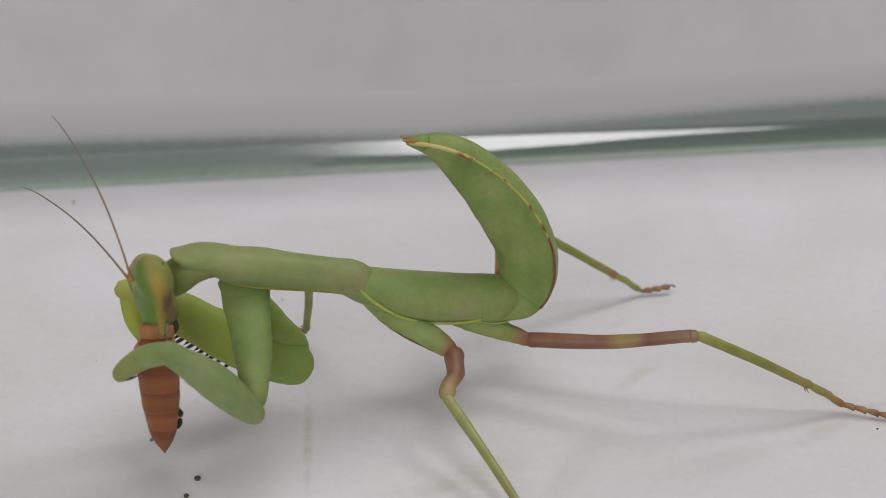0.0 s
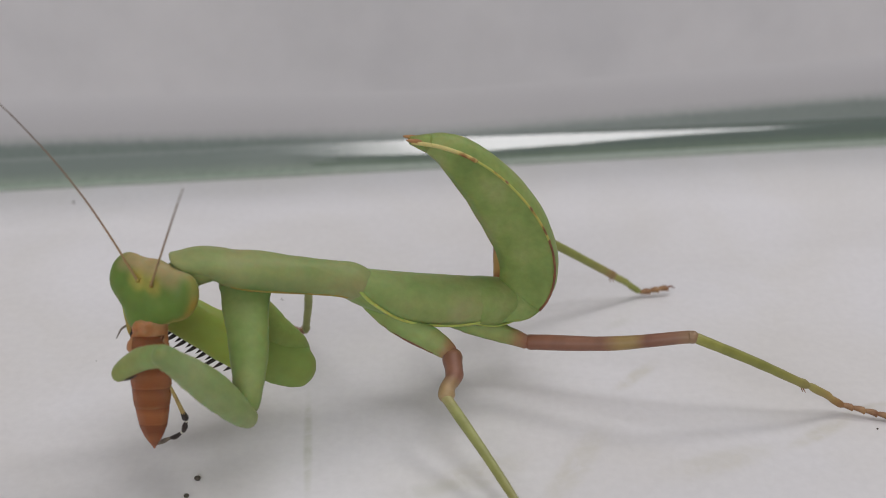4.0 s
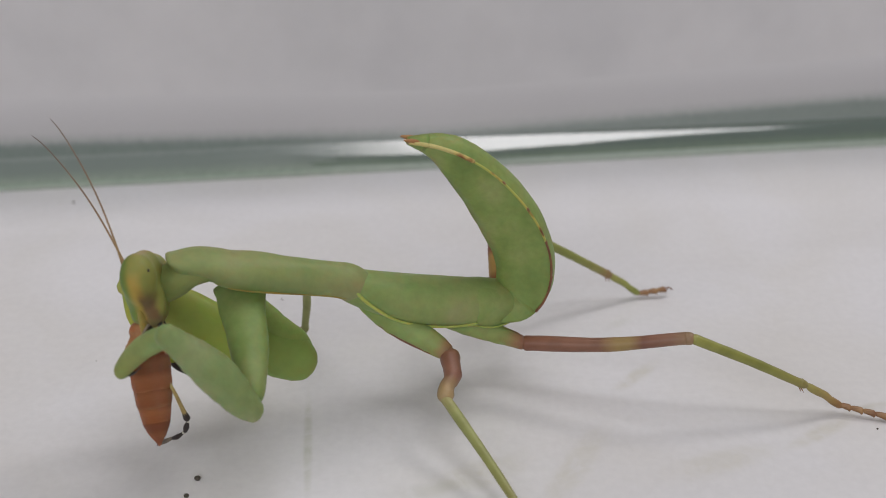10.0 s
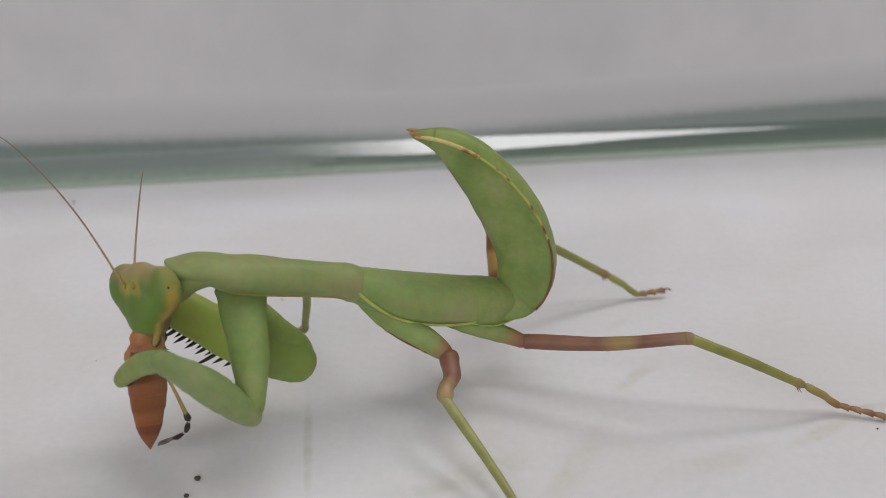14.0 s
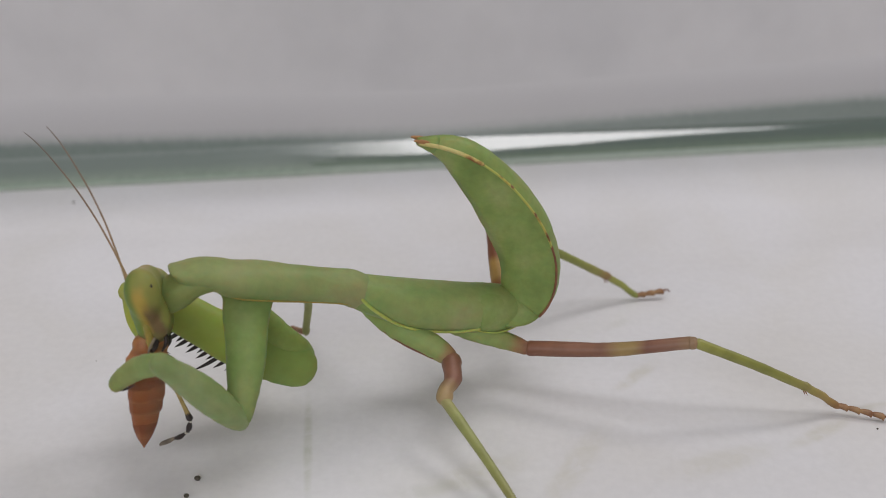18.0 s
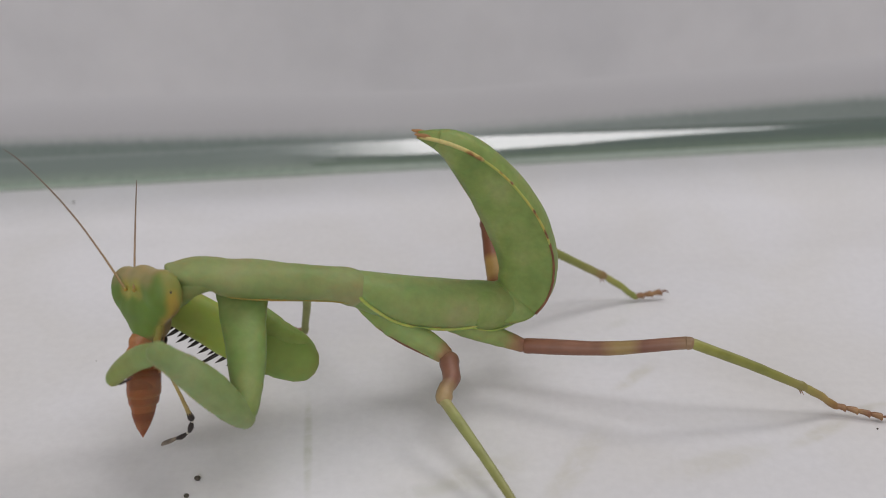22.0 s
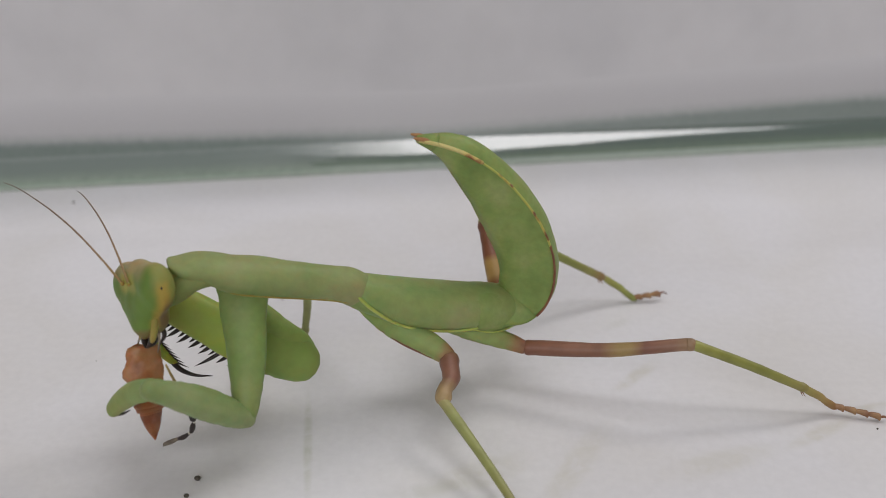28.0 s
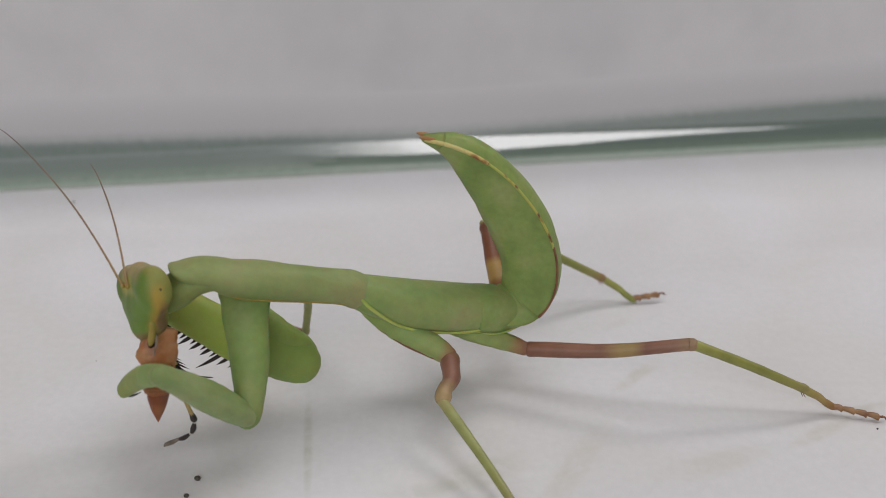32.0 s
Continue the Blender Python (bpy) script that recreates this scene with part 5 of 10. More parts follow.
    for ob in MOVED["pupil"]:
        walk(ob, [
            (0, at(-3.83, -1.00, 1.90)), (0.5, at(-4.29, -0.23, 1.43)), (1, at(-4.04, 0.35, 2.03)), (1.5, at(-4.21, 0.49, 1.23)),
            (2, at(-4.15, -0.76, 1.38)), (2.5, at(-4.17, 0.61, 0.87)), (3, at(-4.11, 0.70, 1.11)), (3.5, at(-4.06, 0.50, 1.82)),
            (5.5, at(-4.07, -0.82, 1.61)), (6, at(-3.59, -1.24, 1.81)), (6.5, at(-3.87, -0.45, 2.39)), (7, at(-3.91, -0.91, 1.89)),
            (7.5, at(-3.83, -1.05, 1.75)), (8, at(-3.75, -1.20, 1.60)), (8.5, at(-4.03, -0.47, 1.28)), (9, at(-4.30, 0.27, 0.94)),
            (9.5, at(-4.04, -0.48, 1.18)), (10, at(-3.78, -1.22, 1.43)), (10.5, at(-4.06, -0.73, 1.19)), (11, at(-4.33, -0.24, 0.97)),
            (11.5, at(-4.05, 0.50, 1.87)), (12, at(-4.19, 0.59, 0.94)), (12.5, at(-4.21, 0.52, 1.03)), (13, at(-4.23, 0.46, 1.13)),
            (13.5, at(-4.25, 0.35, 1.23)), (14, at(-4.27, 0.26, 1.34)), (14.5, at(-4.27, 0.26, 1.30)), (16.5, at(-4.29, 0.27, 1.13)),
            (17, at(-4.29, 0.27, 1.09)), (17.5, at(-4.09, -0.44, 1.21)), (18, at(-3.90, -1.13, 1.35)), (18.5, at(-4.09, -0.43, 1.17)),
            (19, at(-4.29, 0.29, 1.00)), (19.5, at(-4.29, 0.06, 1.38)), (20, at(-4.26, 0.18, 1.48)), (20.5, at(-4.29, 0.12, 1.33)),
            (21, at(-4.32, 0.06, 1.16)), (21.5, at(-4.31, 0.10, 1.19)), (22, at(-4.31, 0.14, 1.21)), (22.5, at(-3.93, -0.61, 1.38)),
            (23, at(-3.54, -1.37, 1.54)), (23.5, at(-3.92, -0.55, 1.19)), (24, at(-4.30, 0.27, 0.85)), (24.5, at(-4.32, 0.11, 0.94)),
            (25, at(-4.34, -0.04, 1.03)), (25.5, at(-4.34, -0.01, 1.01)), (27.5, at(-4.33, 0.09, 0.91)), (28, at(-4.33, 0.12, 0.89)),
            (28.5, at(-4.33, 0.13, 0.85)), (29, at(-4.32, 0.13, 0.81)), (29.5, at(-4.22, -0.38, 0.89)), (30, at(-4.11, -0.91, 0.97)),
            (30.5, at(-4.19, -0.71, 1.07)), (31, at(-4.27, -0.52, 1.17)), (31.5, at(-4.30, -0.38, 1.07)), (32, at(-4.33, -0.24, 0.97)),
        ])
    for ob in MOVED["pupil2"]:
        walk(ob, [
            (0, at(4.12, -0.89, 1.11)), (0.5, at(4.12, -0.89, 1.11)), (1, at(2.94, 1.23, 1.89)), (1.5, at(4.12, -0.89, 1.11)),
            (2, at(4.12, -0.89, 1.11)), (2.5, at(4.12, -0.89, 1.11)), (3, at(4.12, -0.89, 1.11)), (3.5, at(2.80, 1.25, 1.82)),
            (5.5, at(4.12, -0.89, 1.11)), (6, at(4.12, -0.89, 1.11)), (6.5, at(4.12, -0.89, 1.11)), (7, at(4.12, -0.89, 1.11)),
            (7.5, at(4.12, -0.89, 1.11)), (8, at(4.12, -0.89, 1.11)), (8.5, at(4.12, -0.89, 1.11)), (9, at(4.12, -0.89, 1.11)),
            (9.5, at(4.12, -0.89, 1.11)), (10, at(4.12, -0.89, 1.11)), (10.5, at(4.12, -0.89, 1.11)), (11, at(4.12, -0.89, 1.11)),
            (11.5, at(2.80, 1.25, 1.82)), (12, at(4.12, -0.89, 1.11)), (12.5, at(4.12, -0.89, 1.11)), (13, at(4.12, -0.89, 1.11)),
            (13.5, at(4.12, -0.89, 1.11)), (14, at(4.12, -0.89, 1.11)), (14.5, at(4.12, -0.89, 1.11)), (16.5, at(4.12, -0.89, 1.11)),
            (17, at(4.12, -0.89, 1.11)), (17.5, at(4.12, -0.89, 1.11)), (18, at(4.12, -0.89, 1.11)), (18.5, at(4.12, -0.89, 1.11)),
            (19, at(4.12, -0.89, 1.11)), (19.5, at(2.80, 1.25, 1.82)), (20, at(4.12, -0.89, 1.11)), (20.5, at(4.12, -0.89, 1.11)),
            (21, at(4.12, -0.89, 1.11)), (21.5, at(4.12, -0.89, 1.11)), (22, at(4.12, -0.89, 1.11)), (22.5, at(4.12, -0.89, 1.11)),
            (23, at(4.12, -0.89, 1.11)), (23.5, at(4.12, -0.89, 1.11)), (24, at(4.12, -0.89, 1.11)), (24.5, at(4.12, -0.89, 1.11)),
            (25, at(4.17, -0.77, 1.23)), (25.5, at(4.24, -0.33, 1.60)), (27.5, at(4.12, -0.89, 1.11)), (28, at(4.12, -0.89, 1.11)),
            (28.5, at(4.12, -0.89, 1.11)), (29, at(4.12, -0.89, 1.11)), (29.5, at(4.12, -0.89, 1.11)), (30, at(4.12, -0.89, 1.11)),
            (30.5, at(4.12, -0.89, 1.11)), (31, at(4.12, -0.89, 1.11)), (31.5, at(4.12, -0.89, 1.11)), (32, at(4.12, -0.89, 1.11)),
        ])
    for ob in MOVED["head"]:
        walk(ob, [
            (0, at(-25.75, -8.00, 17.26, -6.9, 29.5, 116.2)), (0.5, at(-25.08, -8.00, 17.37, 6.5, 21.1, 133.5)), (1, at(-25.66, -8.00, 17.20, 15.9, -4.7, 163.7)), (1.5, at(-25.93, -8.00, 17.37, 12.5, 10.6, 149.3)),
            (2, at(-25.94, -8.00, 16.97, -3.2, 28.2, 121.8)), (2.5, at(-25.70, -8.00, 17.61, 10.3, 14.6, 144.4)), (3, at(-25.63, -8.00, 17.78, 13.0, 9.8, 148.9)), (3.5, at(-26.06, -8.00, 17.20, 17.0, -14.6, 164.9)),
            (5.5, at(-25.01, -8.00, 16.33, -19.0, 27.6, 87.8)), (6, at(-25.79, -8.00, 16.91, -28.6, 24.5, 88.9)), (6.5, at(-26.69, -8.00, 16.97, 14.6, 14.9, 128.5)), (7, at(-25.43, -8.00, 17.78, -26.6, 24.3, 88.3)),
            (7.5, at(-26.68, -8.00, 17.78, -2.4, 27.5, 116.0)), (8, at(-26.06, -8.00, 17.20, -22.9, 25.5, 88.8)), (8.5, at(-26.39, -8.00, 16.91, -9.1, 28.3, 95.7)), (9, at(-26.32, -8.00, 17.49, 7.4, 19.4, 138.6)),
            (9.5, at(-25.89, -8.00, 16.91, -2.4, 27.5, 116.0)), (10, at(-26.22, -8.00, 17.49, -7.3, 28.1, 92.3)), (10.5, at(-26.19, -8.00, 16.91, -18.6, 27.0, 90.1)), (11, at(-26.01, -8.00, 17.55, 1.0, 25.8, 127.1)),
            (11.5, at(-26.29, -8.00, 16.91, 16.9, -11.8, 164.2)), (12, at(-26.07, -8.00, 17.49, 12.2, 11.5, 147.4)), (12.5, at(-25.58, -8.00, 16.62, 10.5, 14.2, 145.4)), (13, at(-25.83, -8.00, 16.62, 11.1, 13.5, 145.0)),
            (13.5, at(-26.27, -8.00, 16.33, 9.8, 15.4, 142.5)), (14, at(-26.47, -8.00, 16.33, 9.0, 16.9, 140.9)), (14.5, at(-26.47, -8.00, 16.33, 9.3, 16.2, 142.8)), (16.5, at(-26.51, -8.00, 16.03, 8.2, 19.2, 135.1)),
            (17, at(-26.51, -8.00, 16.03, 8.3, 18.8, 136.1)), (17.5, at(-26.31, -8.00, 16.03, 1.9, 25.4, 121.3)), (18, at(-26.06, -8.00, 16.03, -9.9, 28.2, 93.4)), (18.5, at(-26.62, -8.00, 16.33, 5.4, 22.6, 128.4)),
            (19, at(-26.26, -8.00, 16.03, 9.0, 16.9, 140.9)), (19.5, at(-26.46, -8.00, 16.79, 16.2, -9.3, 165.7)), (20, at(-26.58, -8.00, 16.62, 15.4, 3.9, 152.5)), (20.5, at(-26.35, -8.00, 15.74, 8.2, 20.0, 130.9)),
            (21, at(-25.83, -8.00, 15.45, 9.0, 16.9, 140.9)), (21.5, at(-26.19, -8.00, 15.74, 9.0, 16.9, 140.9)), (22, at(-26.41, -8.00, 16.03, 9.5, 16.6, 139.7)), (22.5, at(-26.51, -8.00, 17.20, -3.9, 28.4, 119.6)),
            (23, at(-26.17, -8.00, 16.33, -10.3, 28.2, 92.3)), (23.5, at(-26.08, -8.00, 16.62, -15.0, 27.7, 87.8)), (24, at(-25.87, -8.00, 16.33, 16.0, 4.3, 148.2)), (24.5, at(-25.97, -8.00, 16.33, 17.4, -2.1, 153.7)),
            (25, at(-25.65, -8.00, 16.03, 19.3, -7.1, 152.8)), (25.5, at(-25.47, -8.00, 15.45, 19.8, -9.8, 153.5)), (27.5, at(-26.23, -8.00, 16.62, 7.8, 19.9, 133.1)), (28, at(-26.53, -8.00, 16.62, 6.0, 21.7, 131.5)),
            (28.5, at(-26.73, -8.00, 16.62, 6.0, 21.7, 131.5)), (29, at(-26.72, -8.00, 16.33, 5.1, 22.9, 127.4)), (29.5, at(-26.91, -8.00, 16.03, 6.0, 21.7, 131.5)), (30, at(-26.45, -8.00, 15.74, -8.0, 28.4, 99.1)),
            (30.5, at(-26.94, -8.00, 16.62, -16.6, 27.2, 90.1)), (31, at(-26.48, -8.00, 16.68, -1.3, 27.1, 113.7)), (31.5, at(-26.27, -8.00, 16.33, 2.5, 24.8, 126.8)), (32, at(-26.57, -8.00, 16.33, 4.6, 23.5, 125.3)),
        ])
    for ob in MOVED["ant1"]:
        walk(ob, [
            (0, at(0.74, 1.48, 1.48, 31.3, -37.8, 17.0)), (0.5, at(0.74, 1.48, 1.48, 14.4, -42.7, 22.4)), (1, at(0.74, 1.48, 1.48, 29.9, -28.4, -13.5)), (1.5, at(0.74, 1.48, 1.48, 18.9, -62.6, 49.0)),
            (2, at(0.74, 1.48, 1.48, 41.5, -57.0, 18.3)), (2.5, at(0.74, 1.48, 1.48, 24.8, -64.6, 21.8)), (3, at(0.74, 1.48, 1.48, 32.1, -52.2, 9.6)), (3.5, at(0.74, 1.48, 1.48, 29.4, -41.6, 18.2)),
            (5.5, at(0.74, 1.48, 1.48, 7.4, -52.7, 71.6)), (6, at(0.74, 1.48, 1.48, 30.7, -64.9, 46.6)), (6.5, at(0.74, 1.48, 1.48, 14.4, -59.9, 34.9)), (7, at(0.74, 1.48, 1.48, -55.4, -58.5, -171.4)),
            (7.5, at(0.74, 1.48, 1.48, -31.7, -78.3, 137.9)), (8, at(0.74, 1.48, 1.48, 23.6, -72.2, 55.4)), (8.5, at(0.74, 1.48, 1.48, 6.9, -46.3, 59.5)), (9, at(0.74, 1.48, 1.48, 25.3, -25.2, -3.0)),
            (9.5, at(0.74, 1.48, 1.48, 10.5, -79.6, 64.4)), (10, at(0.74, 1.48, 1.48, 17.3, -47.9, 45.5)), (10.5, at(0.74, 1.48, 1.48, -8.9, -74.9, 109.9)), (11, at(0.74, 1.48, 1.48, 40.0, -54.4, 7.7)),
            (11.5, at(0.74, 1.48, 1.48, 27.9, -42.5, 21.0)), (12, at(0.74, 1.48, 1.48, 34.9, -41.3, 0.7)), (12.5, at(0.74, 1.48, 1.48, 14.7, -63.8, 57.2)), (13, at(0.74, 1.48, 1.48, 54.8, -50.2, 9.2)),
            (13.5, at(0.74, 1.48, 1.48, 13.9, -65.4, 60.8)), (14, at(0.74, 1.48, 1.48, 35.6, -45.2, 6.2)), (14.5, at(0.74, 1.48, 1.48, 13.0, -65.2, 60.4)), (16.5, at(0.74, 1.48, 1.48, 15.5, -46.6, 16.2)),
            (17, at(0.74, 1.48, 1.48, 53.4, -61.3, 24.1)), (17.5, at(0.74, 1.48, 1.48, 17.1, -63.8, 33.1)), (18, at(0.74, 1.48, 1.48, 31.1, -56.9, 50.6)), (18.5, at(0.74, 1.48, 1.48, -0.7, -74.1, 91.6)),
            (19, at(0.74, 1.48, 1.48, -34.8, -54.5, 116.6)), (19.5, at(0.74, 1.48, 1.48, 28.8, -48.2, 20.6)), (20, at(0.74, 1.48, 1.48, 51.7, -51.2, 7.7)), (20.5, at(0.74, 1.48, 1.48, 12.9, -44.7, 24.6)),
            (21, at(0.74, 1.48, 1.48, 24.9, -30.0, -2.7)), (21.5, at(0.74, 1.48, 1.48, 16.4, -42.1, 9.7)), (22, at(0.74, 1.48, 1.48, 16.4, -40.5, 5.1)), (22.5, at(0.74, 1.48, 1.48, 17.4, -53.2, 29.6)),
            (23, at(0.74, 1.48, 1.48, 26.1, -56.2, 50.6)), (23.5, at(0.74, 1.48, 1.48, 3.6, -68.4, 82.4)), (24, at(0.74, 1.48, 1.48, -13.3, -49.4, 89.4)), (24.5, at(0.74, 1.48, 1.48, 13.6, -34.6, 5.1)),
            (25, at(0.74, 1.48, 1.48, 7.7, -18.3, -8.7)), (25.5, at(0.74, 1.48, 1.48, 7.7, -25.5, -3.2)), (27.5, at(0.74, 1.48, 1.48, 12.8, -40.0, 25.7)), (28, at(0.74, 1.48, 1.48, 23.2, -31.7, 10.0)),
            (28.5, at(0.74, 1.48, 1.48, 13.5, -42.0, 25.4)), (29, at(0.74, 1.48, 1.48, 20.3, -29.1, 15.6)), (29.5, at(0.74, 1.48, 1.48, 13.7, -42.8, 24.9)), (30, at(0.74, 1.48, 1.48, 19.7, -39.7, 40.6)),
            (30.5, at(0.74, 1.48, 1.48, -32.2, -73.2, 162.8)), (31, at(0.74, 1.48, 1.48, 42.0, -57.8, 36.4)), (31.5, at(0.74, 1.48, 1.48, 15.4, -45.7, 22.5)), (32, at(0.74, 1.48, 1.48, 37.3, -52.8, 25.8)),
        ])
    for ob in MOVED["ant2"]:
        walk(ob, [
            (0, at(-0.74, 1.48, 1.48, 10.9, -82.5, 34.8)), (0.5, at(-0.74, 1.48, 1.48, 23.6, -57.6, -18.4)), (1, at(-0.74, 1.48, 1.48, -19.6, -24.3, -85.7)), (1.5, at(-0.74, 1.48, 1.48, 3.1, -37.6, -59.9)),
            (2, at(-0.74, 1.48, 1.48, 34.0, -68.5, -6.4)), (2.5, at(-0.74, 1.48, 1.48, 9.7, -42.4, -50.8)), (3, at(-0.74, 1.48, 1.48, 0.3, -29.4, -53.9)), (3.5, at(-0.74, 1.48, 1.48, -12.5, -44.4, -179.1)),
            (5.5, at(-0.74, 1.48, 1.48, 13.4, -57.5, 57.1)), (6, at(-0.74, 1.48, 1.48, 56.2, -44.8, 37.6)), (6.5, at(-0.74, 1.48, 1.48, 4.9, -58.9, -4.4)), (7, at(-0.74, 1.48, 1.48, 45.8, -38.3, 12.5)),
            (7.5, at(-0.74, 1.48, 1.48, 9.7, -83.0, 67.9)), (8, at(-0.74, 1.48, 1.48, -56.5, -29.4, -167.2)), (8.5, at(-0.74, 1.48, 1.48, 15.4, -55.3, 28.0)), (9, at(-0.74, 1.48, 1.48, 18.8, -31.3, -27.8)),
            (9.5, at(-0.74, 1.48, 1.48, 28.5, -64.3, 0.9)), (10, at(-0.74, 1.48, 1.48, -4.1, -69.2, 63.8)), (10.5, at(-0.74, 1.48, 1.48, 30.8, -74.6, 34.5)), (11, at(-0.74, 1.48, 1.48, 32.5, -65.1, -14.3)),
            (11.5, at(-0.74, 1.48, 1.48, -9.3, -58.1, 169.1)), (12, at(-0.74, 1.48, 1.48, -0.2, -20.4, -54.5)), (12.5, at(-0.74, 1.48, 1.48, 7.3, -39.5, -56.9)), (13, at(-0.74, 1.48, 1.48, 4.8, -27.7, -46.9)),
            (13.5, at(-0.74, 1.48, 1.48, 9.8, -42.4, -50.4)), (14, at(-0.74, 1.48, 1.48, 9.7, -35.2, -43.4)), (14.5, at(-0.74, 1.48, 1.48, 10.5, -42.0, -53.1)), (16.5, at(-0.74, 1.48, 1.48, 15.6, -51.8, -38.0)),
            (17, at(-0.74, 1.48, 1.48, 11.1, -41.0, -40.8)), (17.5, at(-0.74, 1.48, 1.48, 22.3, -61.8, 9.0)), (18, at(-0.74, 1.48, 1.48, -24.7, -75.9, 94.0)), (18.5, at(-0.74, 1.48, 1.48, 22.5, -59.0, -30.3)),
            (19, at(-0.74, 1.48, 1.48, 12.3, -41.4, -44.8)), (19.5, at(-0.74, 1.48, 1.48, -21.6, -28.3, -115.9)), (20, at(-0.74, 1.48, 1.48, -11.5, -28.6, -69.9)), (20.5, at(-0.74, 1.48, 1.48, 13.7, -49.2, -25.5)),
            (21, at(-0.74, 1.48, 1.48, 13.4, -37.9, -38.2)), (21.5, at(-0.74, 1.48, 1.48, 11.3, -42.1, -48.9)), (22, at(-0.74, 1.48, 1.48, 9.5, -32.9, -38.0)), (22.5, at(-0.74, 1.48, 1.48, 32.4, -62.6, -3.8)),
            (23, at(-0.74, 1.48, 1.48, 14.4, -65.0, 56.5)), (23.5, at(-0.74, 1.48, 1.48, 11.7, -67.9, 62.3)), (24, at(-0.74, 1.48, 1.48, 12.4, -33.3, 148.7)), (24.5, at(-0.74, 1.48, 1.48, -11.8, -52.3, -174.9)),
            (25, at(-0.74, 1.48, 1.48, -8.1, -28.6, -175.5)), (25.5, at(-0.74, 1.48, 1.48, -7.9, -44.7, -177.7)), (27.5, at(-0.74, 1.48, 1.48, 15.3, -44.0, -7.9)), (28, at(-0.74, 1.48, 1.48, 19.4, -33.0, -8.6)),
            (28.5, at(-0.74, 1.48, 1.48, 17.1, -44.7, -9.5)), (29, at(-0.74, 1.48, 1.48, 19.1, -31.7, 1.6)), (29.5, at(-0.74, 1.48, 1.48, 17.6, -46.2, -12.7)), (30, at(-0.74, 1.48, 1.48, 17.7, -47.2, 31.6)),
            (30.5, at(-0.74, 1.48, 1.48, 23.7, -69.2, 35.3)), (31, at(-0.74, 1.48, 1.48, 5.3, -72.5, 38.7)), (31.5, at(-0.74, 1.48, 1.48, 17.3, -46.5, 13.0)), (32, at(-0.74, 1.48, 1.48, 26.8, -46.2, -9.6)),
        ])
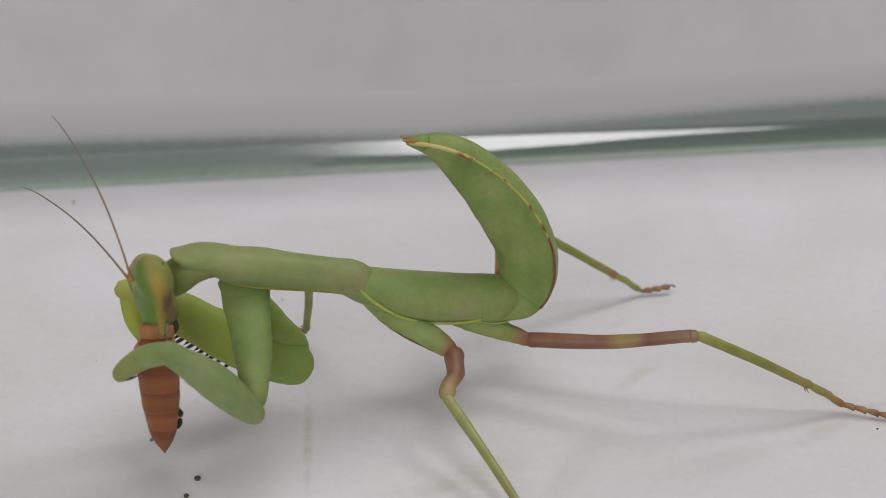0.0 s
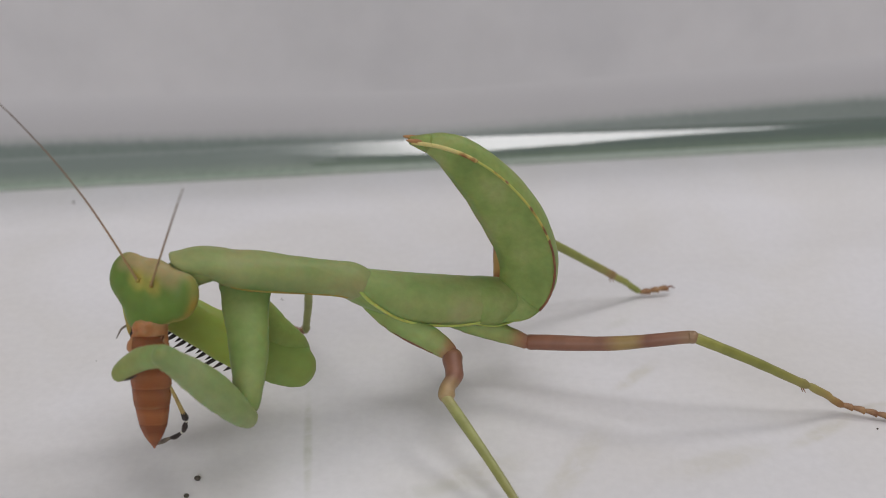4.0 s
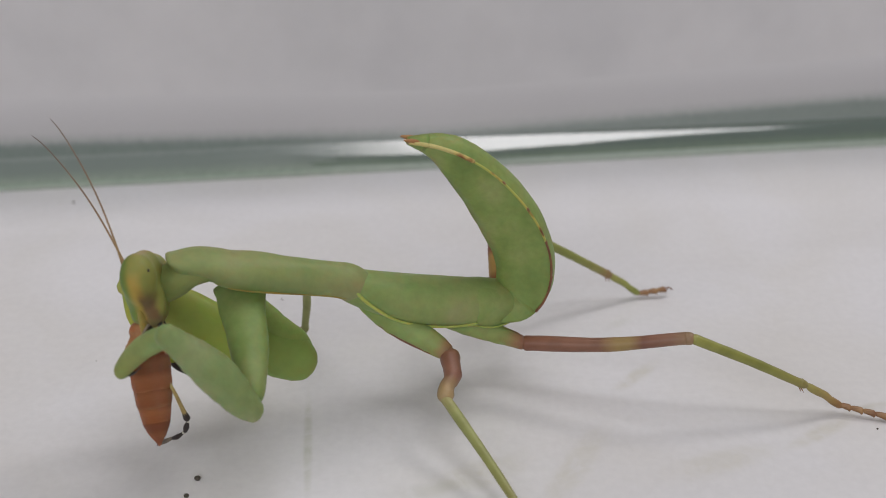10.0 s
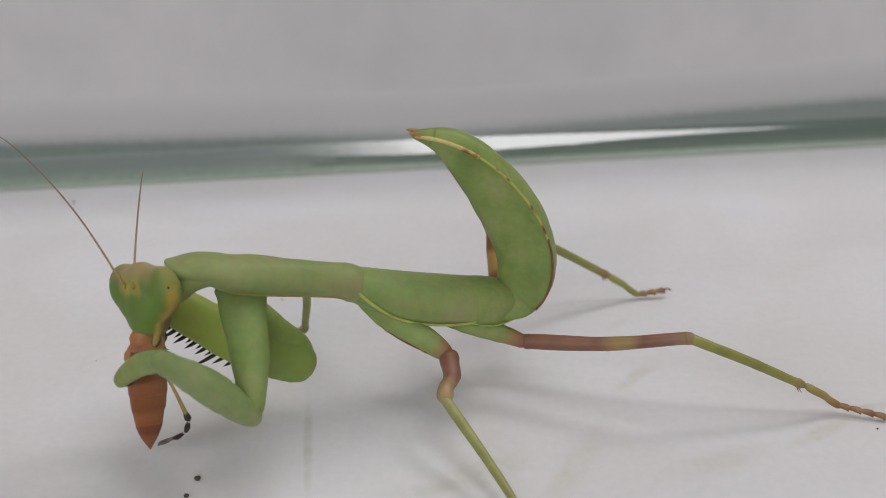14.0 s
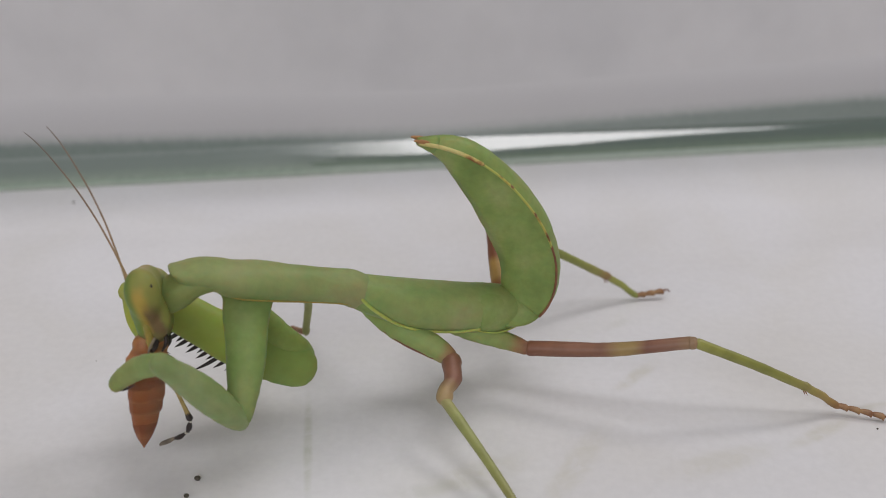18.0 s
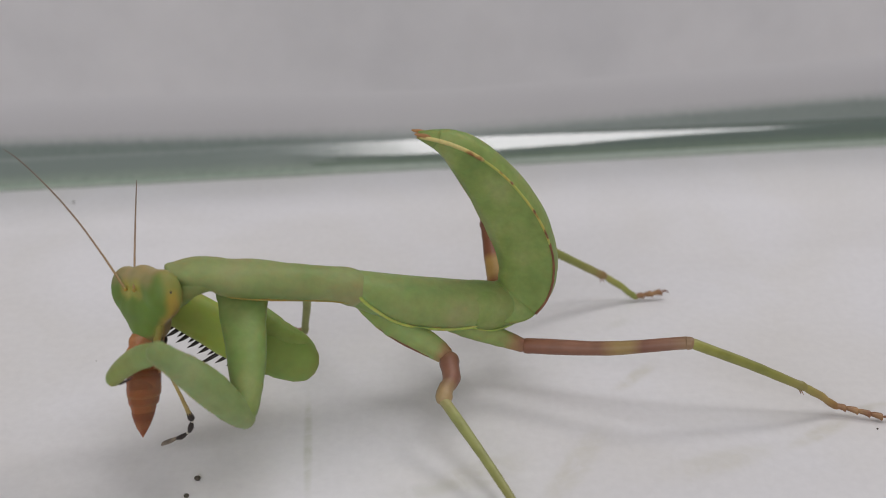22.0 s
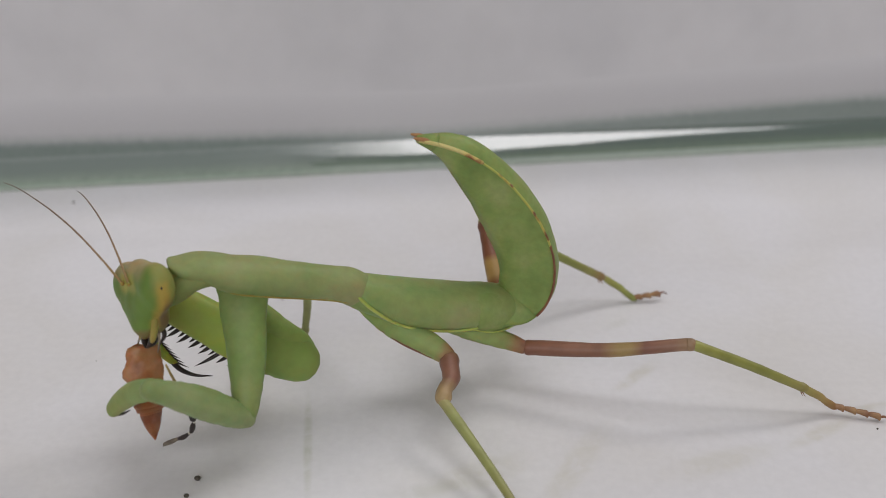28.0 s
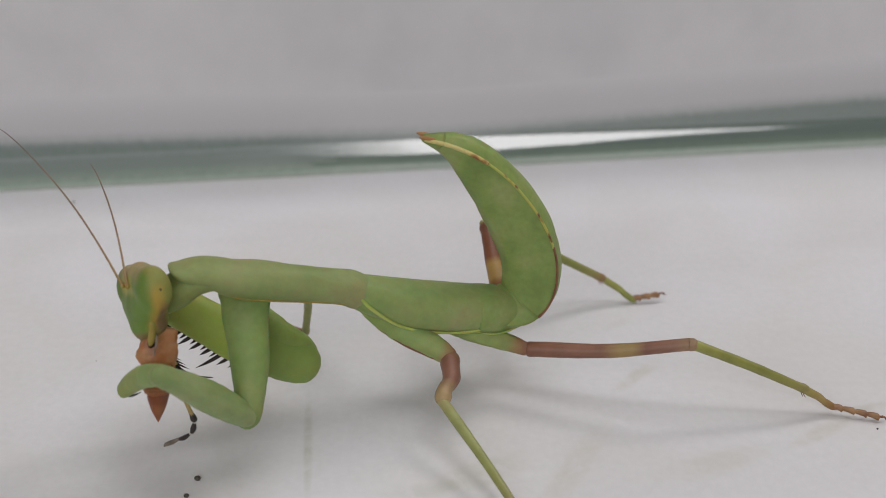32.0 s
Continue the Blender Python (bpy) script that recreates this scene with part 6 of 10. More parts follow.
    for ob in MOVED["ncoxa"]:
        walk(ob, [
            (0, at(-18.17, -5.56, 14.52, -83.4, 38.6, -79.5)), (0.5, at(-17.31, -5.76, 14.13, -87.9, 33.3, -86.2)), (1, at(-18.24, -5.59, 14.47, -87.8, 34.1, -86.1)), (1.5, at(-18.22, -5.76, 14.15, -84.3, 42.8, -81.7)),
            (2, at(-17.93, -5.71, 14.23, -87.1, 35.1, -84.9)), (2.5, at(-17.85, -5.71, 14.23, -84.5, 38.4, -81.2)), (3, at(-18.25, -5.64, 14.37, -81.4, 40.1, -76.8)), (3.5, at(-18.32, -5.66, 14.32, -85.2, 37.8, -82.1)),
            (5.5, at(-17.76, -5.88, 13.91, -88.1, 50.2, -87.6)), (6, at(-17.90, -5.83, 14.00, -86.5, 46.8, -85.2)), (6.5, at(-18.07, -5.88, 13.91, -81.8, 42.1, -77.8)), (7, at(-17.85, -5.87, 13.94, -84.1, 34.8, -79.7)),
            (7.5, at(-18.47, -5.77, 14.13, -83.0, 33.4, -77.5)), (8, at(-18.31, -5.88, 13.91, -83.4, 31.8, -77.6)), (8.5, at(-18.17, -5.83, 14.01, -82.9, 36.9, -78.2)), (9, at(-18.49, -5.71, 14.23, -83.0, 32.3, -77.1)),
            (9.5, at(-17.21, -6.01, 13.67, -82.8, 40.5, -78.9)), (10, at(-18.56, -5.74, 14.18, -84.4, 26.1, -77.5)), (10.5, at(-17.74, -6.05, 13.59, -86.0, 23.0, -79.9)), (11, at(-18.37, -5.66, 14.32, -87.5, 21.4, -83.3)),
            (11.5, at(-17.96, -5.72, 14.21, -87.5, 23.6, -83.8)), (12, at(-18.67, -5.67, 14.31, -85.6, 32.2, -81.8)), (12.5, at(-17.06, -5.93, 13.82, -87.0, 36.7, -85.0)), (13, at(-18.04, -5.92, 13.83, -83.4, 40.0, -79.7)),
            (13.5, at(-17.95, -5.98, 13.73, -86.4, 37.7, -84.2)), (14, at(-18.47, -5.91, 13.87, -82.8, 39.3, -78.8)), (14.5, at(-18.20, -5.91, 13.85, -84.2, 39.2, -80.8)), (16.5, at(-18.42, -6.02, 13.66, -89.0, 49.2, -88.7)),
            (17, at(-18.64, -6.03, 13.63, -86.4, 49.6, -85.3)), (17.5, at(-17.84, -6.06, 13.58, -93.7, 47.9, -94.9)), (18, at(-18.18, -6.13, 13.44, -90.8, 45.2, -91.1)), (18.5, at(-18.49, -6.08, 13.53, -88.3, 47.5, -87.7)),
            (19, at(-18.08, -6.15, 13.41, -94.1, 50.4, -95.3)), (19.5, at(-18.36, -6.04, 13.62, -87.9, 42.1, -86.9)), (20, at(-18.92, -5.97, 13.74, -86.0, 54.5, -85.1)), (20.5, at(-18.55, -6.14, 13.43, -88.8, 39.9, -88.1)),
            (21, at(-17.85, -6.23, 13.25, -88.1, 30.2, -86.3)), (21.5, at(-17.84, -6.18, 13.34, -86.9, 32.6, -84.2)), (22, at(-18.47, -6.10, 13.51, -85.9, 34.3, -82.7)), (22.5, at(-19.00, -5.78, 14.10, -85.3, 30.2, -80.8)),
            (23, at(-18.04, -6.12, 13.47, -85.4, 35.6, -82.1)), (23.5, at(-18.11, -6.14, 13.42, -88.3, 34.9, -87.0)), (24, at(-18.05, -6.01, 13.66, -88.9, 25.8, -87.4)), (24.5, at(-18.04, -6.12, 13.47, -89.3, 26.8, -88.5)),
            (25, at(-17.71, -6.02, 13.66, -92.7, 43.2, -94.0)), (25.5, at(-16.38, -6.33, 13.06, -94.4, 39.4, -96.9)), (27.5, at(-17.49, -6.05, 13.60, -89.0, 49.5, -88.7)), (28, at(-18.44, -5.93, 13.82, -86.8, 54.6, -86.1)),
            (28.5, at(-18.03, -6.00, 13.69, -87.6, 51.3, -87.0)), (29, at(-18.65, -5.86, 13.95, -90.4, 46.0, -90.5)), (29.5, at(-18.16, -6.15, 13.40, -89.1, 48.6, -88.8)), (30, at(-18.33, -6.01, 13.66, -96.9, 49.2, -99.0)),
            (30.5, at(-18.26, -6.02, 13.64, -97.6, 49.9, -99.9)), (31, at(-18.34, -6.02, 13.64, -89.2, 50.2, -89.0)), (31.5, at(-17.77, -6.12, 13.47, -95.4, 49.6, -97.1)), (32, at(-18.24, -6.12, 13.47, -85.3, 49.4, -83.9)),
        ])
    for ob in MOVED["nfemur"]:
        walk(ob, [
            (0, at(-16.69, -13.53, 8.04, 73.0, -51.6, -153.6)), (0.5, at(-16.71, -14.76, 8.20, 74.0, -55.2, -164.0)), (1, at(-17.63, -14.51, 8.39, 76.0, -48.6, -164.1)), (1.5, at(-17.11, -13.28, 7.08, 85.0, -47.9, -153.4)),
            (2, at(-17.17, -14.19, 8.24, 72.9, -52.3, -159.7)), (2.5, at(-16.62, -13.78, 7.77, 83.6, -44.6, -159.3)), (3, at(-16.44, -13.28, 7.75, 79.6, -47.0, -153.9)), (3.5, at(-17.19, -13.86, 7.91, 74.5, -52.8, -156.2)),
            (5.5, at(-17.47, -12.20, 6.28, 85.8, -49.8, -141.3)), (6, at(-17.32, -12.54, 6.81, 84.8, -47.8, -146.4)), (6.5, at(-16.52, -13.03, 7.28, 84.0, -46.2, -152.1)), (7, at(-16.41, -13.87, 8.31, 74.0, -49.3, -158.1)),
            (7.5, at(-16.66, -13.86, 8.64, 72.0, -47.9, -158.6)), (8, at(-16.46, -14.27, 8.59, 72.5, -49.2, -161.7)), (8.5, at(-16.52, -13.69, 7.97, 78.5, -47.5, -157.4)), (9, at(-16.53, -14.19, 8.71, 74.3, -46.0, -162.2)),
            (9.5, at(-15.79, -13.20, 7.41, 87.0, -43.1, -155.1)), (10, at(-16.47, -15.09, 9.47, 65.8, -53.6, -167.8)), (10.5, at(-16.04, -15.59, 9.49, 68.7, -50.9, -172.9)), (11, at(-17.44, -16.02, 10.68, 43.1, -57.6, -176.1)),
            (11.5, at(-17.14, -16.02, 10.06, 64.9, -50.7, -176.7)), (12, at(-17.41, -14.52, 8.70, 73.1, -48.3, -164.3)), (12.5, at(-16.33, -14.02, 7.74, 84.3, -44.8, -161.2)), (13, at(-16.69, -13.45, 7.42, 82.9, -47.4, -155.2)),
            (13.5, at(-17.14, -14.03, 7.48, 82.5, -49.2, -159.6)), (14, at(-16.99, -13.37, 7.64, 80.0, -47.9, -154.3)), (14.5, at(-16.98, -13.54, 7.59, 80.7, -48.3, -155.6)), (16.5, at(-18.27, -12.21, 6.48, 83.0, -50.6, -140.7)),
            (17, at(-18.15, -12.14, 6.44, 82.6, -50.9, -139.6)), (17.5, at(-18.39, -12.46, 6.48, 81.1, -53.0, -141.0)), (18, at(-18.30, -12.78, 6.71, 80.1, -53.5, -144.2)), (18.5, at(-18.23, -12.46, 6.58, 81.3, -52.1, -141.9)),
            (19, at(-18.65, -12.14, 6.16, 81.8, -53.4, -136.6)), (19.5, at(-17.95, -13.36, 6.95, 80.3, -53.9, -150.3)), (20, at(-18.46, -11.57, 5.92, 85.2, -50.5, -133.2)), (20.5, at(-18.30, -13.45, 7.31, 75.4, -55.8, -149.7)),
            (21, at(-17.29, -15.01, 8.14, 76.3, -53.2, -167.2)), (21.5, at(-16.98, -14.68, 7.87, 79.8, -50.6, -164.9)), (22, at(-17.44, -14.10, 7.99, 75.3, -52.0, -159.0)), (22.5, at(-17.60, -14.44, 8.99, 66.1, -55.6, -160.5)),
            (23, at(-16.96, -14.03, 7.77, 77.7, -51.5, -158.5)), (23.5, at(-17.69, -13.94, 7.96, 72.3, -54.9, -155.7)), (24, at(-17.62, -15.75, 8.97, 74.6, -48.4, -174.6)), (24.5, at(-17.78, -15.75, 8.58, 77.1, -49.3, -174.5)),
            (25, at(-18.22, -13.29, 6.82, 90.2, -45.4, -154.8)), (25.5, at(-17.32, -14.19, 6.54, 95.2, -43.2, -163.0)), (27.5, at(-17.33, -12.37, 6.17, 89.9, -38.4, -150.4)), (28, at(-18.04, -11.46, 5.97, 87.1, -39.0, -142.3)),
            (28.5, at(-17.71, -12.05, 6.13, 89.0, -39.9, -146.9)), (29, at(-18.69, -12.62, 6.93, 87.9, -44.6, -149.3)), (29.5, at(-18.04, -12.47, 6.26, 90.3, -41.0, -150.0)), (30, at(-19.29, -12.12, 6.46, 79.1, -53.2, -136.6)),
            (30.5, at(-19.31, -12.12, 6.27, 82.0, -52.4, -137.6)), (31, at(-18.23, -12.05, 6.41, 88.5, -46.4, -142.6)), (31.5, at(-18.53, -12.22, 6.26, 89.1, -47.6, -143.4)), (32, at(-17.60, -12.05, 6.52, 88.6, -45.5, -143.4)),
        ])
    for ob in MOVED["ntibia"]:
        walk(ob, [
            (0, at(-22.48, -16.40, 16.19, 26.0, 32.2, 153.4)), (0.5, at(-22.41, -16.40, 16.74, 29.1, 38.1, 160.2)), (1, at(-24.24, -16.40, 16.19, 27.9, 37.8, 156.5)), (1.5, at(-23.35, -16.40, 14.79, 28.0, 36.4, 157.7)),
            (2, at(-23.14, -16.40, 16.47, 27.8, 37.8, 156.0)), (2.5, at(-23.55, -16.40, 15.07, 26.8, 38.8, 152.6)), (3, at(-22.81, -16.40, 15.35, 27.3, 37.7, 154.5)), (3.5, at(-22.94, -16.40, 16.19, 24.6, 32.3, 148.8)),
            (5.5, at(-22.71, -16.40, 14.23, 26.0, 30.5, 153.9)), (6, at(-23.15, -16.40, 14.51, 27.5, 34.9, 156.9)), (6.5, at(-22.88, -16.40, 14.79, 25.7, 35.0, 151.0)), (7, at(-22.71, -16.40, 16.19, 26.5, 37.6, 152.1)),
            (7.5, at(-23.15, -16.40, 16.35, 23.7, 35.8, 145.0)), (8, at(-22.91, -16.40, 16.47, 29.2, 42.0, 157.5)), (8.5, at(-23.01, -16.40, 15.63, 26.1, 35.6, 152.0)), (9, at(-23.41, -16.40, 16.19, 27.1, 39.7, 152.8)),
            (9.5, at(-22.68, -16.40, 14.51, 25.4, 34.4, 150.5)), (10, at(-22.51, -16.40, 17.84, 29.1, 41.3, 157.7)), (10.5, at(-22.54, -16.40, 17.56, 27.5, 41.8, 152.7)), (11, at(-23.00, -16.40, 19.46, 31.2, 42.3, 163.6)),
            (11.5, at(-23.72, -16.40, 18.11, 30.1, 42.9, 159.6)), (12, at(-24.07, -16.40, 16.47, 26.3, 37.7, 151.5)), (12.5, at(-23.31, -16.40, 15.07, 25.2, 32.9, 150.2)), (13, at(-23.08, -16.40, 15.07, 25.9, 35.1, 151.6)),
            (13.5, at(-23.51, -16.40, 15.35, 25.4, 37.1, 149.1)), (14, at(-23.28, -16.40, 15.35, 23.6, 34.3, 145.1)), (14.5, at(-23.28, -16.40, 15.35, 24.8, 38.1, 147.1)), (16.5, at(-23.38, -16.40, 14.51, 23.5, 30.8, 145.8)),
            (17, at(-23.15, -16.40, 14.51, 24.3, 29.4, 148.6)), (17.5, at(-23.25, -16.40, 14.79, 24.7, 31.7, 149.2)), (18, at(-23.31, -16.40, 15.07, 25.2, 33.5, 150.1)), (18.5, at(-23.25, -16.40, 14.79, 24.2, 31.0, 148.0)),
            (19, at(-23.15, -16.40, 14.51, 23.2, 26.8, 145.8)), (19.5, at(-23.28, -16.40, 15.35, 25.1, 31.8, 150.6)), (20, at(-22.98, -16.40, 13.94, 24.8, 26.0, 151.5)), (20.5, at(-23.35, -16.40, 15.91, 25.7, 34.9, 151.1)),
            (21, at(-23.37, -16.40, 16.47, 26.5, 37.4, 152.3)), (21.5, at(-23.35, -16.40, 15.91, 26.0, 36.8, 151.0)), (22, at(-23.41, -16.40, 16.19, 26.4, 36.3, 152.7)), (22.5, at(-23.14, -16.40, 17.56, 27.0, 38.9, 153.1)),
            (23, at(-22.98, -16.40, 15.91, 27.4, 39.2, 153.9)), (23.5, at(-23.14, -16.40, 16.47, 27.0, 39.6, 152.7)), (24, at(-24.49, -16.40, 16.74, 26.8, 39.7, 152.0)), (24.5, at(-24.53, -16.40, 16.47, 25.2, 35.5, 149.2)),
            (25, at(-24.82, -16.40, 14.23, 23.5, 35.3, 144.3)), (25.5, at(-24.57, -16.40, 13.66, 22.3, 34.6, 141.3)), (27.5, at(-24.42, -16.40, 12.63, 23.9, 38.8, 144.3)), (28, at(-24.43, -16.40, 12.51, 24.0, 36.5, 145.6)),
            (28.5, at(-24.40, -16.40, 12.80, 23.3, 35.2, 143.8)), (29, at(-25.06, -16.40, 14.23, 21.6, 37.7, 138.5)), (29.5, at(-24.83, -16.40, 13.09, 18.9, 31.7, 132.7)), (30, at(-23.81, -16.40, 14.79, 23.2, 32.7, 144.3)),
            (30.5, at(-23.99, -16.40, 14.51, 23.7, 32.1, 146.0)), (31, at(-23.92, -16.40, 13.94, 21.6, 35.4, 139.1)), (31.5, at(-24.16, -16.40, 13.94, 22.6, 32.5, 142.8)), (32, at(-23.45, -16.40, 13.94, 22.2, 33.5, 141.4)),
        ])
    for ob in MOVED["fcoxa"]:
        walk(ob, [
            (0, at(-17.95, -1.28, 11.83, -20.3, 58.1, -17.4)), (0.5, at(-17.10, -1.49, 11.45, -16.9, 57.8, -14.4)), (1, at(-18.03, -1.31, 11.78, -18.8, 56.4, -15.8)), (1.5, at(-18.00, -1.48, 11.47, -16.0, 55.0, -13.2)),
            (2, at(-17.72, -1.44, 11.55, -17.2, 56.0, -14.4)), (2.5, at(-17.64, -1.44, 11.55, -17.1, 56.4, -14.4)), (3, at(-18.04, -1.36, 11.69, -17.9, 55.1, -14.8)), (3.5, at(-18.10, -1.39, 11.64, -17.7, 56.5, -14.9)),
            (5.5, at(-17.54, -1.61, 11.23, -15.3, 57.5, -13.0)), (6, at(-17.68, -1.55, 11.32, -16.0, 56.9, -13.5)), (6.5, at(-17.85, -1.61, 11.23, -14.5, 55.5, -12.1)), (7, at(-17.64, -1.59, 11.26, -15.1, 54.4, -12.3)),
            (7.5, at(-18.25, -1.49, 11.45, -16.5, 52.4, -13.3)), (8, at(-18.09, -1.61, 11.23, -14.6, 53.6, -11.8)), (8.5, at(-17.95, -1.55, 11.33, -15.2, 54.3, -12.4)), (9, at(-18.27, -1.44, 11.55, -16.7, 52.2, -13.4)),
            (9.5, at(-17.00, -1.73, 10.99, -12.6, 53.1, -10.2)), (10, at(-18.34, -1.46, 11.49, -16.2, 50.1, -12.6)), (10.5, at(-17.52, -1.77, 10.91, -12.3, 52.7, -9.8)), (11, at(-18.17, -1.39, 11.63, -17.4, 52.7, -14.0)),
            (11.5, at(-17.75, -1.45, 11.53, -16.8, 54.7, -13.9)), (12, at(-18.45, -1.40, 11.62, -17.0, 52.5, -13.6)), (12.5, at(-16.84, -1.66, 11.13, -14.0, 53.6, -11.3)), (13, at(-17.82, -1.65, 11.15, -13.7, 52.3, -10.9)),
            (13.5, at(-17.72, -1.70, 11.05, -13.0, 53.1, -10.5)), (14, at(-18.24, -1.63, 11.19, -14.2, 50.9, -11.1)), (14.5, at(-17.97, -1.63, 11.17, -14.0, 51.5, -11.1)), (16.5, at(-18.20, -1.74, 10.98, -12.6, 51.4, -9.9)),
            (17, at(-18.41, -1.75, 10.95, -12.2, 49.9, -9.4)), (17.5, at(-17.61, -1.78, 10.90, -12.7, 54.3, -10.3)), (18, at(-17.96, -1.85, 10.76, -10.9, 53.0, -8.7)), (18.5, at(-18.26, -1.80, 10.86, -11.7, 52.0, -9.3)),
            (19, at(-17.85, -1.87, 10.73, -10.8, 53.6, -8.7)), (19.5, at(-18.13, -1.76, 10.94, -12.1, 53.2, -9.7)), (20, at(-18.70, -1.70, 11.06, -12.6, 50.7, -9.8)), (20.5, at(-18.32, -1.86, 10.76, -10.6, 49.6, -8.1)),
            (21, at(-17.63, -1.96, 10.57, -9.0, 51.6, -7.1)), (21.5, at(-17.62, -1.91, 10.66, -9.8, 51.5, -7.7)), (22, at(-18.24, -1.82, 10.83, -11.2, 47.1, -8.3)), (22.5, at(-18.78, -1.50, 11.42, -15.8, 44.2, -11.2)),
            (23, at(-17.82, -1.84, 10.79, -10.5, 47.1, -7.7)), (23.5, at(-17.89, -1.86, 10.74, -10.5, 48.5, -7.9)), (24, at(-17.83, -1.74, 10.98, -12.4, 51.6, -9.8)), (24.5, at(-17.82, -1.84, 10.79, -10.8, 51.9, -8.5)),
            (25, at(-17.49, -1.74, 10.98, -12.5, 52.1, -10.0)), (25.5, at(-16.15, -2.06, 10.38, -7.7, 55.2, -6.3)), (27.5, at(-17.27, -1.77, 10.92, -11.7, 48.9, -8.9)), (28, at(-18.22, -1.66, 11.13, -13.4, 48.2, -10.0)),
            (28.5, at(-17.82, -1.72, 11.01, -12.4, 49.2, -9.4)), (29, at(-18.43, -1.58, 11.27, -14.5, 47.5, -10.8)), (29.5, at(-17.94, -1.88, 10.72, -10.2, 48.6, -7.7)), (30, at(-18.11, -1.74, 10.98, -12.5, 49.2, -9.5)),
            (30.5, at(-18.04, -1.75, 10.96, -12.2, 48.6, -9.2)), (31, at(-18.12, -1.75, 10.96, -12.2, 48.6, -9.2)), (31.5, at(-17.55, -1.84, 10.79, -11.0, 50.3, -8.5)), (32, at(-18.01, -1.84, 10.79, -10.8, 48.4, -8.1)),
        ])
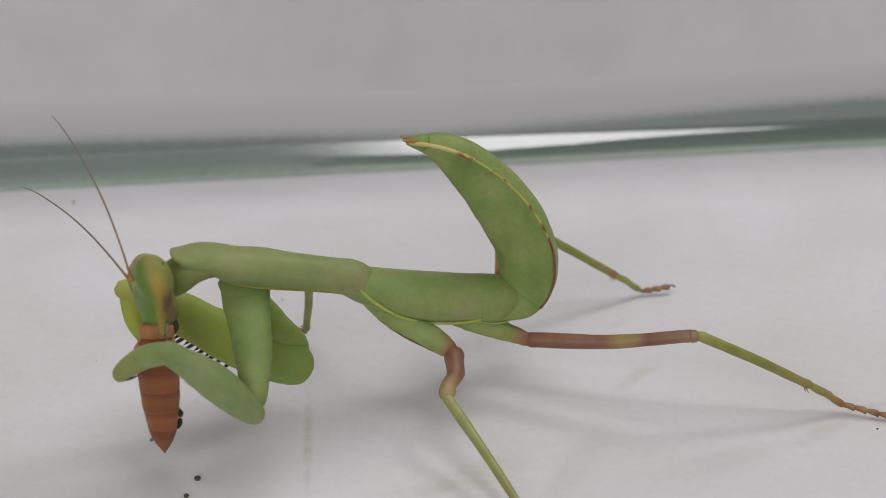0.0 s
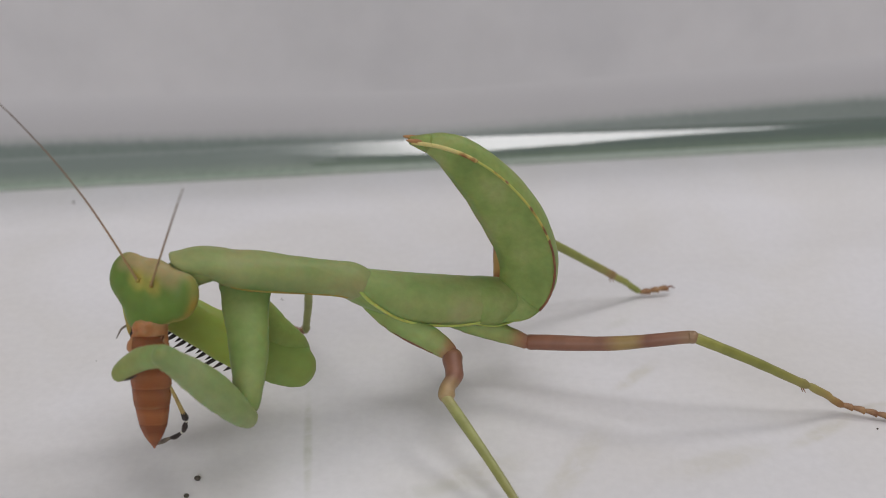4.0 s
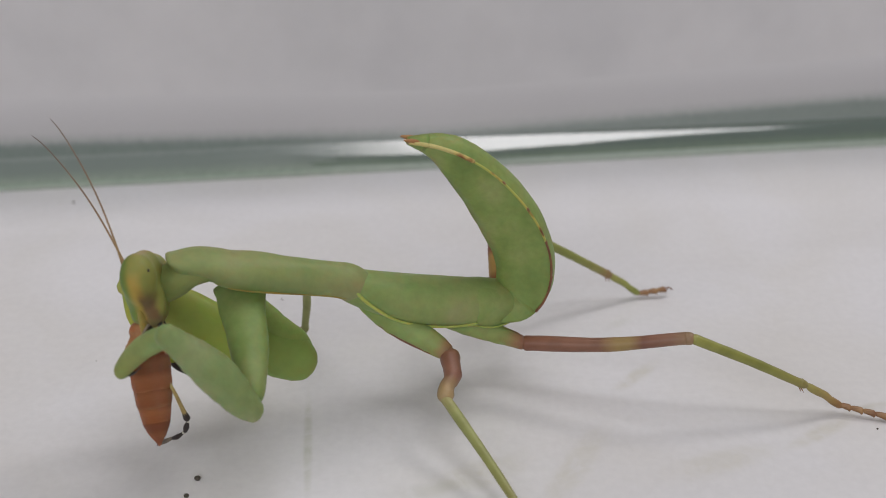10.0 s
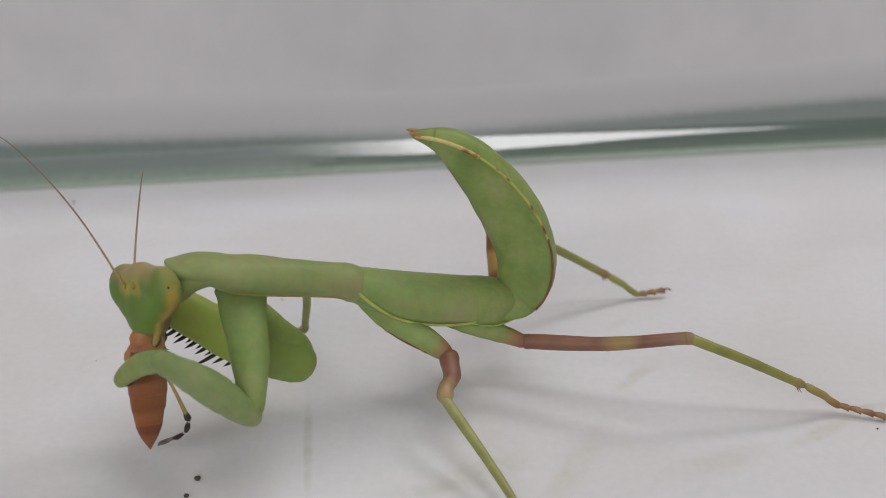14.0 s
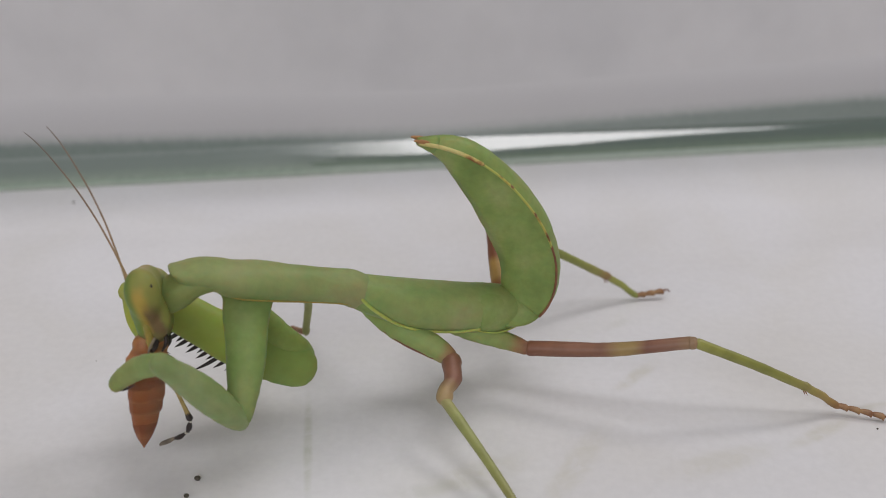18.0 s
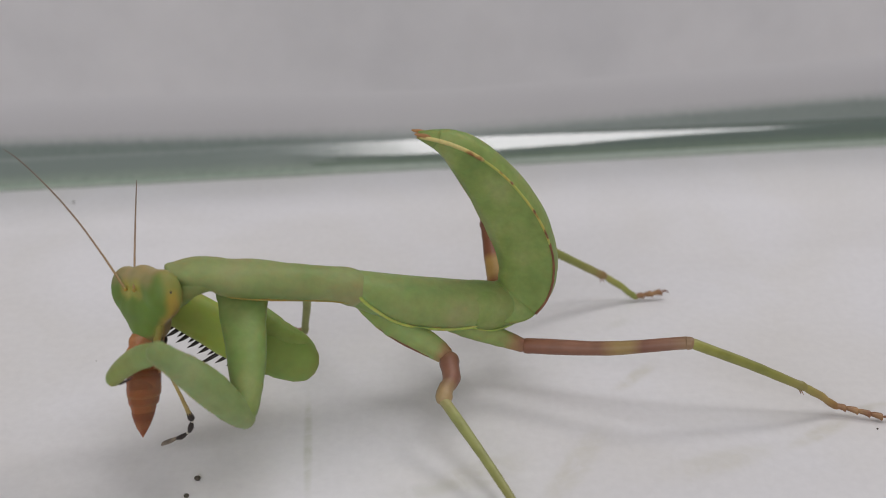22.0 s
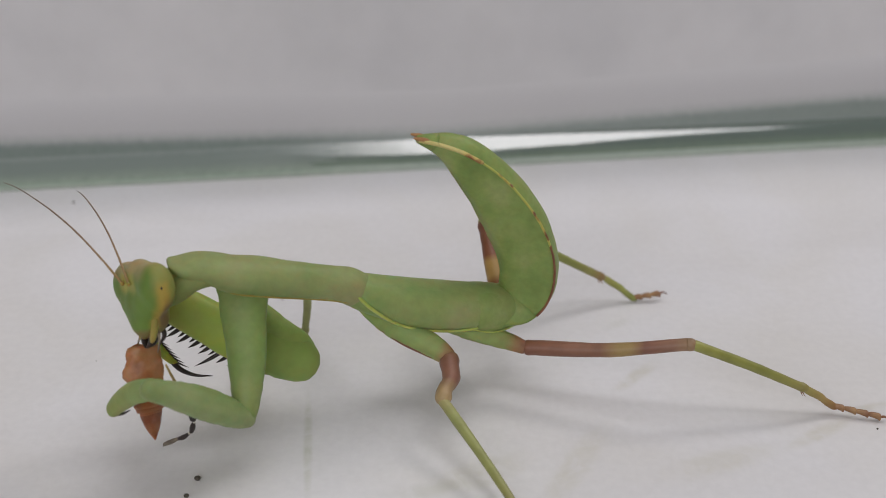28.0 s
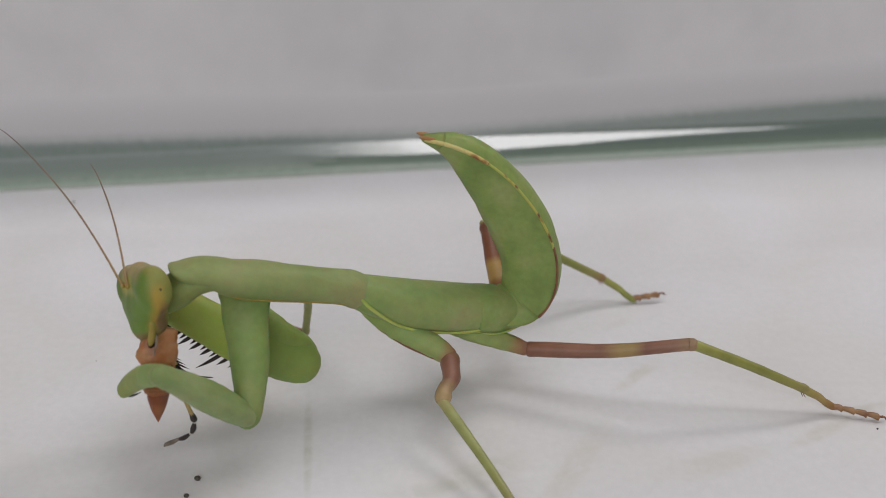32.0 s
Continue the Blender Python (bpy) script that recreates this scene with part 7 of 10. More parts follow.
    for ob in MOVED["ffemur"]:
        walk(ob, [
            (0, at(-14.07, -2.50, 5.31, 31.4, -31.7, -176.3)), (0.5, at(-13.16, -2.50, 5.00, 31.4, -31.5, -176.3)), (1, at(-13.82, -2.50, 5.20, 31.4, -31.6, -176.3)), (1.5, at(-13.66, -2.50, 5.10, 31.4, -31.6, -176.3)),
            (2, at(-13.57, -2.50, 5.20, 31.4, -31.5, -176.3)), (2.5, at(-13.49, -2.50, 5.10, 31.4, -31.6, -176.3)), (3, at(-13.73, -2.50, 5.31, 31.4, -31.5, -176.3)), (3.5, at(-13.92, -2.50, 5.10, 31.4, -31.7, -176.3)),
            (5.5, at(-13.67, -2.50, 5.00, 31.4, -31.7, -176.3)), (6, at(-13.75, -2.50, 5.10, 31.4, -31.7, -176.3)), (6.5, at(-13.67, -2.50, 5.00, 31.4, -31.7, -176.3)), (7, at(-13.48, -2.50, 5.31, 31.3, -31.4, -176.3)),
            (7.5, at(-13.96, -2.50, 5.72, 31.3, -31.4, -176.3)), (8, at(-13.82, -2.50, 5.31, 31.4, -31.6, -176.3)), (8.5, at(-13.66, -2.50, 5.20, 31.4, -31.6, -176.3)), (9, at(-13.80, -2.50, 5.62, 31.3, -31.4, -176.3)),
            (9.5, at(-12.72, -2.50, 5.20, 31.3, -31.2, -176.3)), (10, at(-13.70, -2.50, 5.82, 31.3, -31.2, -176.3)), (10.5, at(-13.31, -2.50, 5.31, 31.3, -31.4, -176.3)), (11, at(-13.71, -2.50, 5.62, 31.3, -31.3, -176.3)),
            (11.5, at(-13.48, -2.50, 5.31, 31.3, -31.4, -176.3)), (12, at(-13.89, -2.50, 5.51, 31.3, -31.5, -176.3)), (12.5, at(-12.63, -2.50, 5.31, 31.3, -31.1, -176.3)), (13, at(-13.39, -2.50, 5.31, 31.3, -31.4, -176.3)),
            (13.5, at(-13.40, -2.50, 5.20, 31.4, -31.5, -176.3)), (14, at(-13.80, -2.50, 5.62, 31.3, -31.4, -176.3)), (14.5, at(-13.55, -2.50, 5.51, 31.3, -31.3, -176.3)), (16.5, at(-13.81, -2.50, 5.41, 31.4, -31.5, -176.3)),
            (17, at(-13.89, -2.50, 5.51, 31.3, -31.5, -176.3)), (17.5, at(-13.65, -2.50, 5.31, 31.4, -31.5, -176.3)), (18, at(-13.75, -2.50, 5.10, 31.4, -31.7, -176.3)), (18.5, at(-13.99, -2.50, 5.31, 31.4, -31.6, -176.3)),
            (19, at(-13.75, -2.50, 5.10, 31.4, -31.7, -176.3)), (19.5, at(-13.83, -2.50, 5.10, 31.4, -31.7, -176.3)), (20, at(-14.07, -2.50, 5.31, 31.4, -31.7, -176.3)), (20.5, at(-13.81, -2.50, 5.41, 31.4, -31.5, -176.3)),
            (21, at(-13.24, -2.50, 5.00, 31.4, -31.5, -176.3)), (21.5, at(-13.23, -2.50, 5.10, 31.4, -31.5, -176.3)), (22, at(-13.54, -2.50, 5.72, 31.3, -31.2, -176.3)), (22.5, at(-13.75, -2.50, 6.43, 31.2, -30.8, -176.3)),
            (23, at(-12.95, -2.50, 5.51, 31.3, -31.1, -176.3)), (23.5, at(-13.29, -2.50, 5.51, 31.3, -31.2, -176.3)), (24, at(-13.39, -2.50, 5.31, 31.3, -31.4, -176.3)), (24.5, at(-13.41, -2.50, 5.10, 31.4, -31.5, -176.3)),
            (25, at(-13.14, -2.50, 5.31, 31.3, -31.3, -176.3)), (25.5, at(-12.15, -2.50, 4.58, 31.3, -31.4, -176.4)), (27.5, at(-12.62, -2.50, 5.51, 31.2, -31.0, -176.3)), (28, at(-13.45, -2.50, 5.72, 31.3, -31.2, -176.3)),
            (28.5, at(-13.13, -2.50, 5.51, 31.3, -31.2, -176.3)), (29, at(-13.61, -2.50, 5.92, 31.3, -31.1, -176.3)), (29.5, at(-13.30, -2.50, 5.41, 31.3, -31.3, -176.3)), (30, at(-13.54, -2.50, 5.61, 31.3, -31.3, -176.3)),
            (30.5, at(-13.38, -2.50, 5.61, 31.3, -31.2, -176.3)), (31, at(-13.46, -2.50, 5.61, 31.3, -31.2, -176.3)), (31.5, at(-13.13, -2.50, 5.41, 31.3, -31.2, -176.3)), (32, at(-13.38, -2.50, 5.51, 31.3, -31.3, -176.3)),
        ])
    for ob in MOVED["ftibia"]:
        walk(ob, [
            (0, at(-29.36, -3.50, 14.76, -75.0, 71.6, -74.2)), (0.5, at(-28.68, -3.50, 14.54, -79.2, 71.8, -78.7)), (1, at(-29.18, -3.50, 14.68, -76.1, 71.6, -75.4)), (1.5, at(-29.06, -3.50, 14.61, -76.8, 71.7, -76.2)),
            (2, at(-28.99, -3.50, 14.68, -77.3, 71.7, -76.7)), (2.5, at(-28.93, -3.50, 14.61, -77.6, 71.7, -77.0)), (3, at(-29.11, -3.50, 14.76, -76.6, 71.7, -75.9)), (3.5, at(-29.26, -3.50, 14.61, -75.6, 71.6, -74.9)),
            (5.5, at(-29.07, -3.50, 14.54, -76.8, 71.6, -76.1)), (6, at(-29.13, -3.50, 14.61, -76.4, 71.6, -75.7)), (6.5, at(-29.07, -3.50, 14.54, -76.8, 71.6, -76.1)), (7, at(-28.91, -3.50, 14.76, -77.8, 71.8, -77.1)),
            (7.5, at(-29.26, -3.50, 15.06, -75.6, 71.8, -74.9)), (8, at(-29.17, -3.50, 14.76, -76.2, 71.7, -75.5)), (8.5, at(-29.05, -3.50, 14.68, -76.9, 71.7, -76.2)), (9, at(-29.14, -3.50, 14.98, -76.3, 71.8, -75.7)),
            (9.5, at(-28.34, -3.50, 14.68, -81.4, 72.0, -81.0)), (10, at(-29.06, -3.50, 15.13, -76.9, 72.0, -76.2)), (10.5, at(-28.78, -3.50, 14.76, -78.6, 71.9, -78.0)), (11, at(-29.08, -3.50, 14.98, -76.7, 71.9, -76.1)),
            (11.5, at(-28.91, -3.50, 14.76, -77.8, 71.8, -77.1)), (12, at(-29.22, -3.50, 14.91, -75.9, 71.8, -75.2)), (12.5, at(-28.27, -3.50, 14.76, -81.9, 72.1, -81.5)), (13, at(-28.85, -3.50, 14.76, -78.2, 71.9, -77.6)),
            (13.5, at(-28.86, -3.50, 14.68, -78.1, 71.8, -77.5)), (14, at(-29.14, -3.50, 14.98, -76.3, 71.8, -75.7)), (14.5, at(-28.96, -3.50, 14.91, -77.5, 71.9, -76.9)), (16.5, at(-29.16, -3.50, 14.83, -76.2, 71.7, -75.5)),
            (17, at(-29.22, -3.50, 14.91, -75.9, 71.8, -75.2)), (17.5, at(-29.04, -3.50, 14.76, -77.0, 71.8, -76.3)), (18, at(-29.13, -3.50, 14.61, -76.4, 71.6, -75.7)), (18.5, at(-29.30, -3.50, 14.76, -75.4, 71.6, -74.6)),
            (19, at(-29.13, -3.50, 14.61, -76.4, 71.6, -75.7)), (19.5, at(-29.19, -3.50, 14.61, -76.1, 71.6, -75.3)), (20, at(-29.36, -3.50, 14.76, -75.0, 71.6, -74.2)), (20.5, at(-29.16, -3.50, 14.83, -76.2, 71.7, -75.5)),
            (21, at(-28.75, -3.50, 14.54, -78.8, 71.8, -78.2)), (21.5, at(-28.74, -3.50, 14.61, -78.9, 71.8, -78.3)), (22, at(-28.93, -3.50, 15.06, -77.6, 72.0, -77.0)), (22.5, at(-29.06, -3.50, 15.58, -76.8, 72.2, -76.2)),
            (23, at(-28.50, -3.50, 14.91, -80.3, 72.1, -79.9)), (23.5, at(-28.76, -3.50, 14.91, -78.7, 72.0, -78.1)), (24, at(-28.85, -3.50, 14.76, -78.2, 71.9, -77.6)), (24.5, at(-28.87, -3.50, 14.61, -78.0, 71.8, -77.4)),
            (25, at(-28.65, -3.50, 14.76, -79.4, 71.9, -78.9)), (25.5, at(-27.95, -3.50, 14.23, -84.0, 71.8, -83.7)), (27.5, at(-28.25, -3.50, 14.91, -82.0, 72.2, -81.6)), (28, at(-28.87, -3.50, 15.06, -78.0, 72.0, -77.4)),
            (28.5, at(-28.63, -3.50, 14.91, -79.5, 72.0, -79.0)), (29, at(-28.98, -3.50, 15.21, -77.3, 72.0, -76.7)), (29.5, at(-28.77, -3.50, 14.84, -78.6, 71.9, -78.1)), (30, at(-28.95, -3.50, 14.98, -77.5, 71.9, -76.9)),
            (30.5, at(-28.82, -3.50, 14.98, -78.3, 72.0, -77.8)), (31, at(-28.88, -3.50, 14.98, -77.9, 72.0, -77.3)), (31.5, at(-28.64, -3.50, 14.84, -79.4, 72.0, -78.9)), (32, at(-28.83, -3.50, 14.91, -78.3, 71.9, -77.7)),
        ])
    for ob in MOVED["hind0"]:
        walk(ob, [
            (0, at(-0.80, 2.92, 8.11, -28.8, 13.2, -8.0)), (0.5, at(0.16, 2.67, 7.64, -28.8, 13.2, -8.0)), (1, at(-0.90, 2.92, 8.11, -28.8, 13.2, -8.0)), (1.5, at(-0.90, 2.79, 7.88, -28.8, 13.2, -8.0)),
            (2, at(-0.54, 2.75, 7.80, -28.8, 13.2, -8.0)), (2.5, at(-0.45, 2.75, 7.80, -28.8, 13.2, -8.0)), (3, at(-0.90, 2.83, 7.95, -28.8, 13.2, -8.0)), (3.5, at(-0.98, 2.83, 7.95, -28.8, 13.2, -8.0)),
            (5.5, at(-0.37, 2.63, 7.57, -28.8, 13.2, -8.0)), (6, at(-0.54, 2.71, 7.72, -28.8, 13.2, -8.0)), (6.5, at(-0.72, 2.63, 7.57, -28.8, 13.2, -8.0)), (7, at(-0.45, 2.59, 7.49, -28.8, 13.2, -8.0)),
            (7.5, at(-1.16, 2.75, 7.80, -28.8, 13.2, -8.0)), (8, at(-0.98, 2.63, 7.57, -28.8, 13.2, -8.0)), (8.5, at(-0.80, 2.63, 7.57, -28.8, 13.2, -8.0)), (9, at(-1.16, 2.75, 7.80, -28.8, 13.2, -8.0)),
            (9.5, at(0.25, 2.47, 7.26, -28.8, 13.2, -8.0)), (10, at(-1.25, 2.75, 7.80, -28.8, 13.2, -8.0)), (10.5, at(-0.37, 2.51, 7.33, -28.8, 13.2, -8.0)), (11, at(-0.98, 2.63, 7.57, -28.8, 13.2, -8.0)),
            (11.5, at(-0.54, 2.63, 7.57, -28.8, 13.2, -8.0)), (12, at(-1.33, 2.71, 7.72, -28.8, 13.2, -8.0)), (12.5, at(0.43, 2.55, 7.41, -28.8, 13.2, -8.0)), (13, at(-0.72, 2.67, 7.64, -28.8, 13.2, -8.0)),
            (13.5, at(-0.63, 2.67, 7.64, -28.8, 13.2, -8.0)), (14, at(-1.25, 2.83, 7.95, -28.8, 13.2, -8.0)), (14.5, at(-0.90, 2.71, 7.72, -28.8, 13.2, -8.0)), (16.5, at(-1.16, 2.63, 7.57, -28.8, 13.2, -8.0)),
            (17, at(-1.42, 2.67, 7.64, -28.8, 13.2, -8.0)), (17.5, at(-0.54, 2.67, 7.64, -28.8, 13.2, -8.0)), (18, at(-0.90, 2.51, 7.33, -28.8, 13.2, -8.0)), (18.5, at(-1.25, 2.59, 7.49, -28.8, 13.2, -8.0)),
            (19, at(-0.80, 2.55, 7.41, -28.8, 13.2, -8.0)), (19.5, at(-1.07, 2.55, 7.41, -28.8, 13.2, -8.0)), (20, at(-1.69, 2.59, 7.49, -28.8, 13.2, -8.0)), (20.5, at(-1.33, 2.59, 7.49, -28.8, 13.2, -8.0)),
            (21, at(-0.54, 2.42, 7.18, -28.8, 13.2, -8.0)), (21.5, at(-0.54, 2.51, 7.33, -28.8, 13.2, -8.0)), (22, at(-1.25, 2.63, 7.57, -28.8, 13.2, -8.0)), (22.5, at(-1.78, 2.79, 7.88, -28.8, 13.2, -8.0)),
            (23, at(-0.72, 2.47, 7.26, -28.8, 13.2, -8.0)), (23.5, at(-0.80, 2.47, 7.26, -28.8, 13.2, -8.0)), (24, at(-0.72, 2.55, 7.41, -28.8, 13.2, -8.0)), (24.5, at(-0.72, 2.47, 7.26, -28.8, 13.2, -8.0)),
            (25, at(-0.37, 2.63, 7.57, -28.8, 13.2, -8.0)), (25.5, at(1.13, 2.26, 6.87, -28.8, 13.2, -8.0)), (27.5, at(-0.06, 2.42, 7.18, -28.8, 13.2, -8.0)), (28, at(-1.11, 2.55, 7.41, -28.8, 13.2, -8.0)),
            (28.5, at(-0.68, 2.51, 7.33, -28.8, 13.2, -8.0)), (29, at(-1.38, 2.71, 7.72, -28.8, 13.2, -8.0)), (29.5, at(-0.85, 2.42, 7.18, -28.8, 13.2, -8.0)), (30, at(-1.03, 2.55, 7.41, -28.8, 13.2, -8.0)),
            (30.5, at(-0.94, 2.51, 7.33, -28.8, 13.2, -8.0)), (31, at(-1.03, 2.51, 7.33, -28.8, 13.2, -8.0)), (31.5, at(-0.41, 2.46, 7.26, -28.8, 13.2, -8.0)), (32, at(-0.94, 2.46, 7.26, -28.8, 13.2, -8.0)),
        ])
    for ob in MOVED["hind1"]:
        walk(ob, [
            (0, at(8.78, 1.57, 5.84, -27.1, -10.5, -14.1)), (0.5, at(9.74, 1.33, 5.38, -27.2, -11.9, -13.5)), (1, at(8.69, 1.57, 5.84, -27.1, -10.6, -14.3)), (1.5, at(8.69, 1.45, 5.61, -27.2, -11.0, -13.8)),
            (2, at(9.04, 1.41, 5.54, -27.2, -11.4, -13.8)), (2.5, at(9.13, 1.41, 5.54, -27.2, -11.4, -13.9)), (3, at(8.69, 1.49, 5.69, -27.1, -11.2, -14.1)), (3.5, at(8.60, 1.49, 5.69, -27.1, -10.9, -14.1)),
            (5.5, at(9.22, 1.28, 5.30, -27.2, -11.5, -13.4)), (6, at(9.04, 1.37, 5.45, -27.2, -11.3, -13.6)), (6.5, at(8.87, 1.28, 5.30, -27.3, -11.0, -13.1)), (7, at(9.13, 1.24, 5.22, -27.3, -11.7, -13.1)),
            (7.5, at(8.42, 1.41, 5.54, -27.2, -10.7, -13.7)), (8, at(8.60, 1.28, 5.30, -27.3, -10.6, -13.1)), (8.5, at(8.78, 1.28, 5.30, -27.3, -11.4, -13.3)), (9, at(8.42, 1.41, 5.54, -27.2, -10.6, -13.6)),
            (9.5, at(9.83, 1.12, 4.99, -27.3, -11.5, -12.8)), (10, at(8.34, 1.41, 5.54, -27.2, -10.7, -13.7)), (10.5, at(9.22, 1.16, 5.07, -27.3, -11.3, -12.9)), (11, at(8.60, 1.28, 5.30, -27.2, -11.1, -13.3)),
            (11.5, at(9.04, 1.28, 5.30, -27.2, -11.2, -13.5)), (12, at(8.25, 1.37, 5.45, -27.2, -10.7, -13.7)), (12.5, at(10.01, 1.20, 5.15, -27.3, -11.5, -13.3)), (13, at(8.87, 1.33, 5.38, -27.2, -10.6, -13.6)),
            (13.5, at(8.95, 1.33, 5.38, -27.2, -10.7, -13.7)), (14, at(8.34, 1.49, 5.69, -27.1, -10.3, -14.2)), (14.5, at(8.69, 1.37, 5.45, -27.2, -10.4, -13.7)), (16.5, at(8.42, 1.28, 5.30, -27.2, -10.1, -13.4)),
            (17, at(8.16, 1.33, 5.38, -27.2, -10.3, -13.6)), (17.5, at(9.04, 1.33, 5.38, -27.2, -10.0, -13.7)), (18, at(8.69, 1.16, 5.07, -27.3, -10.6, -12.9)), (18.5, at(8.34, 1.24, 5.22, -27.2, -10.6, -13.4)),
            (19, at(8.78, 1.20, 5.15, -27.2, -10.8, -13.2)), (19.5, at(8.52, 1.20, 5.15, -27.3, -10.6, -13.0)), (20, at(7.90, 1.24, 5.22, -27.2, -10.3, -13.1)), (20.5, at(8.25, 1.24, 5.22, -27.2, -10.1, -13.3)),
            (21, at(9.04, 1.08, 4.91, -27.3, -10.8, -12.7)), (21.5, at(9.04, 1.16, 5.07, -27.3, -11.0, -13.0)), (22, at(8.34, 1.28, 5.30, -27.2, -9.8, -13.4)), (22.5, at(7.81, 1.45, 5.61, -27.1, -9.9, -13.9)),
            (23, at(8.87, 1.12, 4.99, -27.3, -9.6, -12.9)), (23.5, at(8.78, 1.12, 4.99, -27.3, -9.6, -12.9)), (24, at(8.87, 1.20, 5.15, -27.2, -9.7, -13.2)), (24.5, at(8.87, 1.12, 4.99, -27.3, -9.6, -12.9)),
            (25, at(9.22, 1.28, 5.30, -27.2, -9.8, -13.5)), (25.5, at(10.71, 0.91, 4.60, -27.3, -9.5, -12.3)), (27.5, at(9.53, 1.08, 4.91, -27.3, -9.9, -12.7)), (28, at(8.47, 1.20, 5.14, -27.2, -9.7, -13.1)),
            (28.5, at(8.91, 1.16, 5.07, -27.3, -9.6, -12.9)), (29, at(8.21, 1.37, 5.46, -27.1, -9.4, -13.8)), (29.5, at(8.73, 1.08, 4.91, -27.3, -9.7, -12.5)), (30, at(8.56, 1.20, 5.14, -27.2, -9.7, -13.2)),
            (30.5, at(8.65, 1.16, 5.07, -27.3, -10.0, -13.0)), (31, at(8.56, 1.16, 5.07, -27.3, -10.0, -12.9)), (31.5, at(9.17, 1.12, 4.99, -27.3, -9.9, -12.9)), (32, at(8.65, 1.12, 4.99, -27.3, -10.3, -12.9)),
        ])
    for ob in MOVED["hind2"]:
        walk(ob, [
            (0, at(24.95, -2.50, 8.93, -30.8, 25.6, -2.5)), (0.5, at(25.72, -2.50, 8.83, -31.1, 26.8, -2.6)), (1, at(24.62, -2.50, 8.93, -30.7, 25.1, -2.4)), (1.5, at(24.71, -2.50, 8.83, -30.6, 24.9, -2.4)),
            (2, at(24.97, -2.50, 8.83, -30.7, 25.4, -2.5)), (2.5, at(24.97, -2.50, 8.83, -30.7, 25.4, -2.5)), (3, at(24.62, -2.50, 8.93, -30.7, 25.2, -2.4)), (3.5, at(24.46, -2.50, 8.83, -30.5, 24.6, -2.4)),
            (5.5, at(25.07, -2.50, 8.63, -30.7, 25.1, -2.5)), (6, at(24.98, -2.50, 8.73, -30.7, 25.4, -2.5)), (6.5, at(25.08, -2.50, 8.53, -30.6, 24.8, -2.5)), (7, at(25.15, -2.50, 8.63, -30.7, 25.4, -2.6)),
            (7.5, at(24.40, -2.50, 8.63, -30.4, 24.0, -2.4)), (8, at(24.84, -2.50, 8.43, -30.4, 24.0, -2.5)), (8.5, at(24.82, -2.50, 8.63, -30.6, 24.9, -2.5)), (9, at(24.57, -2.50, 8.63, -30.5, 24.4, -2.4)),
            (9.5, at(25.78, -2.50, 8.33, -30.8, 25.6, -2.7)), (10, at(24.31, -2.50, 8.63, -30.4, 24.0, -2.4)), (10.5, at(25.19, -2.50, 8.33, -30.5, 24.5, -2.6)), (11, at(24.58, -2.50, 8.53, -30.5, 24.2, -2.5)),
            (11.5, at(24.83, -2.50, 8.53, -30.6, 24.7, -2.5)), (12, at(24.07, -2.50, 8.53, -30.3, 23.4, -2.4)), (12.5, at(25.68, -2.50, 8.43, -30.9, 26.1, -2.7)), (13, at(24.67, -2.50, 8.43, -30.5, 24.1, -2.5)),
            (13.5, at(24.67, -2.50, 8.43, -30.5, 24.1, -2.5)), (14, at(24.06, -2.50, 8.63, -30.4, 23.9, -2.4)), (14.5, at(24.51, -2.50, 8.43, -30.4, 23.9, -2.5)), (16.5, at(24.36, -2.50, 8.23, -30.2, 23.0, -2.4)),
            (17, at(24.01, -2.50, 8.33, -30.2, 22.8, -2.4)), (17.5, at(24.69, -2.50, 8.23, -30.4, 23.7, -2.5)), (18, at(24.70, -2.50, 8.13, -30.3, 23.3, -2.5)), (18.5, at(24.02, -2.50, 8.23, -30.1, 22.6, -2.4)),
            (19, at(24.53, -2.50, 8.23, -30.3, 23.5, -2.5)), (19.5, at(24.61, -2.50, 8.23, -30.4, 23.7, -2.5)), (20, at(23.94, -2.50, 8.23, -30.1, 22.5, -2.4)), (20.5, at(24.12, -2.50, 8.13, -30.1, 22.5, -2.4)),
            (21, at(24.97, -2.50, 8.03, -30.4, 23.6, -2.6)), (21.5, at(24.95, -2.50, 8.23, -30.5, 24.5, -2.6)), (22, at(24.23, -2.50, 8.11, -30.2, 22.7, -2.5)), (22.5, at(23.73, -2.50, 8.47, -30.3, 23.3, -2.4)),
            (23, at(24.72, -2.50, 7.75, -30.1, 22.1, -2.6)), (23.5, at(24.65, -2.50, 7.75, -30.0, 22.0, -2.6)), (24, at(24.70, -2.50, 7.93, -30.2, 22.9, -2.6)), (24.5, at(24.72, -2.50, 7.75, -30.1, 22.2, -2.6)),
            (25, at(24.98, -2.50, 8.11, -30.5, 24.3, -2.6)), (25.5, at(26.37, -2.50, 7.30, -30.4, 23.4, -3.0)), (27.5, at(25.34, -2.50, 7.73, -30.4, 23.6, -2.8)), (28, at(24.39, -2.50, 7.93, -30.2, 22.7, -2.5)),
            (28.5, at(24.83, -2.50, 7.83, -30.3, 23.1, -2.6)), (29, at(23.95, -2.50, 8.13, -30.2, 22.8, -2.4)), (29.5, at(24.84, -2.50, 7.73, -30.2, 22.7, -2.6)), (30, at(24.39, -2.50, 7.93, -30.2, 22.8, -2.5)),
            (30.5, at(24.56, -2.50, 7.93, -30.3, 23.2, -2.6)), (31, at(24.48, -2.50, 7.93, -30.3, 23.1, -2.6)), (31.5, at(24.99, -2.50, 7.83, -30.4, 23.6, -2.7)), (32, at(24.48, -2.50, 7.93, -30.3, 23.2, -2.6)),
        ])
